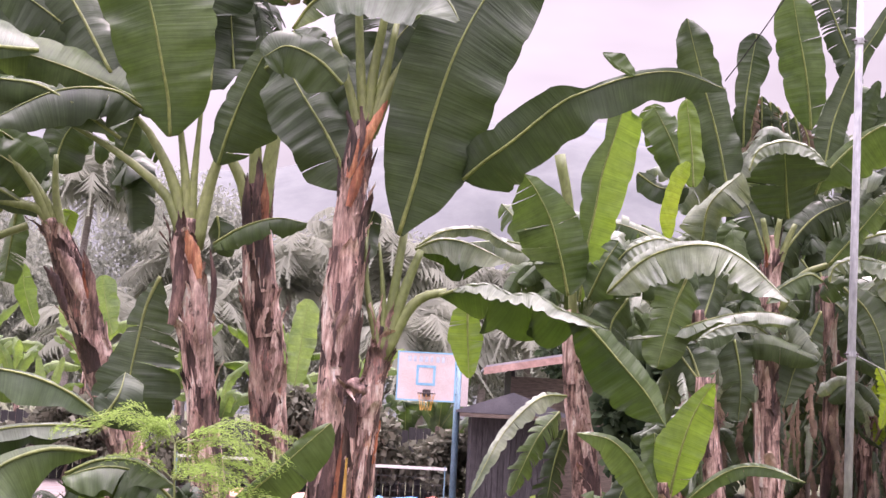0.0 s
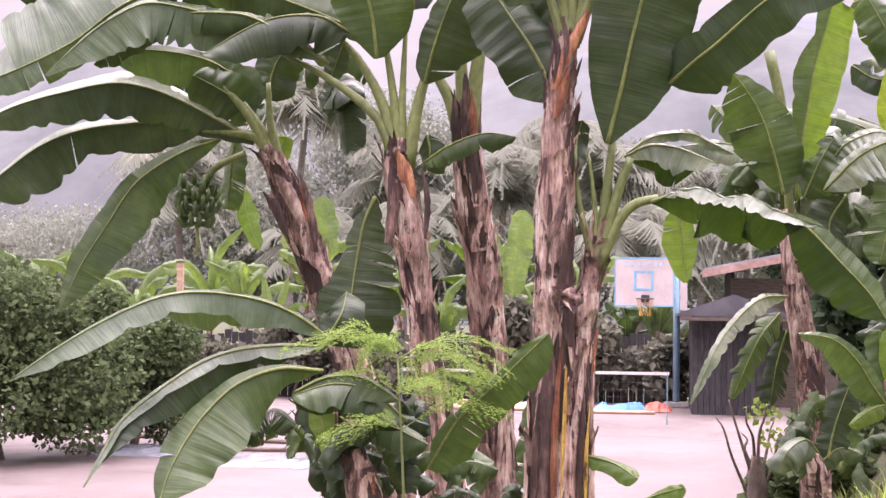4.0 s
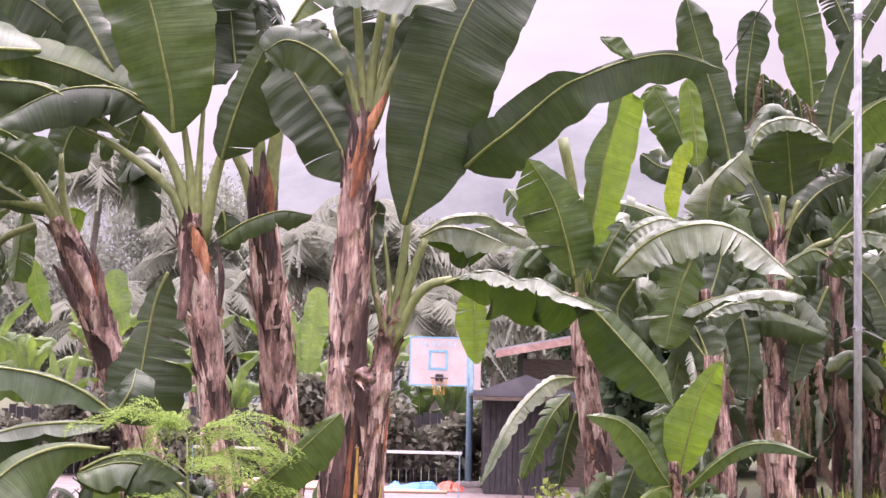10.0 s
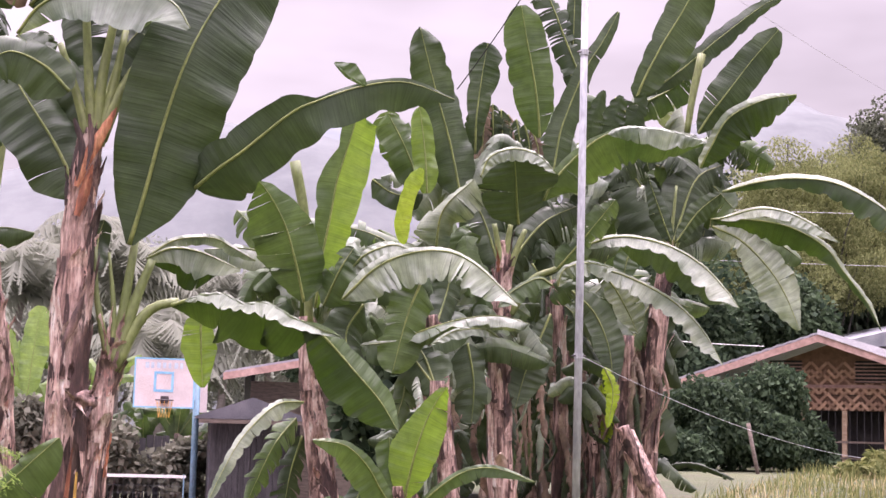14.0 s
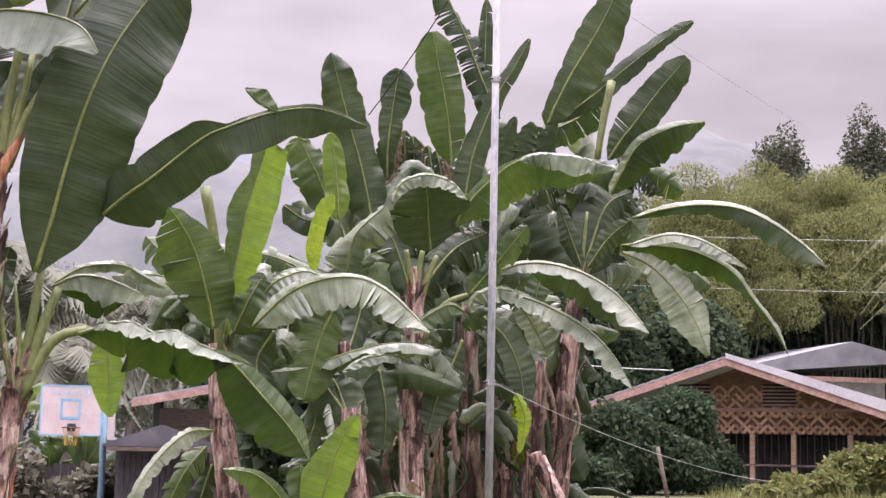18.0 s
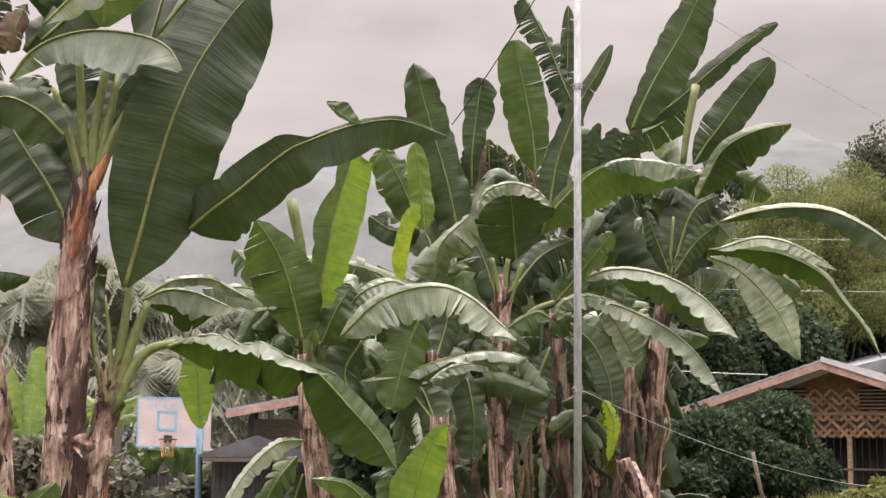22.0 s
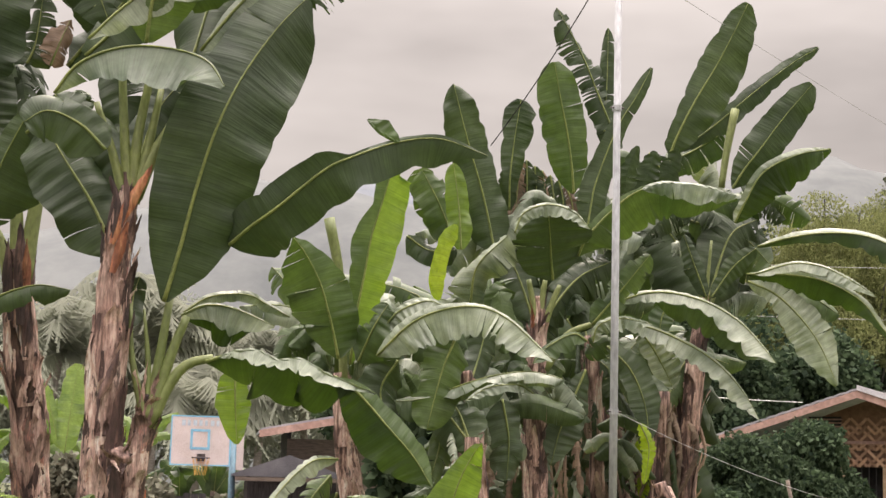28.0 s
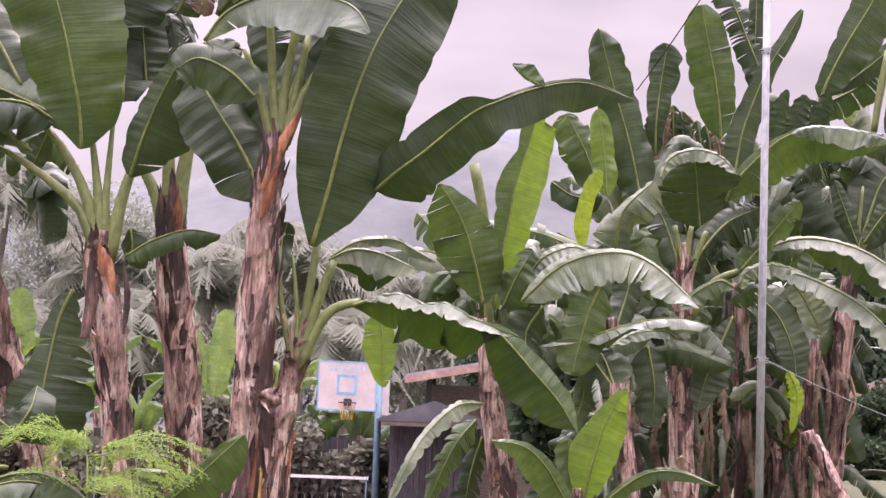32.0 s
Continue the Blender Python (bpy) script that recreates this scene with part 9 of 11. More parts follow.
banana_leaf(plant_k2, [(1.83, 12.30, 2.15), (1.74, 12.10, 1.78), (1.86, 12.10, 1.59)], 0.07, 7, 34, 0.60, "dry", rib=0, turn=31)
banana_leaf(plant_k2, [(1.93, 12.30, 2.11), (1.89, 12.10, 1.79), (1.91, 12.10, 1.38)], 0.06, 4, 34, 0.60, "sheen", rib=0, turn=-35)
banana_leaf(plant_k2, [(1.93, 12.30, 2.07), (1.91, 12.10, 1.72), (1.76, 12.10, 1.47)], 0.09, -3, 34, 0.60, "dark", rib=0, turn=-2)
banana_leaf(plant_k2, [(1.98, 12.20, 2.50), (1.82, 12.40, 2.86), (1.40, 12.50, 2.85)], 0.39, 25, 24, 0.20, "shadow", turn=-31)
banana_leaf(plant_k2, [(1.98, 12.20, 2.50), (1.80, 12.40, 2.86), (2.27, 12.50, 3.03)], 0.34, 33, 24, 0.20, "shadow", turn=-25)
plant_m = thing("banana_plant", (4.18, 14.80, 1.20), "old banana stem wrapped in hanging dry leaves", "banana plant", "banana plants beside the court")
pseudostem(plant_m, [(4.18, 14.80, 1.14), (4.18, 14.80, 1.35), (4.20, 14.80, 2.04), (4.27, 14.80, 2.68), (4.39, 14.80, 3.27)], (0.095, 0.088, 0.080, 0.072, 0.064), sheaths=16, dark=0.60, near=False)
banana_leaf(plant_m, [(4.33, 14.90, 2.44), (4.38, 14.70, 2.03), (4.36, 14.70, 1.49)], 0.10, 4, 34, 0.60, "dark", rib=0, turn=-29)
banana_leaf(plant_m, [(4.29, 14.90, 3.26), (4.31, 14.70, 2.97), (4.32, 14.70, 2.37)], 0.10, 5, 34, 0.60, "dry", rib=0, turn=-31)
banana_leaf(plant_m, [(4.48, 14.90, 2.76), (4.40, 14.70, 2.37), (4.40, 14.70, 2.03)], 0.08, 10, 34, 0.60, "dry", rib=0, turn=-37)
banana_leaf(plant_m, [(4.04, 14.90, 2.07), (4.06, 14.70, 1.64), (4.02, 14.70, 1.48)], 0.12, -1, 34, 0.60, "dark", rib=0, turn=-27)
banana_leaf(plant_m, [(4.39, 14.90, 2.81), (4.41, 14.70, 2.49), (4.35, 14.70, 1.82)], 0.11, 0, 34, 0.60, "dry", rib=0, turn=-11)
banana_leaf(plant_m, [(4.38, 14.90, 2.58), (4.23, 14.70, 2.28), (4.40, 14.70, 1.97)], 0.07, 18, 34, 0.60, "dry", rib=0, turn=-19)
banana_leaf(plant_m, [(4.37, 14.90, 3.40), (4.19, 14.70, 2.99), (4.37, 14.70, 2.42)], 0.07, 12, 34, 0.60, "dry", rib=0, turn=-14)
banana_leaf(plant_m, [(4.37, 14.90, 2.55), (4.27, 14.70, 2.15), (4.43, 14.70, 1.90)], 0.08, 12, 34, 0.60, "dry", rib=0, turn=12)
banana_leaf(plant_m, [(4.42, 14.90, 2.90), (4.36, 14.70, 2.49), (4.26, 14.70, 2.07)], 0.07, 7, 34, 0.60, "dark", rib=0, turn=-3)
banana_leaf(plant_m, [(4.62, 14.90, 2.95), (4.65, 14.70, 2.58), (4.50, 14.70, 2.30)], 0.06, 0, 34, 0.60, "dry", rib=0, turn=11)
banana_leaf(plant_m, [(4.50, 14.90, 3.38), (4.33, 14.70, 2.97), (4.33, 14.70, 2.41)], 0.11, -1, 34, 0.60, "dry", rib=0, turn=-35)
banana_leaf(plant_m, [(4.39, 14.80, 3.16), (4.66, 15.00, 3.61), (3.76, 15.10, 3.48)], 0.38, 22, 24, 0.20, "shadow", turn=-36)
banana_leaf(plant_m, [(4.39, 14.80, 3.16), (4.23, 15.00, 3.61), (5.19, 15.10, 3.49)], 0.39, 22, 24, 0.20, "shadow", turn=-31)
plant_n = thing("banana_plant", (3.71, 15.20, 1.21), "old banana stem wrapped in hanging dry leaves", "banana plant", "banana plants beside the court")
pseudostem(plant_n, [(3.71, 15.20, 1.15), (3.71, 15.20, 1.50), (3.70, 15.20, 2.60), (3.65, 15.20, 3.38), (3.60, 15.20, 3.71)], (0.084, 0.078, 0.071, 0.064, 0.057), sheaths=16, dark=0.60, near=False)
blade(plant_n, [(3.11, 12.95, 3.43), (3.15, 12.93, 3.57), (3.34, 12.92, 3.64), (3.61, 12.90, 3.60)], (0.019, 0.029, 0.029, 0.014), (0.038, 0.115, 0.124, 0.029), "sheen", lean=(40, -10), rag=0.3, tear=0.1, lobe=0.1, pleat=2.4)
blade(plant_n, [(3.06, 12.95, 3.44), (2.93, 12.93, 3.49), (2.71, 12.92, 3.37), (2.59, 12.90, 3.23)], (0.048, 0.143, 0.124, 0.029), (0.019, 0.024, 0.024, 0.014), "mid", lean=(-8, 40), rag=0.25, lobe=0.14)
blade(plant_n, [(3.18, 13.50, 3.24), (3.05, 13.47, 2.94), (2.94, 13.43, 2.69), (2.86, 13.40, 2.40)], (0.040, 0.179, 0.199, 0.050), (0.040, 0.149, 0.169, 0.040), "dark", lean=(14, 18), rag=0.12)
blade(plant_n, [(3.49, 14.00, 3.50), (3.70, 13.97, 3.30), (3.83, 13.93, 2.99), (3.87, 13.90, 2.64)], (0.052, 0.175, 0.175, 0.052), (0.031, 0.124, 0.144, 0.041), "dark", lean=(14, 18), rag=0.12)
blade(plant_n, [(2.44, 12.10, 2.93), (2.30, 12.07, 2.99), (2.07, 12.03, 2.96), (1.89, 12.00, 2.85)], (0.018, 0.062, 0.071, 0.018), (0.018, 0.022, 0.022, 0.013), "sheen", lean=(-16, 40), rag=0.25, pleat=2.4)
blade(plant_n, [(3.62, 13.30, 2.78), (3.70, 13.30, 2.57), (3.66, 13.30, 2.26)], (0.049, 0.069, 0.025), (0.039, 0.069, 0.025), "yellow", lean=(14, 14), rag=0.3, tear=0.15, lobe=0.06)
banana_leaf(plant_n, [(3.55, 15.30, 2.20), (3.51, 15.10, 1.88), (3.60, 15.10, 1.44)], 0.13, 2, 34, 0.60, "dry", rib=0, turn=5)
banana_leaf(plant_n, [(3.73, 15.30, 3.40), (3.66, 15.10, 2.95), (3.65, 15.10, 2.64)], 0.11, 8, 34, 0.60, "dark", rib=0, turn=13)
banana_leaf(plant_n, [(3.69, 15.30, 3.19), (3.68, 15.10, 2.74), (3.63, 15.10, 2.52)], 0.06, 9, 34, 0.60, "dry", rib=0, turn=-14)
banana_leaf(plant_n, [(3.74, 15.30, 2.20), (3.74, 15.10, 1.85), (3.69, 15.10, 1.46)], 0.15, 9, 34, 0.60, "dark", rib=0, turn=-35)
banana_leaf(plant_n, [(3.66, 15.30, 3.49), (3.52, 15.10, 3.16), (3.59, 15.10, 2.69)], 0.14, 18, 34, 0.60, "dry", rib=0, turn=-25)
banana_leaf(plant_n, [(3.51, 15.30, 3.04), (3.54, 15.10, 2.61), (3.34, 15.10, 2.03)], 0.08, 9, 34, 0.60, "dark", rib=0, turn=4)
banana_leaf(plant_n, [(3.89, 15.30, 3.14), (3.90, 15.10, 2.75), (4.01, 15.10, 2.47)], 0.12, -1, 34, 0.60, "dry", rib=0, turn=-22)
banana_leaf(plant_n, [(3.52, 15.30, 3.27), (3.35, 15.10, 2.81), (3.53, 15.10, 2.36)], 0.12, 5, 34, 0.60, "dark", rib=0, turn=-26)
banana_leaf(plant_n, [(3.56, 15.30, 3.70), (3.52, 15.10, 3.33), (3.62, 15.10, 2.75)], 0.07, 17, 34, 0.60, "dry", rib=0, turn=-25)
banana_leaf(plant_n, [(3.48, 15.30, 3.86), (3.48, 15.10, 3.40), (3.39, 15.10, 3.02)], 0.10, 6, 34, 0.60, "dark", rib=0, turn=-15)
banana_leaf(plant_n, [(3.52, 15.30, 2.42), (3.63, 15.10, 2.04), (3.45, 15.10, 1.78)], 0.06, 5, 34, 0.60, "dark", rib=0, turn=-9)
banana_leaf(plant_n, [(3.60, 15.20, 3.60), (3.63, 15.40, 4.08), (4.37, 15.50, 4.44)], 0.39, 27, 24, 0.20, "shadow", turn=-24)
banana_leaf(plant_n, [(3.60, 15.20, 3.60), (3.32, 15.40, 4.06), (3.48, 15.50, 4.38)], 0.40, 24, 24, 0.20, "shadow", turn=25)
plant_o = thing("banana_plant", (4.03, 15.00, 1.20), "old banana stem wrapped in hanging dry leaves", "banana plant", "banana plants beside the court")
pseudostem(plant_o, [(4.03, 15.00, 1.14), (4.03, 15.00, 1.52), (4.04, 15.00, 2.17), (4.06, 15.00, 2.45)], (0.085, 0.08, 0.07, 0.04), sheaths=16, dark=0.60, near=False)
banana_leaf(plant_o, [(3.87, 15.10, 2.14), (3.73, 14.90, 1.75), (3.99, 14.90, 1.30)], 0.14, 12, 34, 0.60, "dry", rib=0, turn=-35)
banana_leaf(plant_o, [(4.04, 15.10, 2.12), (3.98, 14.90, 1.68), (4.01, 14.90, 1.47)], 0.05, 1, 34, 0.60, "dark", rib=0, turn=-5)
banana_leaf(plant_o, [(4.11, 15.10, 2.83), (3.98, 14.90, 2.52), (4.01, 14.90, 2.18)], 0.14, -1, 34, 0.60, "sheen", rib=0, turn=36)
banana_leaf(plant_o, [(4.17, 15.10, 2.87), (4.04, 14.90, 2.52), (4.09, 14.90, 2.21)], 0.10, 14, 34, 0.60, "dry", rib=0, turn=-35)
banana_leaf(plant_o, [(3.89, 15.10, 3.15), (3.97, 14.90, 2.84), (3.70, 14.90, 2.47)], 0.13, 1, 34, 0.60, "dark", rib=0, turn=-38)
banana_leaf(plant_o, [(4.09, 15.10, 2.69), (3.91, 14.90, 2.29), (4.13, 14.90, 2.08)], 0.07, 1, 34, 0.60, "dark", rib=0, turn=28)
banana_leaf(plant_o, [(4.06, 15.10, 2.73), (4.14, 14.90, 2.45), (4.03, 14.90, 2.07)], 0.07, 4, 34, 0.60, "dry", rib=0, turn=-9)
banana_leaf(plant_o, [(4.10, 15.00, 3.05), (4.44, 15.20, 3.53), (4.64, 15.30, 3.81)], 0.40, 18, 24, 0.20, "shadow", turn=-25)
banana_leaf(plant_o, [(4.10, 15.00, 3.05), (4.43, 15.20, 3.53), (4.10, 15.30, 3.57)], 0.40, 32, 24, 0.20, "shadow", turn=-1)
banana_leaf(plant_o, [(4.82, 15.89, 3.65), (4.77, 15.84, 3.81), (4.73, 15.79, 3.39)], 0.27, 48, 23.6812, 0.38, "sheen", rib=0, turn=-2)
banana_leaf(plant_o, [(3.76, 15.41, 3.42), (3.39, 15.36, 3.48), (3.03, 15.31, 3.32)], 0.31, 51, 41.8633, 0.42, "shadow", rib=0, turn=23)
banana_leaf(plant_o, [(3.59, 15.46, 2.41), (3.25, 15.41, 2.46), (2.92, 15.36, 2.37)], 0.38, 26, 39.976, 0.28, "mid", rib=0, turn=27)
banana_leaf(plant_o, [(3.79, 15.75, 2.71), (3.30, 15.70, 2.80), (2.84, 15.65, 2.55)], 0.37, 42, 20.4688, 0.16, "sheen", rib=0, turn=17)
banana_leaf(plant_o, [(3.48, 15.33, 2.39), (3.29, 15.28, 2.58), (3.13, 15.23, 2.04)], 0.29, 37, 42.2958, 0.26, "dark", rib=0, turn=-22)
banana_leaf(plant_o, [(3.44, 15.84, 2.66), (3.39, 15.79, 2.31), (3.58, 15.79, 1.98)], 0.09, 0, 25.8815, 0.52, "dry", rib=0, turn=27)
banana_leaf(plant_o, [(4.48, 15.45, 3.21), (4.76, 15.40, 3.35), (5.06, 15.35, 3.07)], 0.42, 42, 26.8112, 0.16, "dark", rib=0, turn=-2)
banana_leaf(plant_o, [(4.37, 15.87, 3.13), (4.70, 15.82, 3.22), (5.04, 15.77, 3.13)], 0.33, 2, 42.3485, 0.48, "sheen", rib=0, turn=-17)
banana_leaf(plant_o, [(3.40, 15.13, 2.92), (2.86, 15.08, 2.97), (2.34, 15.03, 2.81)], 0.35, 12, 44.0072, 0.19, "mid", rib=0, turn=-5)
banana_leaf(plant_o, [(4.41, 15.59, 3.05), (4.31, 15.54, 3.25), (4.22, 15.49, 2.68)], 0.33, 41, 29.4947, 0.24, "dark", rib=0, turn=2)
banana_leaf(plant_o, [(4.26, 15.76, 2.72), (3.94, 15.71, 2.83), (3.65, 15.66, 2.53)], 0.49, 49, 20.3759, 0.37, "sheen", rib=0, turn=29)
banana_leaf(plant_o, [(3.72, 15.30, 3.08), (3.40, 15.25, 3.13), (3.10, 15.20, 3.02)], 0.32, 12, 34.6724, 0.30, "shadow", rib=0, turn=4)
banana_leaf(plant_o, [(3.30, 15.78, 3.12), (3.37, 15.73, 3.36), (3.46, 15.68, 2.71)], 0.48, 36, 29.9782, 0.45, "dark", rib=0, turn=-9)
banana_leaf(plant_o, [(4.57, 15.59, 3.20), (4.39, 15.54, 3.37), (4.23, 15.49, 2.89)], 0.39, 5, 43.1908, 0.33, "sheen", rib=0, turn=16)
banana_leaf(plant_o, [(4.08, 15.47, 2.94), (4.13, 15.42, 2.53), (4.14, 15.42, 2.13)], 0.14, 0, 31.4884, 0.64, "dry", rib=0, turn=30)
banana_leaf(plant_o, [(4.17, 15.71, 2.39), (4.52, 15.66, 2.48), (4.87, 15.61, 2.37)], 0.48, 7, 42.9057, 0.38, "shadow", rib=0, turn=6)
banana_leaf(plant_o, [(4.46, 15.64, 3.50), (4.24, 15.59, 3.63), (4.04, 15.54, 3.27)], 0.37, 37, 25.7329, 0.16, "dark", rib=0, turn=7)
banana_leaf(plant_o, [(4.63, 15.80, 3.57), (4.27, 15.75, 3.68), (3.92, 15.70, 3.38)], 0.44, 10, 24.3335, 0.50, "sheen", rib=0, turn=21)
banana_leaf(plant_o, [(4.59, 15.32, 3.02), (4.71, 15.27, 3.16), (4.83, 15.22, 2.83)], 0.46, 21, 43.6814, 0.11, "dark", rib=0, turn=-8)
banana_leaf(plant_o, [(3.86, 15.90, 2.46), (4.07, 15.85, 2.66), (4.30, 15.80, 2.16)], 0.40, 25, 42.1657, 0.34, "mid", rib=0, turn=33)
banana_leaf(plant_o, [(3.64, 15.50, 3.00), (3.19, 15.45, 3.09), (2.76, 15.40, 2.83)], 0.29, 42, 31.2529, 0.29, "sheen", rib=0, turn=2)
banana_leaf(plant_o, [(4.66, 15.28, 2.89), (4.32, 15.23, 2.94), (3.99, 15.18, 2.83)], 0.41, 32, 37.0587, 0.23, "dark", rib=0, turn=-26)
banana_leaf(plant_o, [(4.65, 15.82, 3.07), (4.87, 15.77, 3.29), (5.11, 15.72, 2.71)], 0.35, 28, 25.487, 0.17, "dark", rib=0, turn=27)
banana_leaf(plant_o, [(3.71, 15.86, 3.23), (3.30, 15.81, 3.31), (2.91, 15.76, 3.08)], 0.50, 49, 36.3781, 0.42, "sheen", rib=0, turn=24)
banana_leaf(plant_o, [(3.88, 15.66, 3.05), (3.48, 15.61, 3.20), (3.11, 15.56, 2.75)], 0.41, 38, 38.5685, 0.48, "mid", rib=0, turn=20)
plant_q = thing("banana_plant", (4.19, 14.50, 1.20), "old banana stem wrapped in hanging dry leaves", "banana plant", "banana plants beside the court")
pseudostem(plant_q, [(4.19, 14.50, 1.14), (4.19, 14.50, 1.55), (4.15, 14.50, 2.08), (4.16, 14.50, 2.61), (4.18, 14.50, 3.14)], (0.080, 0.074, 0.068, 0.061, 0.054), sheaths=16, dark=0.60, near=False)
banana_leaf(plant_q, [(4.41, 14.60, 3.00), (4.49, 14.40, 2.61), (4.24, 14.40, 2.06)], 0.10, 6, 34, 0.60, "dry", rib=0, turn=32)
banana_leaf(plant_q, [(3.98, 14.60, 1.89), (3.93, 14.40, 1.45), (3.91, 14.40, 1.23)], 0.08, 5, 34, 0.60, "dry", rib=0, turn=-26)
banana_leaf(plant_q, [(4.22, 14.60, 2.86), (4.25, 14.40, 2.51), (4.29, 14.40, 1.93)], 0.11, 0, 34, 0.60, "dark", rib=0, turn=7)
banana_leaf(plant_q, [(4.23, 14.60, 2.00), (4.09, 14.40, 1.57), (4.19, 14.40, 1.41)], 0.07, 15, 34, 0.60, "dry", rib=0, turn=11)
banana_leaf(plant_q, [(4.12, 14.60, 2.76), (4.16, 14.40, 2.33), (4.08, 14.40, 1.98)], 0.11, 19, 34, 0.60, "dry", rib=0, turn=-38)
banana_leaf(plant_q, [(4.12, 14.60, 2.23), (4.08, 14.40, 1.84), (3.98, 14.40, 1.49)], 0.08, 10, 34, 0.60, "dry", rib=0, turn=-12)
banana_leaf(plant_q, [(4.20, 14.60, 2.48), (4.17, 14.40, 2.06), (4.15, 14.40, 1.56)], 0.11, 11, 34, 0.60, "dark", rib=0, turn=32)
banana_leaf(plant_q, [(4.29, 14.60, 3.00), (4.32, 14.40, 2.65), (4.28, 14.40, 2.12)], 0.11, 13, 34, 0.60, "dry", rib=0, turn=34)
banana_leaf(plant_q, [(3.98, 14.60, 1.78), (3.97, 14.40, 1.34), (4.09, 14.40, 1.04)], 0.14, 14, 34, 0.60, "dry", rib=0, turn=30)
banana_leaf(plant_q, [(4.08, 14.60, 3.28), (3.93, 14.40, 2.79), (3.98, 14.40, 2.53)], 0.12, 2, 34, 0.60, "dark", rib=0, turn=1)
banana_leaf(plant_q, [(4.26, 14.60, 3.19), (4.21, 14.40, 2.72), (4.14, 14.40, 2.18)], 0.10, 15, 34, 0.60, "dry", rib=0, turn=10)
banana_leaf(plant_q, [(4.18, 14.50, 3.04), (3.89, 14.70, 3.47), (4.08, 14.80, 3.70)], 0.47, 30, 24, 0.20, "shadow", turn=-34)
banana_leaf(plant_q, [(4.18, 14.50, 3.04), (4.50, 14.70, 3.50), (4.91, 14.80, 3.45)], 0.38, 17, 24, 0.20, "shadow", turn=-7)
plant_r = thing("banana_plant", (3.70, 12.00, 1.16), "old banana stem wrapped in hanging dry leaves", "banana plant", "banana plants beside the court")
pseudostem(plant_r, [(3.70, 12.00, 1.10), (3.70, 12.00, 1.65), (3.58, 12.00, 1.88), (3.48, 12.00, 2.14), (3.43, 12.00, 2.27)], (0.072, 0.066, 0.060, 0.054, 0.048), sheaths=16, dark=0.60, near=False)
banana_leaf(plant_r, [(3.45, 15.82, 1.94), (3.57, 15.77, 2.09), (3.66, 15.72, 1.73)], 0.43, 54, 43.5877, 0.23, "dark", rib=0, turn=-30)
banana_leaf(plant_r, [(3.55, 15.36, 2.06), (3.47, 15.31, 2.25), (3.37, 15.26, 1.78)], 0.27, 20, 21.315, 0.34, "shadow", rib=0, turn=-5)
banana_leaf(plant_r, [(3.73, 15.74, 2.10), (3.97, 15.69, 2.28), (4.19, 15.64, 1.81)], 0.25, 1, 44.5006, 0.21, "dark", rib=0, turn=-20)
banana_leaf(plant_r, [(2.79, 15.56, 1.75), (2.78, 15.51, 1.90), (2.77, 15.46, 1.56)], 0.32, 15, 28.8468, 0.36, "dark", rib=0, turn=-17)
banana_leaf(plant_r, [(3.38, 15.59, 2.14), (3.22, 15.54, 2.33), (3.03, 15.49, 1.84)], 0.23, 3, 40.204, 0.10, "dark", rib=0, turn=-6)
banana_leaf(plant_r, [(3.14, 15.61, 2.18), (3.39, 15.56, 2.32), (3.62, 15.51, 1.94)], 0.41, 38, 31.3569, 0.44, "shadow", rib=0, turn=-37)
banana_leaf(plant_r, [(3.28, 15.59, 2.44), (2.98, 15.54, 2.59), (2.68, 15.49, 2.23)], 0.25, 37, 31.0899, 0.23, "dark", rib=0, turn=34)
banana_leaf(plant_r, [(3.99, 15.79, 1.88), (4.16, 15.74, 2.03), (4.31, 15.69, 1.64)], 0.37, 58, 43.2563, 0.21, "dark", rib=0, turn=-29)
banana_leaf(plant_r, [(2.95, 15.80, 1.70), (2.66, 15.75, 1.83), (2.37, 15.70, 1.57)], 0.31, 52, 27.9406, 0.48, "shadow", rib=0, turn=26)
banana_leaf(plant_r, [(2.80, 16.06, 1.69), (3.06, 16.01, 1.80), (3.30, 15.96, 1.56)], 0.36, 52, 40.7825, 0.27, "dark", rib=0, turn=-9)
banana_leaf(plant_r, [(3.85, 15.77, 1.70), (4.11, 15.72, 1.86), (4.35, 15.67, 1.46)], 0.37, 47, 38.0307, 0.19, "dark", rib=0, turn=8)
banana_leaf(plant_r, [(2.58, 15.46, 2.25), (2.27, 15.41, 2.37), (1.96, 15.36, 2.12)], 0.28, 32, 21.6128, 0.37, "dark", rib=0, turn=34)
banana_leaf(plant_r, [(2.53, 15.99, 2.12), (2.21, 15.94, 2.20), (1.89, 15.89, 2.09)], 0.34, 51, 40.3457, 0.16, "dark", rib=0, turn=-36)
banana_leaf(plant_r, [(2.50, 15.48, 2.44), (2.58, 15.43, 2.63), (2.63, 15.38, 2.13)], 0.29, 3, 42.3164, 0.30, "dark", rib=0, turn=19)
plant_s = thing("banana_plant", (3.47, 15.50, 1.21), "old banana stem wrapped in hanging dry leaves", "banana plant", "banana plants beside the court")
pseudostem(plant_s, [(3.46, 15.50, 1.15), (3.46, 15.50, 1.60), (3.45, 15.50, 2.02)], (0.10, 0.09, 0.05), sheaths=16, dark=0.60, near=False)
banana_leaf(plant_s, [(3.63, 15.60, 1.44), (3.62, 15.40, 0.96), (3.48, 15.40, 0.80)], 0.09, -1, 34, 0.60, "dark", rib=0, turn=30)
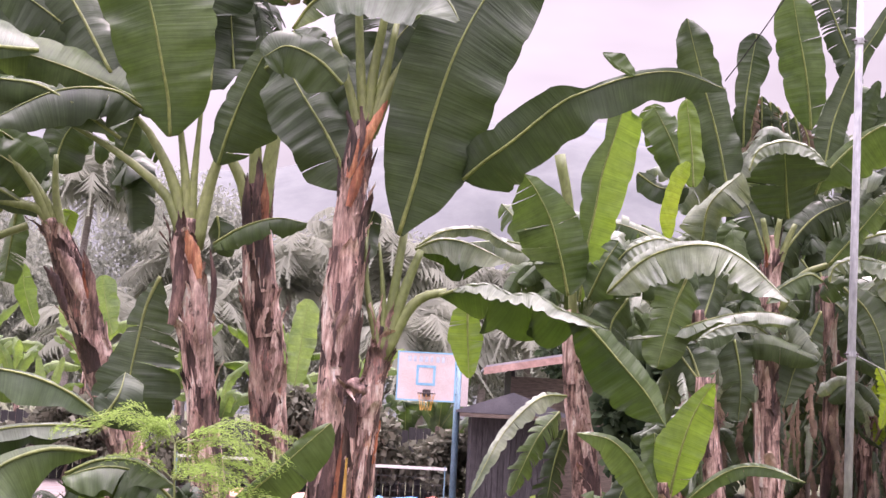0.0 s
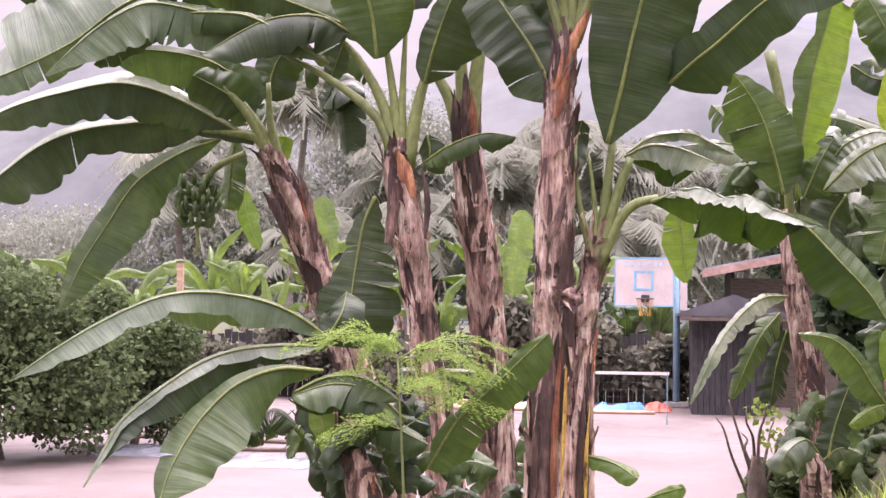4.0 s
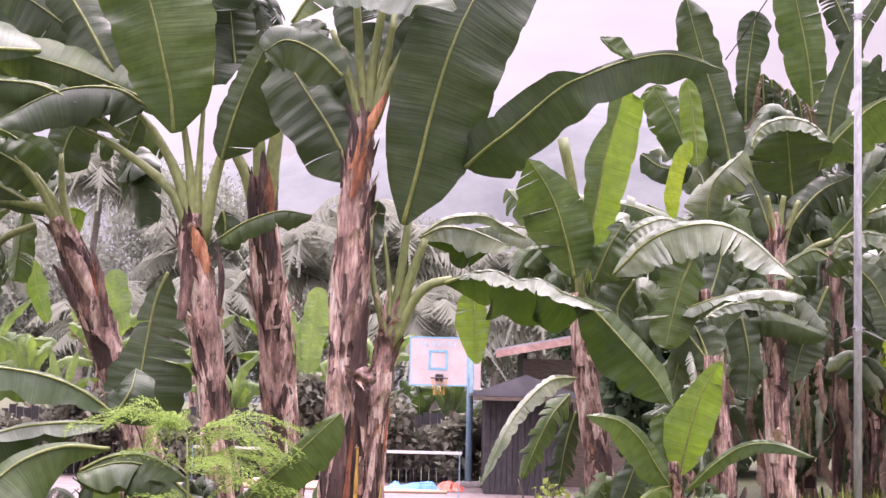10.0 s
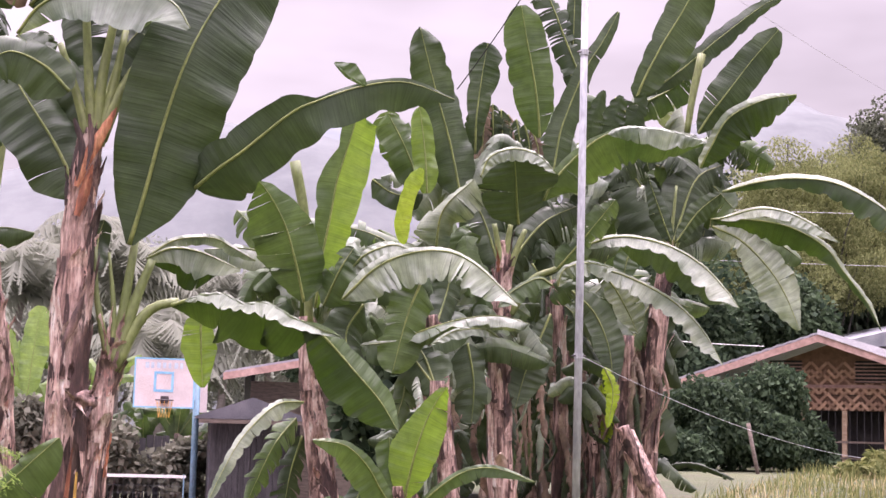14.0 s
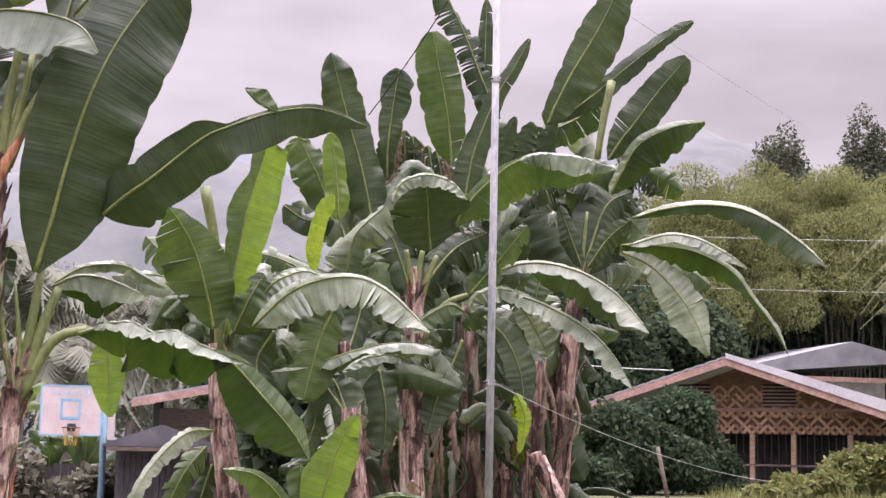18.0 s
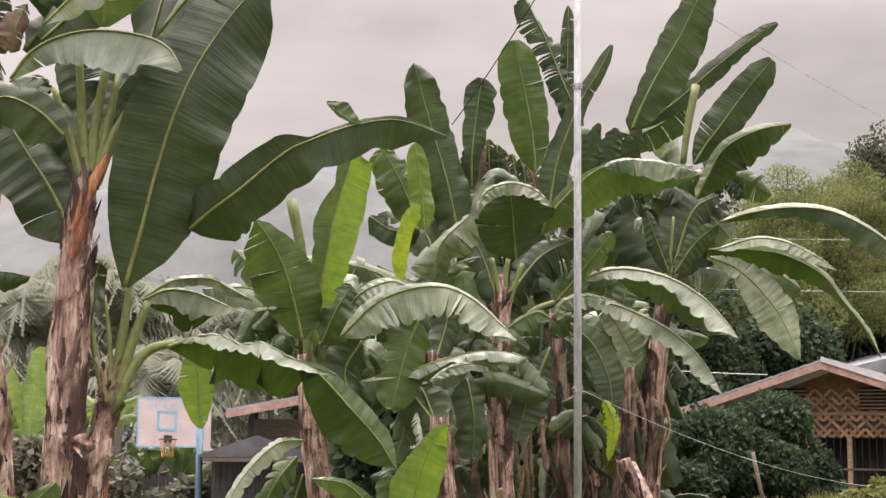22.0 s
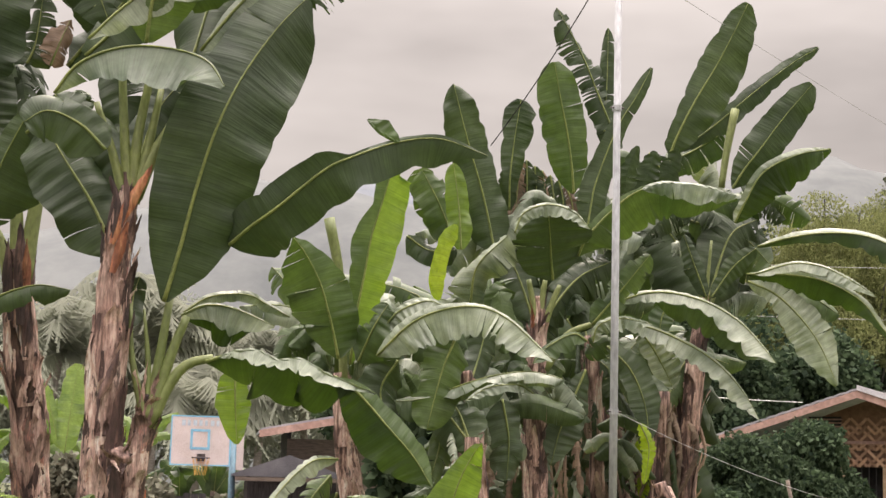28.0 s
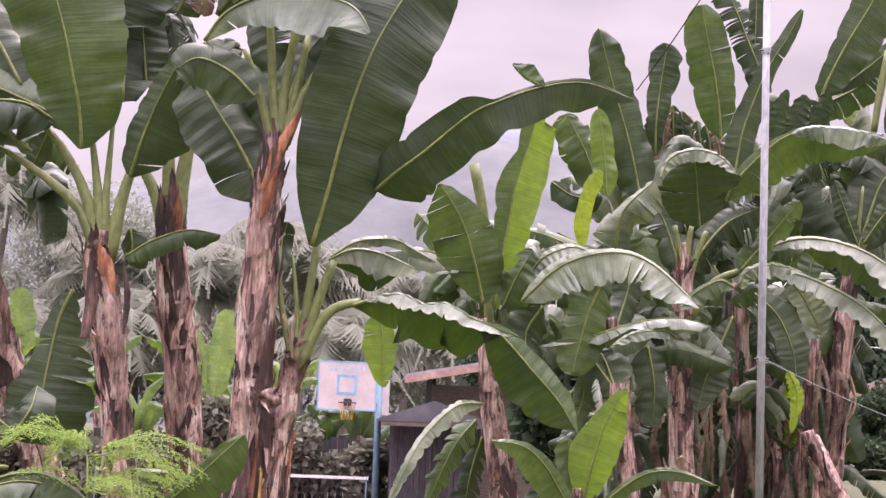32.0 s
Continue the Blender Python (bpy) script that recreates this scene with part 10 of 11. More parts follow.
banana_leaf(plant_s, [(3.29, 15.60, 2.65), (3.12, 15.40, 2.27), (3.11, 15.40, 1.74)], 0.11, 14, 34, 0.60, "dry", rib=0, turn=14)
banana_leaf(plant_s, [(3.65, 15.60, 2.78), (3.57, 15.40, 2.40), (3.59, 15.40, 1.76)], 0.09, 3, 34, 0.60, "dry", rib=0, turn=36)
banana_leaf(plant_s, [(3.66, 15.60, 3.02), (3.59, 15.40, 2.70), (3.52, 15.40, 2.16)], 0.11, -1, 34, 0.60, "dry", rib=0, turn=0)
banana_leaf(plant_s, [(3.51, 15.60, 2.27), (3.51, 15.40, 1.83), (3.30, 15.40, 1.45)], 0.13, 18, 34, 0.60, "dark", rib=0, turn=15)
banana_leaf(plant_s, [(3.33, 15.60, 2.38), (3.24, 15.40, 1.90), (3.39, 15.40, 1.49)], 0.14, -3, 34, 0.60, "dark", rib=0, turn=33)
banana_leaf(plant_s, [(3.35, 15.60, 1.90), (3.18, 15.40, 1.60), (3.32, 15.40, 1.25)], 0.13, 19, 34, 0.60, "dark", rib=0, turn=-29)
banana_leaf(plant_s, [(3.57, 15.60, 1.42), (3.64, 15.40, 1.01), (3.66, 15.40, 0.78)], 0.07, 13, 34, 0.60, "dry", rib=0, turn=33)
banana_leaf(plant_s, [(3.40, 15.60, 1.89), (3.46, 15.40, 1.39), (3.43, 15.40, 1.17)], 0.14, 6, 34, 0.60, "dry", rib=0, turn=20)
banana_leaf(plant_s, [(3.30, 15.60, 1.63), (3.22, 15.40, 1.21), (3.23, 15.40, 0.60)], 0.14, 17, 34, 0.60, "dry", rib=0, turn=10)
banana_leaf(plant_s, [(3.59, 15.60, 3.22), (3.62, 15.40, 2.71), (3.61, 15.40, 2.51)], 0.09, 6, 34, 0.60, "dry", rib=0, turn=-4)
plant_u = thing("banana_plant", (4.06, 15.50, 1.21), "old banana stem wrapped in hanging dry leaves", "banana plant", "banana plants beside the court")
pseudostem(plant_u, [(4.06, 15.50, 1.15), (4.06, 15.50, 1.31), (4.09, 15.50, 1.90), (4.12, 15.50, 2.30)], (0.10, 0.095, 0.085, 0.05), sheaths=16, dark=0.60, near=False)
banana_leaf(plant_u, [(4.16, 15.60, 1.97), (4.22, 15.40, 1.67), (4.03, 15.40, 1.00)], 0.06, 0, 34, 0.60, "dark", rib=0, turn=-29)
banana_leaf(plant_u, [(4.36, 15.60, 2.86), (4.31, 15.40, 2.36), (4.41, 15.40, 2.21)], 0.14, 14, 34, 0.60, "dry", rib=0, turn=-6)
banana_leaf(plant_u, [(4.13, 15.60, 2.85), (4.18, 15.40, 2.42), (4.11, 15.40, 2.22)], 0.06, 9, 34, 0.60, "dark", rib=0, turn=0)
banana_leaf(plant_u, [(4.35, 15.60, 2.37), (4.26, 15.40, 1.89), (4.10, 15.40, 1.40)], 0.08, 0, 34, 0.60, "dry", rib=0, turn=32)
banana_leaf(plant_u, [(3.98, 15.60, 2.49), (3.99, 15.40, 2.04), (3.76, 15.40, 1.58)], 0.06, 11, 34, 0.60, "dry", rib=0, turn=-14)
banana_leaf(plant_u, [(4.01, 15.60, 2.20), (4.03, 15.40, 1.70), (3.97, 15.40, 1.53)], 0.09, -2, 34, 0.60, "dark", rib=0, turn=37)
banana_leaf(plant_u, [(4.34, 15.60, 2.66), (4.29, 15.40, 2.32), (4.13, 15.40, 1.87)], 0.09, 7, 34, 0.60, "dark", rib=0, turn=-24)
banana_leaf(plant_u, [(4.14, 15.50, 2.93), (4.24, 15.70, 3.40), (4.13, 15.80, 3.15)], 0.52, 15, 24, 0.20, "shadow", turn=-20)
banana_leaf(plant_u, [(4.14, 15.50, 2.93), (3.96, 15.70, 3.40), (3.46, 15.80, 3.75)], 0.41, 31, 24, 0.20, "shadow", turn=15)
banana_leaf(plant_u, [(4.47, 15.91, 1.84), (4.47, 15.86, 1.50), (4.41, 15.86, 1.15)], 0.13, 12, 26.2226, 0.73, "dry", rib=0, turn=11)
banana_leaf(plant_u, [(3.87, 15.47, 1.92), (3.81, 15.42, 1.40), (3.95, 15.42, 0.90)], 0.06, 1, 30.2419, 0.60, "dry", rib=0, turn=-12)
banana_leaf(plant_u, [(4.27, 15.99, 1.68), (4.21, 15.94, 1.20), (4.21, 15.94, 0.73)], 0.08, 5, 43.9342, 0.42, "dry", rib=0, turn=25)
banana_leaf(plant_u, [(4.59, 16.09, 1.86), (4.58, 16.04, 1.58), (4.53, 16.04, 1.30)], 0.12, 0, 38.2246, 0.52, "dry", rib=0, turn=36)
banana_leaf(plant_u, [(4.06, 16.03, 1.64), (4.12, 15.98, 1.19), (4.08, 15.98, 0.74)], 0.13, 8, 43.0046, 0.72, "dry", rib=0, turn=-20)
banana_leaf(plant_u, [(3.94, 15.34, 1.70), (3.49, 15.29, 1.82), (3.06, 15.24, 1.51)], 0.18, 54, 25.5618, 0.26, "dark", rib=0, turn=22)
banana_leaf(plant_u, [(4.53, 15.69, 2.51), (4.60, 15.64, 2.20), (4.56, 15.64, 1.87)], 0.14, 0, 34.4504, 0.61, "dry", rib=0, turn=16)
banana_leaf(plant_u, [(4.12, 15.45, 2.03), (4.18, 15.40, 1.64), (4.15, 15.40, 1.24)], 0.07, -2, 31.5909, 0.74, "dry", rib=0, turn=11)
banana_leaf(plant_u, [(4.49, 16.02, 1.93), (4.44, 15.97, 1.54), (4.58, 15.97, 1.14)], 0.12, -2, 40.5, 0.79, "dry", rib=0, turn=19)
banana_leaf(plant_u, [(4.22, 15.32, 1.83), (4.66, 15.27, 1.98), (5.11, 15.22, 1.68)], 0.21, 23, 21.4587, 0.32, "dark", rib=0, turn=26)
banana_leaf(plant_u, [(3.98, 15.73, 2.07), (3.91, 15.68, 2.25), (3.87, 15.63, 1.79)], 0.17, 18, 38.754, 0.24, "dark", rib=0, turn=37)
banana_leaf(plant_u, [(4.67, 15.53, 1.83), (5.12, 15.48, 1.94), (5.58, 15.43, 1.79)], 0.12, 21, 40.9264, 0.47, "dark", rib=0, turn=-18)
banana_leaf(plant_u, [(3.89, 15.61, 2.29), (3.91, 15.56, 1.89), (4.02, 15.56, 1.49)], 0.11, 11, 23.5664, 0.63, "dry", rib=0, turn=-6)
banana_leaf(plant_u, [(4.10, 15.53, 1.88), (4.10, 15.48, 1.41), (4.12, 15.48, 0.93)], 0.08, 17, 35.8867, 0.53, "dry", rib=0, turn=1)
banana_leaf(plant_u, [(3.73, 15.36, 2.47), (3.39, 15.31, 2.52), (3.06, 15.26, 2.42)], 0.12, 32, 39.0904, 0.23, "dark", rib=0, turn=35)
banana_leaf(plant_u, [(4.56, 15.74, 1.76), (4.52, 15.69, 1.93), (4.51, 15.64, 1.51)], 0.22, 27, 26.756, 0.13, "dark", rib=0, turn=28)
banana_leaf(plant_u, [(4.16, 15.33, 1.75), (4.17, 15.28, 1.42), (4.12, 15.28, 1.08)], 0.12, 13, 30.0981, 0.64, "dry", rib=0, turn=-36)
banana_leaf(plant_u, [(4.60, 15.88, 2.24), (4.66, 15.83, 1.92), (4.59, 15.83, 1.60)], 0.09, -3, 36.1573, 0.45, "dry", rib=0, turn=10)
banana_leaf(plant_u, [(3.65, 15.38, 2.46), (3.65, 15.33, 2.02), (3.60, 15.33, 1.59)], 0.07, 3, 23.92, 0.46, "dry", rib=0, turn=-25)
banana_leaf(plant_u, [(4.83, 16.03, 2.57), (4.75, 15.98, 2.15), (4.77, 15.98, 1.73)], 0.09, 11, 32.0431, 0.48, "dry", rib=0, turn=-5)
banana_leaf(plant_u, [(4.43, 15.94, 2.54), (4.13, 15.89, 2.69), (3.85, 15.84, 2.29)], 0.16, 9, 35.0231, 0.42, "dark", rib=0, turn=24)
banana_leaf(plant_u, [(3.94, 15.51, 1.83), (3.88, 15.46, 1.33), (3.85, 15.46, 0.84)], 0.09, 3, 27.7237, 0.66, "dry", rib=0, turn=-12)
banana_leaf(plant_u, [(4.01, 15.30, 2.26), (4.28, 15.25, 2.34), (4.55, 15.20, 2.26)], 0.12, 23, 38.8314, 0.39, "dark", rib=0, turn=-32)
banana_leaf(plant_u, [(3.89, 16.04, 2.26), (3.92, 15.99, 1.96), (4.01, 15.99, 1.66)], 0.13, 17, 39.8584, 0.44, "dry", rib=0, turn=-36)
# dark blades added behind the grove to block light and blacken its gaps
blade(plant_u, [(4.22, 16.65, 2.89), (4.34, 16.65, 2.43), (4.50, 16.65, 1.97)], (0.121, 0.242, 0.097), (0.121, 0.242, 0.097), "dark", lean=(10, 20), rag=0.15, rib=False, steps=20)
blade(plant_u, [(2.82, 16.08, 3.31), (2.87, 16.08, 2.83), (2.93, 16.08, 2.35)], (0.125, 0.251, 0.100), (0.125, 0.251, 0.100), "dark", lean=(10, 20), rag=0.15, rib=False, steps=20)
blade(plant_u, [(3.74, 16.15, 3.77), (3.77, 16.15, 3.37), (3.81, 16.15, 2.98)], (0.078, 0.156, 0.063), (0.078, 0.156, 0.063), "dark", lean=(10, 20), rag=0.15, rib=False, steps=20)
blade(plant_u, [(3.37, 16.10, 2.52), (3.31, 16.10, 2.08), (3.22, 16.10, 1.64)], (0.120, 0.240, 0.096), (0.120, 0.240, 0.096), "dark", lean=(10, 20), rag=0.15, rib=False, steps=20)
blade(plant_u, [(4.05, 16.15, 4.01), (4.14, 16.15, 3.74), (4.28, 16.15, 3.48)], (0.089, 0.178, 0.071), (0.089, 0.178, 0.071), "dark", lean=(10, 20), rag=0.15, rib=False, steps=20)
blade(plant_u, [(4.98, 16.47, 2.67), (5.09, 16.47, 2.33), (5.26, 16.47, 2.00)], (0.109, 0.217, 0.087), (0.109, 0.217, 0.087), "dark", lean=(10, 20), rag=0.15, rib=False, steps=20)
blade(plant_u, [(3.24, 16.21, 2.47), (3.36, 16.21, 2.05), (3.52, 16.21, 1.63)], (0.126, 0.252, 0.101), (0.126, 0.252, 0.101), "dark", lean=(10, 20), rag=0.15, rib=False, steps=20)
blade(plant_u, [(3.57, 16.42, 3.93), (3.48, 16.42, 3.62), (3.35, 16.42, 3.31)], (0.095, 0.191, 0.076), (0.095, 0.191, 0.076), "dark", lean=(10, 20), rag=0.15, rib=False, steps=20)
blade(plant_u, [(2.82, 16.34, 2.94), (2.79, 16.34, 2.59), (2.75, 16.34, 2.24)], (0.123, 0.246, 0.098), (0.123, 0.246, 0.098), "dark", lean=(10, 20), rag=0.15, rib=False, steps=20)
blade(plant_u, [(3.40, 16.02, 3.31), (3.32, 16.02, 2.88), (3.20, 16.02, 2.44)], (0.129, 0.258, 0.103), (0.129, 0.258, 0.103), "dark", lean=(10, 20), rag=0.15, rib=False, steps=20)
blade(plant_u, [(4.45, 16.41, 2.70), (4.52, 16.41, 2.43), (4.62, 16.41, 2.16)], (0.099, 0.197, 0.079), (0.099, 0.197, 0.079), "dark", lean=(10, 20), rag=0.15, rib=False, steps=20)
blade(plant_u, [(2.82, 16.53, 4.12), (2.93, 16.53, 3.81), (3.10, 16.53, 3.50)], (0.090, 0.180, 0.072), (0.090, 0.180, 0.072), "dark", lean=(10, 20), rag=0.15, rib=False, steps=20)
blade(plant_u, [(4.88, 16.54, 2.54), (4.86, 16.54, 2.18), (4.82, 16.54, 1.82)], (0.108, 0.217, 0.087), (0.108, 0.217, 0.087), "dark", lean=(10, 20), rag=0.15, rib=False, steps=20)
blade(plant_u, [(3.11, 16.66, 2.83), (3.21, 16.66, 2.37), (3.34, 16.66, 1.91)], (0.082, 0.164, 0.066), (0.082, 0.164, 0.066), "dark", lean=(10, 20), rag=0.15, rib=False, steps=20)
blade(plant_u, [(3.04, 16.65, 3.59), (3.15, 16.65, 3.17), (3.30, 16.65, 2.76)], (0.099, 0.197, 0.079), (0.099, 0.197, 0.079), "dark", lean=(10, 20), rag=0.15, rib=False, steps=20)
blade(plant_u, [(3.90, 16.10, 3.65), (3.84, 16.10, 3.30), (3.74, 16.10, 2.96)], (0.081, 0.163, 0.065), (0.081, 0.163, 0.065), "dark", lean=(10, 20), rag=0.15, rib=False, steps=20)
blade(plant_u, [(4.31, 16.37, 2.41), (4.22, 16.37, 2.10), (4.08, 16.37, 1.79)], (0.132, 0.265, 0.106), (0.132, 0.265, 0.106), "dark", lean=(10, 20), rag=0.15, rib=False, steps=20)
blade(plant_u, [(3.64, 16.30, 3.79), (3.73, 16.30, 3.38), (3.85, 16.30, 2.98)], (0.103, 0.206, 0.082), (0.103, 0.206, 0.082), "dark", lean=(10, 20), rag=0.15, rib=False, steps=20)
blade(plant_u, [(2.90, 16.09, 2.50), (2.91, 16.09, 2.23), (2.92, 16.09, 1.96)], (0.122, 0.244, 0.098), (0.122, 0.244, 0.098), "dark", lean=(10, 20), rag=0.15, rib=False, steps=20)
blade(plant_u, [(4.38, 16.30, 2.50), (4.46, 16.30, 2.09), (4.57, 16.30, 1.68)], (0.084, 0.168, 0.067), (0.084, 0.168, 0.067), "dark", lean=(10, 20), rag=0.15, rib=False, steps=20)
blade(plant_u, [(3.19, 16.60, 2.65), (3.19, 16.60, 2.31), (3.19, 16.60, 1.97)], (0.135, 0.270, 0.108), (0.135, 0.270, 0.108), "dark", lean=(10, 20), rag=0.15, rib=False, steps=20)
blade(plant_u, [(4.86, 16.20, 3.44), (4.92, 16.20, 3.06), (5.01, 16.20, 2.67)], (0.104, 0.207, 0.083), (0.104, 0.207, 0.083), "dark", lean=(10, 20), rag=0.15, rib=False, steps=20)
blade(plant_u, [(3.66, 16.44, 3.98), (3.78, 16.44, 3.62), (3.96, 16.44, 3.26)], (0.131, 0.263, 0.105), (0.131, 0.263, 0.105), "dark", lean=(10, 20), rag=0.15, rib=False, steps=20)
blade(plant_u, [(3.92, 16.61, 3.64), (3.88, 16.61, 3.34), (3.81, 16.61, 3.04)], (0.123, 0.246, 0.098), (0.123, 0.246, 0.098), "dark", lean=(10, 20), rag=0.15, rib=False, steps=20)
blade(plant_u, [(3.63, 16.53, 2.78), (3.69, 16.53, 2.32), (3.77, 16.53, 1.87)], (0.116, 0.232, 0.093), (0.116, 0.232, 0.093), "dark", lean=(10, 20), rag=0.15, rib=False, steps=20)
blade(plant_u, [(3.62, 16.48, 2.93), (3.63, 16.48, 2.59), (3.63, 16.48, 2.25)], (0.121, 0.243, 0.097), (0.121, 0.243, 0.097), "dark", lean=(10, 20), rag=0.15, rib=False, steps=20)
blade(plant_u, [(3.46, 16.38, 2.47), (3.50, 16.38, 2.05), (3.54, 16.38, 1.64)], (0.079, 0.159, 0.063), (0.079, 0.159, 0.063), "dark", lean=(10, 20), rag=0.15, rib=False, steps=20)
blade(plant_u, [(3.39, 16.56, 2.98), (3.47, 16.56, 2.60), (3.59, 16.56, 2.23)], (0.115, 0.230, 0.092), (0.115, 0.230, 0.092), "dark", lean=(10, 20), rag=0.15, rib=False, steps=20)
blade(plant_u, [(3.60, 16.59, 3.04), (3.69, 16.59, 2.60), (3.82, 16.59, 2.15)], (0.099, 0.198, 0.079), (0.099, 0.198, 0.079), "dark", lean=(10, 20), rag=0.15, rib=False, steps=20)
blade(plant_u, [(4.69, 16.37, 3.00), (4.81, 16.37, 2.50), (4.97, 16.37, 2.00)], (0.107, 0.214, 0.085), (0.107, 0.214, 0.085), "dark", lean=(10, 20), rag=0.15, rib=False, steps=20)
blade(plant_u, [(3.21, 16.50, 2.66), (3.22, 16.50, 2.17), (3.23, 16.50, 1.68)], (0.117, 0.234, 0.094), (0.117, 0.234, 0.094), "dark", lean=(10, 20), rag=0.15, rib=False, steps=20)
blade(plant_u, [(4.34, 16.30, 3.95), (4.37, 16.30, 3.49), (4.41, 16.30, 3.03)], (0.114, 0.229, 0.091), (0.114, 0.229, 0.091), "dark", lean=(10, 20), rag=0.15, rib=False, steps=20)
blade(plant_u, [(4.09, 16.11, 2.81), (4.15, 16.11, 2.40), (4.24, 16.11, 1.99)], (0.079, 0.158, 0.063), (0.079, 0.158, 0.063), "dark", lean=(10, 20), rag=0.15, rib=False, steps=20)
blade(plant_u, [(3.68, 16.03, 3.01), (3.73, 16.03, 2.70), (3.80, 16.03, 2.39)], (0.111, 0.221, 0.088), (0.111, 0.221, 0.088), "dark", lean=(10, 20), rag=0.15, rib=False, steps=20)


# bunch of unripe bananas on its stalk
def banana_bunch():
    top, low = Vector((-2.96, 10.95, 3.34)), Vector((-3.30, 10.90, 2.97))
    th = thing("banana_bunch", low, "hanging bunch of unripe green bananas with bud", "banana bunch")
    part("stalk", tube(spline([top, top.lerp(low, 0.5) + Vector((-0.06, -0.02, 0.06)), low], 8), [0.028] * 9, 8), PETIOLE, th, smooth=True)
    rnd = random.Random(4)
    mesh = None
    for hand_row in range(6):
        z = low.z + 0.14 - hand_row * 0.055
        n = 9
        for k in range(n):
            a = 2 * math.pi * (k + 0.5 * (hand_row % 2)) / n
            r = 0.03 + 0.045 * math.sin((hand_row + 1) / 7 * math.pi)
            h = Vector((math.cos(a), math.sin(a), 0))
            c = Vector((low.x + rnd.uniform(-0.015, 0.015), low.y, z + rnd.uniform(-0.015, 0.015)))
            pts = [c + h * r * 0.6, c + h * (r + 0.05) + Vector((0, 0, -0.01)), c + h * (r + 0.075) + Vector((0, 0, 0.04)), c + h * (r + 0.07) + Vector((0, 0, 0.085))]
            part("banana", tube(pts, [0.012, 0.019, 0.018, 0.006], 6), FRUIT, th, smooth=True)
    part("bud_stalk", tube(spline([low + Vector((0, 0, -0.15)), low + Vector((0.02, -0.02, -0.28)), low + Vector((0.0, -0.02, -0.36))], 6), 0.014, 6), PETIOLE, th)


banana_bunch()


# feathery shrub in front of the stems
def feathery_shrub():
    foot = Vector((-1.34, 8.00, 1.21))
    foot.z = ground_height(foot.x, foot.y)
    th = thing("feathery_shrub", foot, "young shrub with feathery bright green leaflets", "shrub")
    rnd = random.Random(12)
    crown = Vector((-1.34, 7.95, 1.97))
    stem = spline([foot, foot.lerp(crown, 0.5) + Vector((0.04, 0, 0)), crown], 10)
    part("stem", tube(stem, [0.014 - 0.0009 * i for i in range(11)], 6), PETIOLE, th, smooth=True)
    for k in range(27):
        b = stem[rnd.choice((5, 8, 9, 9, 10, 10, 10))]
        ends = rnd.choice((-1, 1)) * rnd.uniform(0.10, 0.58)
        tip = Vector((crown.x + ends, b.y + rnd.uniform(-0.28, 0.28), b.z + rnd.uniform(-0.10, 0.17) - abs(ends) * 0.08))
        mid = b.lerp(tip, 0.5) + Vector((0, 0, rnd.uniform(0.05, 0.13)))
        line = spline([b, mid, tip], 16)
        frond = part("frond", tube(line, [0.0035 - 0.00018 * i for i in range(17)], 4), PETIOLE, th)
        vs, fs = [], []
        for i in range(3, 17):
            d = (line[i] - line[i - 1]).normalized()
            for sg in (-1, 1):
                sd = d.cross(Vector((0, rnd.uniform(-0.35, 0.1), 1))).normalized() * sg
                ln = 0.11 * math.sin((i - 1) / 17 * math.pi) + 0.03
                for j in range(13):
                    c = line[i] + (sd * 0.8 + d * 0.6).normalized() * ln * (j + 1) / 13 + Vector((0, 0, -0.035 * (j / 13) ** 2 + rnd.uniform(-0.008, 0.008)))
                    for s2 in (-1, 1):
                        a = (d * s2 * 0.8 + sd * 0.6 + Vector((rnd.uniform(-0.4, 0.4), rnd.uniform(-0.4, 0.4), rnd.uniform(-0.5, 0.2)))).normalized()
                        w = a.cross(Vector((rnd.uniform(-0.4, 0.4), -0.7, 0.7))).normalized()
                        L_ = 0.0120 * rnd.uniform(0.6, 1.5)
                        q = len(vs)
                        vs += [tuple(c), tuple(c + a * L_ * 0.5 + w * L_ * 0.19), tuple(c + a * L_), tuple(c + a * L_ * 0.5 - w * L_ * 0.19)]
                        fs.append((q, q + 1, q + 2, q + 3))
        lf = mesh_object("leaf_spray", vs, fs, FERNY, frond)
        lf["kind"] = "stuff"


feathery_shrub()


GRASS_DULL = foliage("dull_grass", (0.07, 0.095, 0.03), (0.19, 0.20, 0.075), 0.3)

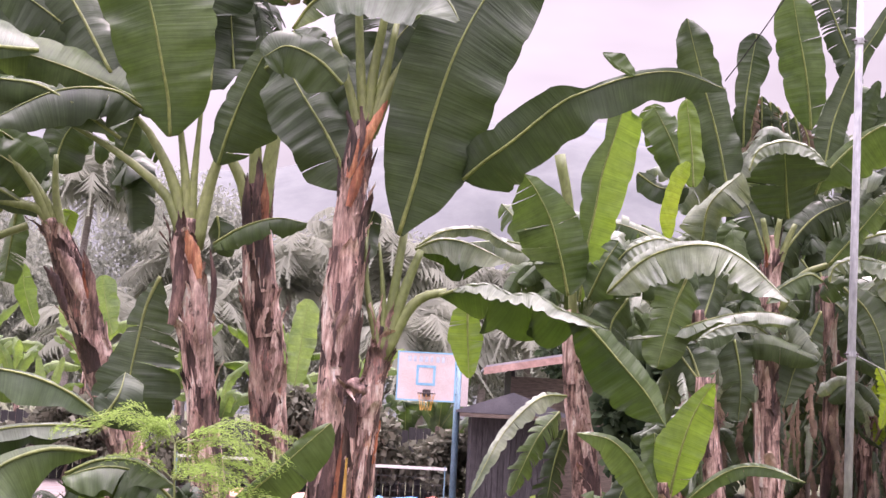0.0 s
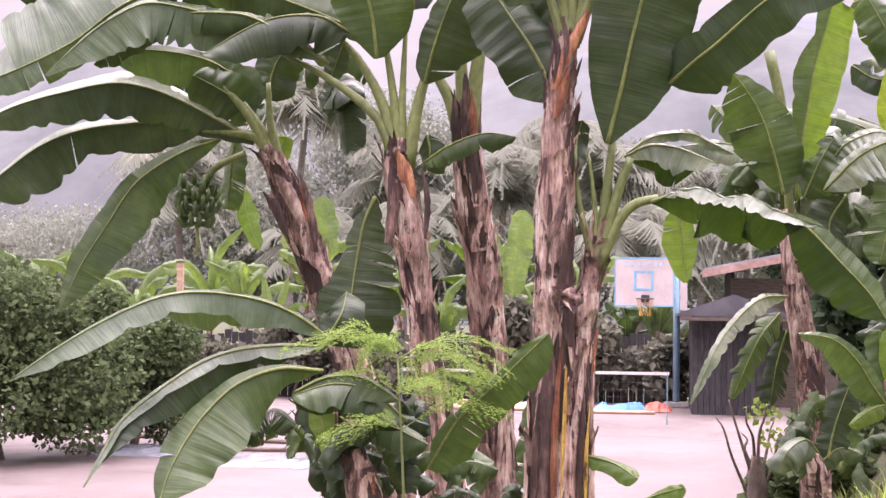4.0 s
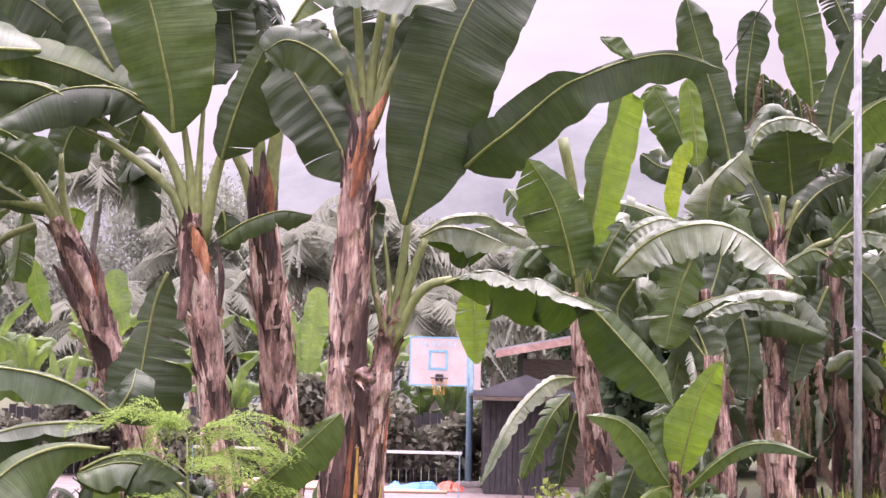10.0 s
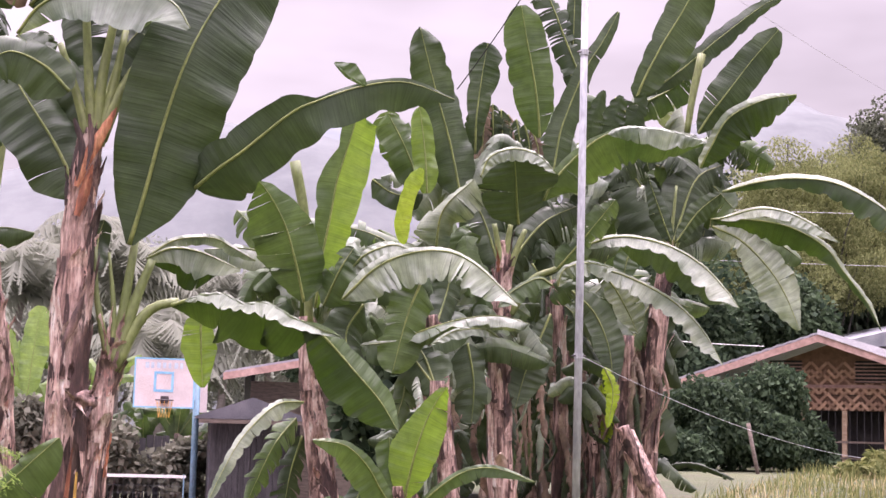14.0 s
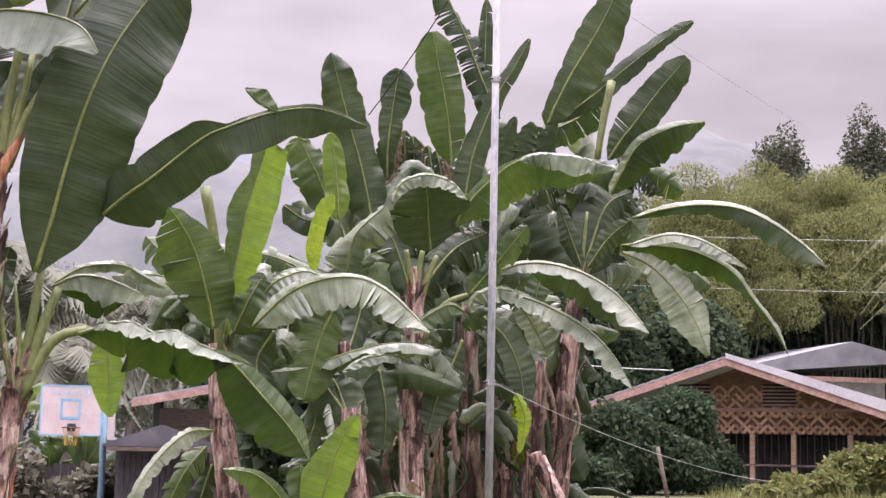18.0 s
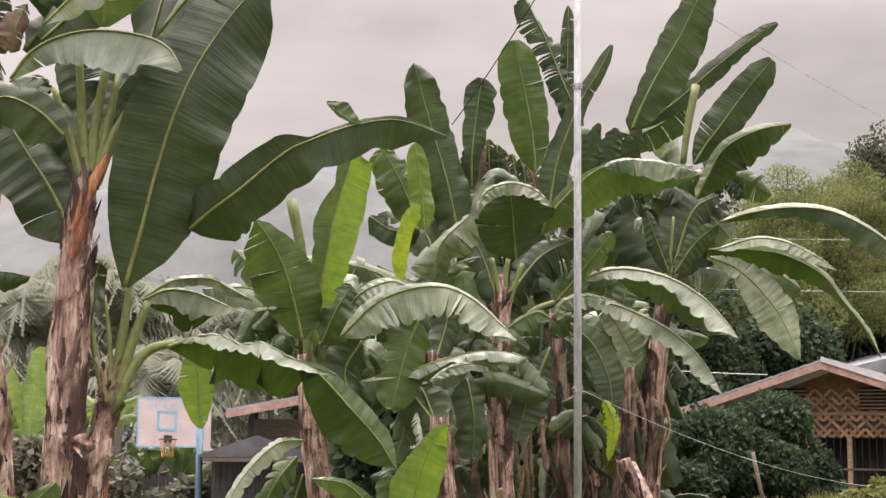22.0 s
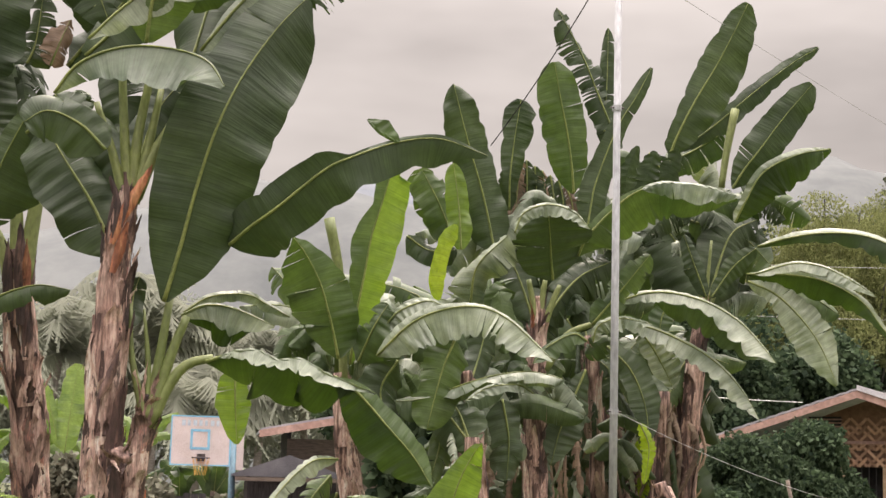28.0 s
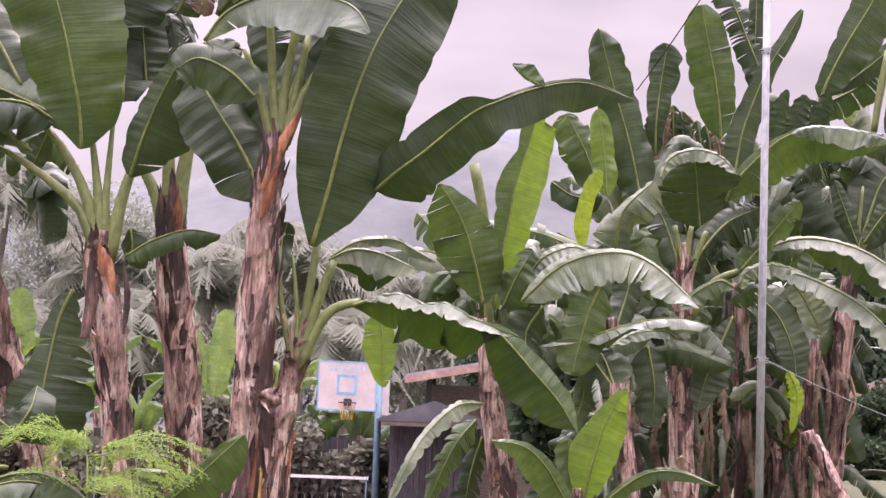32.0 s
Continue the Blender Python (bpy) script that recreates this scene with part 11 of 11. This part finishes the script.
# grass on the bank
def grass(name, mat, n, seed, x0, x1, y0, y1, h0, h1, label):
    rnd = np.random.RandomState(seed)
    vs, fs = [], []
    k = 0
    while k < n:
        x, y = rnd.uniform(x0, x1), rnd.uniform(y0, y1)
        patch = noise.noise(Vector((x * 0.9, y * 0.9, 3.0))) * (1 if mat is not GRASS_DRY else -1)
        if patch < rnd.uniform(-0.35, 0.3) or x < 0.45 + 0.12 * (y - 10) or y > 11.7 + 1.85 * max(0.0, x - 2.0):
            continue
        k += 1
        z = ground_height(x, y) - 0.02
        h = rnd.uniform(h0, h1) * (0.55 + 0.9 * max(0.0, noise.noise(Vector((x * 1.7, y * 1.1, 9.0))) + 0.3))
        if ((x - 3.4) / 1.3) ** 2 + ((y - 11.0) / 1.7) ** 2 < 1:
            h *= 0.35
        a = rnd.uniform(0, 2 * math.pi)
        b = rnd.uniform(0.1, 0.6) * h
        dx, dy = math.cos(a), math.sin(a)
        w = 0.0045 + 0.004 * rnd.rand()
        px, py = -dy * w, dx * w
        q = len(vs)
        vs += [(x - px, y - py, z), (x + px, y + py, z), (x + dx * b * 0.35 + px, y + dy * b * 0.35 + py, z + h * 0.6), (x + dx * b * 0.35 - px, y + dy * b * 0.35 - py, z + h * 0.6), (x + dx * b, y + dy * b, z + h * 0.92)]
        fs += [(q, q + 1, q + 2, q + 3), (q + 3, q + 2, q + 4)]
    ob = mesh_object(name, vs, fs, mat)
    return tagged(ob, label, "grass", kind="stuff")


grass("grass", GRASS, 24000, 3, 0.2, 6.5, 6.5, 15.0, 0.08, 0.44, "fresh tall wet grass on the bank")
grass("dry_grass", GRASS_DRY, 22000, 4, 0.9, 6.5, 7.0, 15.0, 0.04, 0.26, "dry straw among the fresh grass")
grass("dry_grass", GRASS_DRY, 2600, 6, 5.0, 14.0, 14.0, 34.0, 0.06, 0.24, "straw-coloured grass in front of the village house")
grass("grass", GRASS_DULL, 12000, 5, 5.0, 18.0, 14.0, 36.0, 0.06, 0.34, "tall grass in front of the village house")

# cloths, poles and sheets on the court
def rumpled(name, x0, x1, y0, y1, z, h, mat, seed, label, category, nx_=40, ny_=10):
    vs, fs = [], []
    for j in range(ny_ + 1):
        for i in range(nx_ + 1):
            u, v = i / nx_, j / ny_
            e = min(1, 6 * min(u, 1 - u, v, 1 - v) + 0.05)
            n1 = noise.fractal(Vector((u * (x1 - x0) * 1.4, v * 2.2, seed)), 0.7, 2.0, 4)
            vs.append((x0 + (x1 - x0) * u + 0.1 * n1, y0 + (y1 - y0) * v + 0.15 * noise.noise(Vector((u * 9, seed, 1))), z + h * e * (0.55 + 0.6 * n1) if e > 0.1 else z))
    for j in range(ny_):
        for i in range(nx_):
            a = j * (nx_ + 1) + i
            fs.append((a, a + 1, a + nx_ + 2, a + nx_ + 1))
    ob = mesh_object(name, vs, fs, mat, smooth=True)
    return tagged(ob, label, category)


rumpled("tarpaulin", -5.6, -1.3, 37.6, 38.8, 0.035, 0.17, TARP_PINK, 1.0, "long faded red tarpaulin heaped on the court", "tarpaulin")
rumpled("tarpaulin", -1.6, -0.3, 37.2, 38.3, 0.05, 0.22, TARP_BLUE, 2.0, "blue tarpaulin heaped on wet concrete", "tarpaulin", 20)
rumpled("tarpaulin", -0.4, 0.3, 37.4, 38.4, 0.05, 0.24, TARP_RED, 3.0, "crumpled red tarpaulin on wet concrete", "tarpaulin", 16)
for i, (a, b) in enumerate((((-5.2, 37.0), (-0.3, 36.8)), ((-2.6, 36.4), (-0.1, 36.6)), ((-9.2, 26.5), (-5.2, 25.8)), ((-8.4, 24.0), (-5.0, 24.6)))):
    ob = part("bamboo_pole", tube([(a[0], a[1], 0.07), ((a[0] + b[0]) / 2, (a[1] + b[1]) / 2, 0.075), (b[0], b[1], 0.07)], 0.04, 8), WOOD_PALE if i < 2 else WOOD, smooth=True)
    tagged(ob, "bamboo pole lying on the wet court", "pole", "poles on the court")
rumpled("roof_sheet", -6.4, -4.2, 21.8, 23.6, 0.035, 0.12, SHEET_GREY, 5.0, "grey sheet lying wet on the court", "sheet", 24, 14)
rumpled("roof_sheet", -8.6, -6.6, 23.0, 24.4, 0.035, 0.14, SHEET_GREY, 6.0, "grey sheet lying wet on the court", "sheet", 24, 14)
rumpled("roof_sheet", -5.4, -3.6, 25.0, 26.4, 0.035, 0.12, SHEET_GREY, 7.0, "grey sheet lying wet on the court", "sheet", 24, 14)

# timber posts at the court's edge
for (x, y, h) in ((-9.35, 30.0, 3.2), (-3.2, 41.4, 2.0)):
    th = thing("timber_post", (x, y, 0.0), "pale timber post at the edge of the court", "post", "timber posts")
    part("post", box((x - 0.06, y - 0.06, 0.0), (x + 0.06, y + 0.06, h), 0.008), WOOD_PALE, th)
    part("cap", box((x - 0.075, y - 0.075, h), (x + 0.075, y + 0.075, h + 0.03), 0.005), WOOD, th)

# net across the court
net = thing("court_net", (-4.9, 33.0, 0.0), "low court net with white top band on two posts", "net")
for x in (-5.4, 0.16):
    part("post", tube([(x, 33, 0.0), (x, 33, 1.14)], 0.014, 8), BLUE_GREY, net)
part("top_band", box((-5.4, 32.99, 1.06), (0.2, 33.01, 1.12)), ROPE, net)
for i in range(56):
    part("cord", tube([(-5.35 + i * 0.1, 33, 0.45), (-5.35 + i * 0.1, 33, 1.06)], 0.004, 3), WIRE, net)
for z in (0.45, 0.6, 0.75, 0.9):
    part("cord", tube([(-5.35, 33, z), (0.15, 33, z)], 0.004, 3), WIRE, net)

# cut stump with sprouts
def stump(x, y, seed):
    z = ground_height(x, y)
    rnd = random.Random(seed)
    th = thing("cut_stump", (x, y, z), "pruned grey stump with bare twigs and green sprouts", "stump")
    top = 1.0
    bm = tube([(x, y, z - 0.1), (x + 0.02, y, (z + top) / 2), (x - 0.01, y, top - 0.12), (x, y, top)], [0.12, 0.095, 0.085, 0.06], 14)
    bmesh.ops.subdivide_edges(bm, edges=bm.edges[:], cuts=2, use_grid_fill=True)
    for v in bm.verts:
        v.co += Vector((noise.noise(v.co * 8), noise.noise(v.co * 8 + Vector((5, 0, 0))), noise.noise(v.co * 12) * 0.6)) * 0.035
    part("trunk", bm, BARK, th, smooth=True)
    for dx, h, low in ((-0.36, 0.34, 0.3), (-0.25, 0.50, 0.1), (-0.13, 0.20, 0.05), (-0.10, 0.44, 0.0), (0.06, 0.52, 0.0), (0.16, 0.30, 0.15), (0.24, 0.18, 0.3)):
        y1 = y + rnd.uniform(-0.2, 0.2)
        kink = rnd.uniform(-0.03, 0.03)
        line = spline([(x + dx * 0.15, y, top - 0.08 - low), (x + dx * 0.6 + kink, (y + y1) / 2, top - low * 0.5 + h * 0.4), (x + dx * 0.8 - kink, y1, top + h * 0.7), (x + dx, y1, top + h)], 9)
        part("twig", tube(line, [0.017 - 0.0013 * i for i in range(10)], 6), BARK, th, smooth=True)
    spray = leaf_cloud("foliage", GRASS, [(x + 0.05, y, top + 0.40, 0.16, 0.12, 0.10), (x + 0.14, y + 0.05, top + 0.16, 0.13, 0.1, 0.1)], 40, 0.06, th, seed)
    spray["kind"] = "stuff"


stump(0.84, 14.2, 3)

for i, (x, y, h, s) in enumerate(((1.12, 14.6, 0.75, 0.30), (1.5, 15.2, 0.8, 0.4), (1.45, 13.8, 0.6, 0.35), (1.9, 15.8, 0.7, 0.45), (1.25, 16.8, 0.5, 0.4))):
    tree("weed_clump", (x, y, ground_height(x, y)), h, s, HEDGE, 170 + i, "low green weeds at the foot of the banana stems", "weeds", 12, 160, 0.1, 0.012, 0.0, "weeds at the court's edge")

for i, (x, y, h, s) in enumerate(((17.18, 34.00, 1.00, 0.55), (18.07, 34.60, 1.25, 0.60), (18.43, 34.20, 1.30, 0.70), (16.25, 33.00, 0.60, 0.50), (19.12, 34.40, 1.40, 0.70), (13.7, 30.8, 0.30, 0.50), (14.7, 31.4, 0.50, 0.50))):
    tree("weed_clump", (x, y, ground_height(x, y)), h, s, GRASS_DULL, 190 + i, "tall green weeds before the village house", "weeds", 14, 160, 0.16, 0.02, 0.0, "weeds by the house", 0.5, 0.2)

# pale knot where the two stems touch
knot = thing("plant_knot", (-0.51, 8.82, 2.32), "pale woody knot wedged between two banana stems", "knot")
bm = bmesh.new()
bmesh.ops.create_icosphere(bm, subdivisions=3, radius=0.062)
for v in bm.verts:
    v.co = Vector((v.co.x, v.co.y * 1.4, v.co.z * 0.8)) * (1 + 0.5 * noise.noise(v.co * 22)) + Vector((-0.49, 8.80, 2.31))
part("burl", bm, SHEATH, knot, smooth=True)
for k in range(7):
    rr_ = random.Random(k)
    a = Vector((-0.51 + rr_.uniform(-0.07, 0.07), 8.76, 2.30 + rr_.uniform(-0.05, 0.03)))
    bm = bmesh.new()
    strip_bm(bm, a, Vector((rr_.uniform(-0.6, 0.6), -0.2, rr_.uniform(-0.9, 0.9))).normalized(), Vector((0, -1, 0)), Vector((1, 0, 0)), rr_.uniform(0.06, 0.14), 0.035, 0.03, rr_)
    part("torn_sheath", bm, SHEATH if k % 2 else SHEATH_DARK, knot)


# banana grove behind the court and among the stems
def grove_plant(x, y, z, height, seed, look_, label, n=7, size=1.7, wide=0.42):
    rnd = random.Random(seed)
    th = thing("banana_plant", (x, y, z), label, "banana plant", "banana grove behind the court")
    top = Vector((x + rnd.uniform(-0.25, 0.25), y, z + height))
    pseudostem(th, [(x, y, z - 0.05), ((x + top.x) / 2 + rnd.uniform(-0.08, 0.08), y, z + height * 0.5), tuple(top)], (0.11, 0.095, 0.07), 8, 0.5, 0.05, False)
    for k in range(n):
        a = 2 * math.pi * (k + rnd.uniform(0, 0.7)) / n
        e = rnd.uniform(0.55, 1.4)
        ln = size * rnd.uniform(0.7, 1.15)
        h = Vector((math.cos(a), 0.7 * math.sin(a), 0))
        m = top + h * ln * 0.5 * math.cos(e) + Vector((0, 0, ln * 0.55 * math.sin(e)))
        t = top + h * ln * (0.95 * math.cos(e * 0.75)) + Vector((0, 0, ln * (0.95 * math.sin(e) - 0.35 * math.cos(e))))
        banana_leaf(th, [tuple(top - Vector((0, 0, 0.15))), tuple(m), tuple(t)], wide * rnd.uniform(0.8, 1.2), rnd.uniform(5, 40), rnd.uniform(14, 30), 0.2, look_, steps=16)
    return th


GROVE = "light green banana plant in the grove behind the court"
for i, (x, y, h, lk) in enumerate(((-16.5, 44.5, 2.6, "grove"), (-14.6, 43.5, 2.0, "grove"), (-13.2, 45.0, 2.8, "grove"), (-11.6, 44.0, 2.2, "grove"), (-10.2, 45.5, 3.0, "grove"), (-8.9, 44.0, 2.1, "young"), (-7.4, 46.0, 2.7, "grove"), (-6.1, 44.2, 1.8, "grove"), (-4.8, 45.2, 2.6, "young"), (-3.5, 44.4, 2.2, "grove"), (-2.2, 45.5, 2.6, "grove"), (-18.5, 45.0, 2.4, "grove"))):
    grove_plant(x, y, 0.0, h, 200 + i, lk, GROVE, 8, 2.1, 0.36)
for i, (x, y, h) in enumerate(((-1.0, 43.2, 1.6), (-0.2, 42.8, 1.9), (-1.9, 43.0, 1.5), (0.5, 43.6, 1.4), (5.2, 43.0, 2.0))):
    grove_plant(x, y, 0.0, h, 230 + i, "shadow", "dark banana plant beside the backboard post", 7, 1.5, 0.4)
for i, (x, y, h) in enumerate(((2.9, 18.0, 2.2), (3.0, 19.5, 2.4), (3.8, 18.4, 2.3), (4.4, 17.2, 2.0), (3.4, 16.8, 1.5), (4.9, 18.8, 2.2))):
    grove_plant(x, y, ground_height(x, y), h, 250 + i, "shadow", "banana plant in the dense clump behind the pole", 7, 1.7, 0.45)

young_plant = thing("banana_plant", (-4.4, 44.0, 0.0), "young banana plants with upright lime-green leaves behind the fence", "banana plant", "banana grove behind the court")
pseudostem(young_plant, [(-4.2, 44.2, -0.05), (-4.15, 44.2, 1.0), (-4.1, 44.2, 1.9)], (0.11, 0.09, 0.06), 8, 0.5, 0.05, False)
blade(young_plant, [(-4.06, 44.00, 2.80), (-3.96, 44.00, 3.98), (-3.83, 44.00, 5.23)], (0.227, 0.390, 0.292), (0.227, 0.422, 0.325), "grove", lean=(14, 14), rag=0.12, lobe=0.6)
blade(young_plant, [(-4.23, 44.10, 2.96), (-4.48, 44.10, 3.90), (-4.69, 44.10, 4.68)], (0.130, 0.228, 0.098), (0.130, 0.195, 0.065), "grove", lean=(14, 14), rag=0.12, lobe=0.6)
blade(young_plant, [(-9.23, 44.00, 3.95), (-9.45, 44.00, 4.74), (-9.62, 44.00, 5.59)], (0.195, 0.390, 0.260), (0.162, 0.357, 0.292), "grove", lean=(14, 14), rag=0.12, lobe=0.6)
blade(young_plant, [(-10.69, 43.60, 2.04), (-11.00, 43.60, 2.65), (-11.15, 43.60, 3.27)], (0.097, 0.161, 0.064), (0.097, 0.129, 0.064), "grove", lean=(14, 14), rag=0.12, lobe=0.6)
blade(young_plant, [(-10.69, 43.60, 2.04), (-10.60, 43.60, 2.66), (-10.43, 43.60, 3.25)], (0.097, 0.129, 0.064), (0.097, 0.129, 0.064), "grove", lean=(14, 14), rag=0.12, lobe=0.6)
blade(young_plant, [(-10.66, 43.60, 2.04), (-10.27, 43.60, 2.39), (-9.81, 43.60, 2.52)], (0.064, 0.129, 0.064), (0.064, 0.129, 0.064), "young", lean=(14, 14), rag=0.12, lobe=0.6)
blade(young_plant, [(-11.49, 44.40, 4.08), (-11.85, 44.40, 5.03), (-11.98, 44.40, 5.83)], (0.164, 0.328, 0.131), (0.164, 0.328, 0.131), "young", lean=(14, 14), rag=0.12, lobe=0.6)
blade(young_plant, [(-10.69, 44.40, 4.10), (-10.61, 44.40, 5.06), (-10.29, 44.40, 5.87)], (0.164, 0.262, 0.131), (0.164, 0.262, 0.131), "grove", lean=(14, 14), rag=0.12, lobe=0.6)

stick = part("leaning_stick", tube([(12.18, 32.0, 1.04), (11.87, 32.0, 2.52)], 0.042, 8), WOOD, smooth=True)
tagged(stick, "brown timber stake leaning in grass by the bush", "stake")

# pale cut stem leaning among the banana plants
log = thing("fallen_log", (4.30, 13.05, 1.17), "pale peeled banana log leaning among the plants", "log")
log_line = spline([(4.30, 13.05, 1.12), (4.16, 13.30, 1.59), (4.04, 13.50, 1.94), (3.96, 13.70, 2.22)], 24)
part("trunk", tube(log_line, [0.074 - 0.0006 * i for i in range(25)], 12), SHEATH, log, smooth=True)
log_rnd = random.Random(12)
for k in (0, 3):
    wrap_sheath(log, log_line, [0.074 - 0.0006 * i for i in range(25)], 0.05 + 0.14 * k, 0.34 + 0.13 * k, log_rnd.uniform(-2.6, -0.6), 0.6, 1.03, SHEATH, log_rnd)
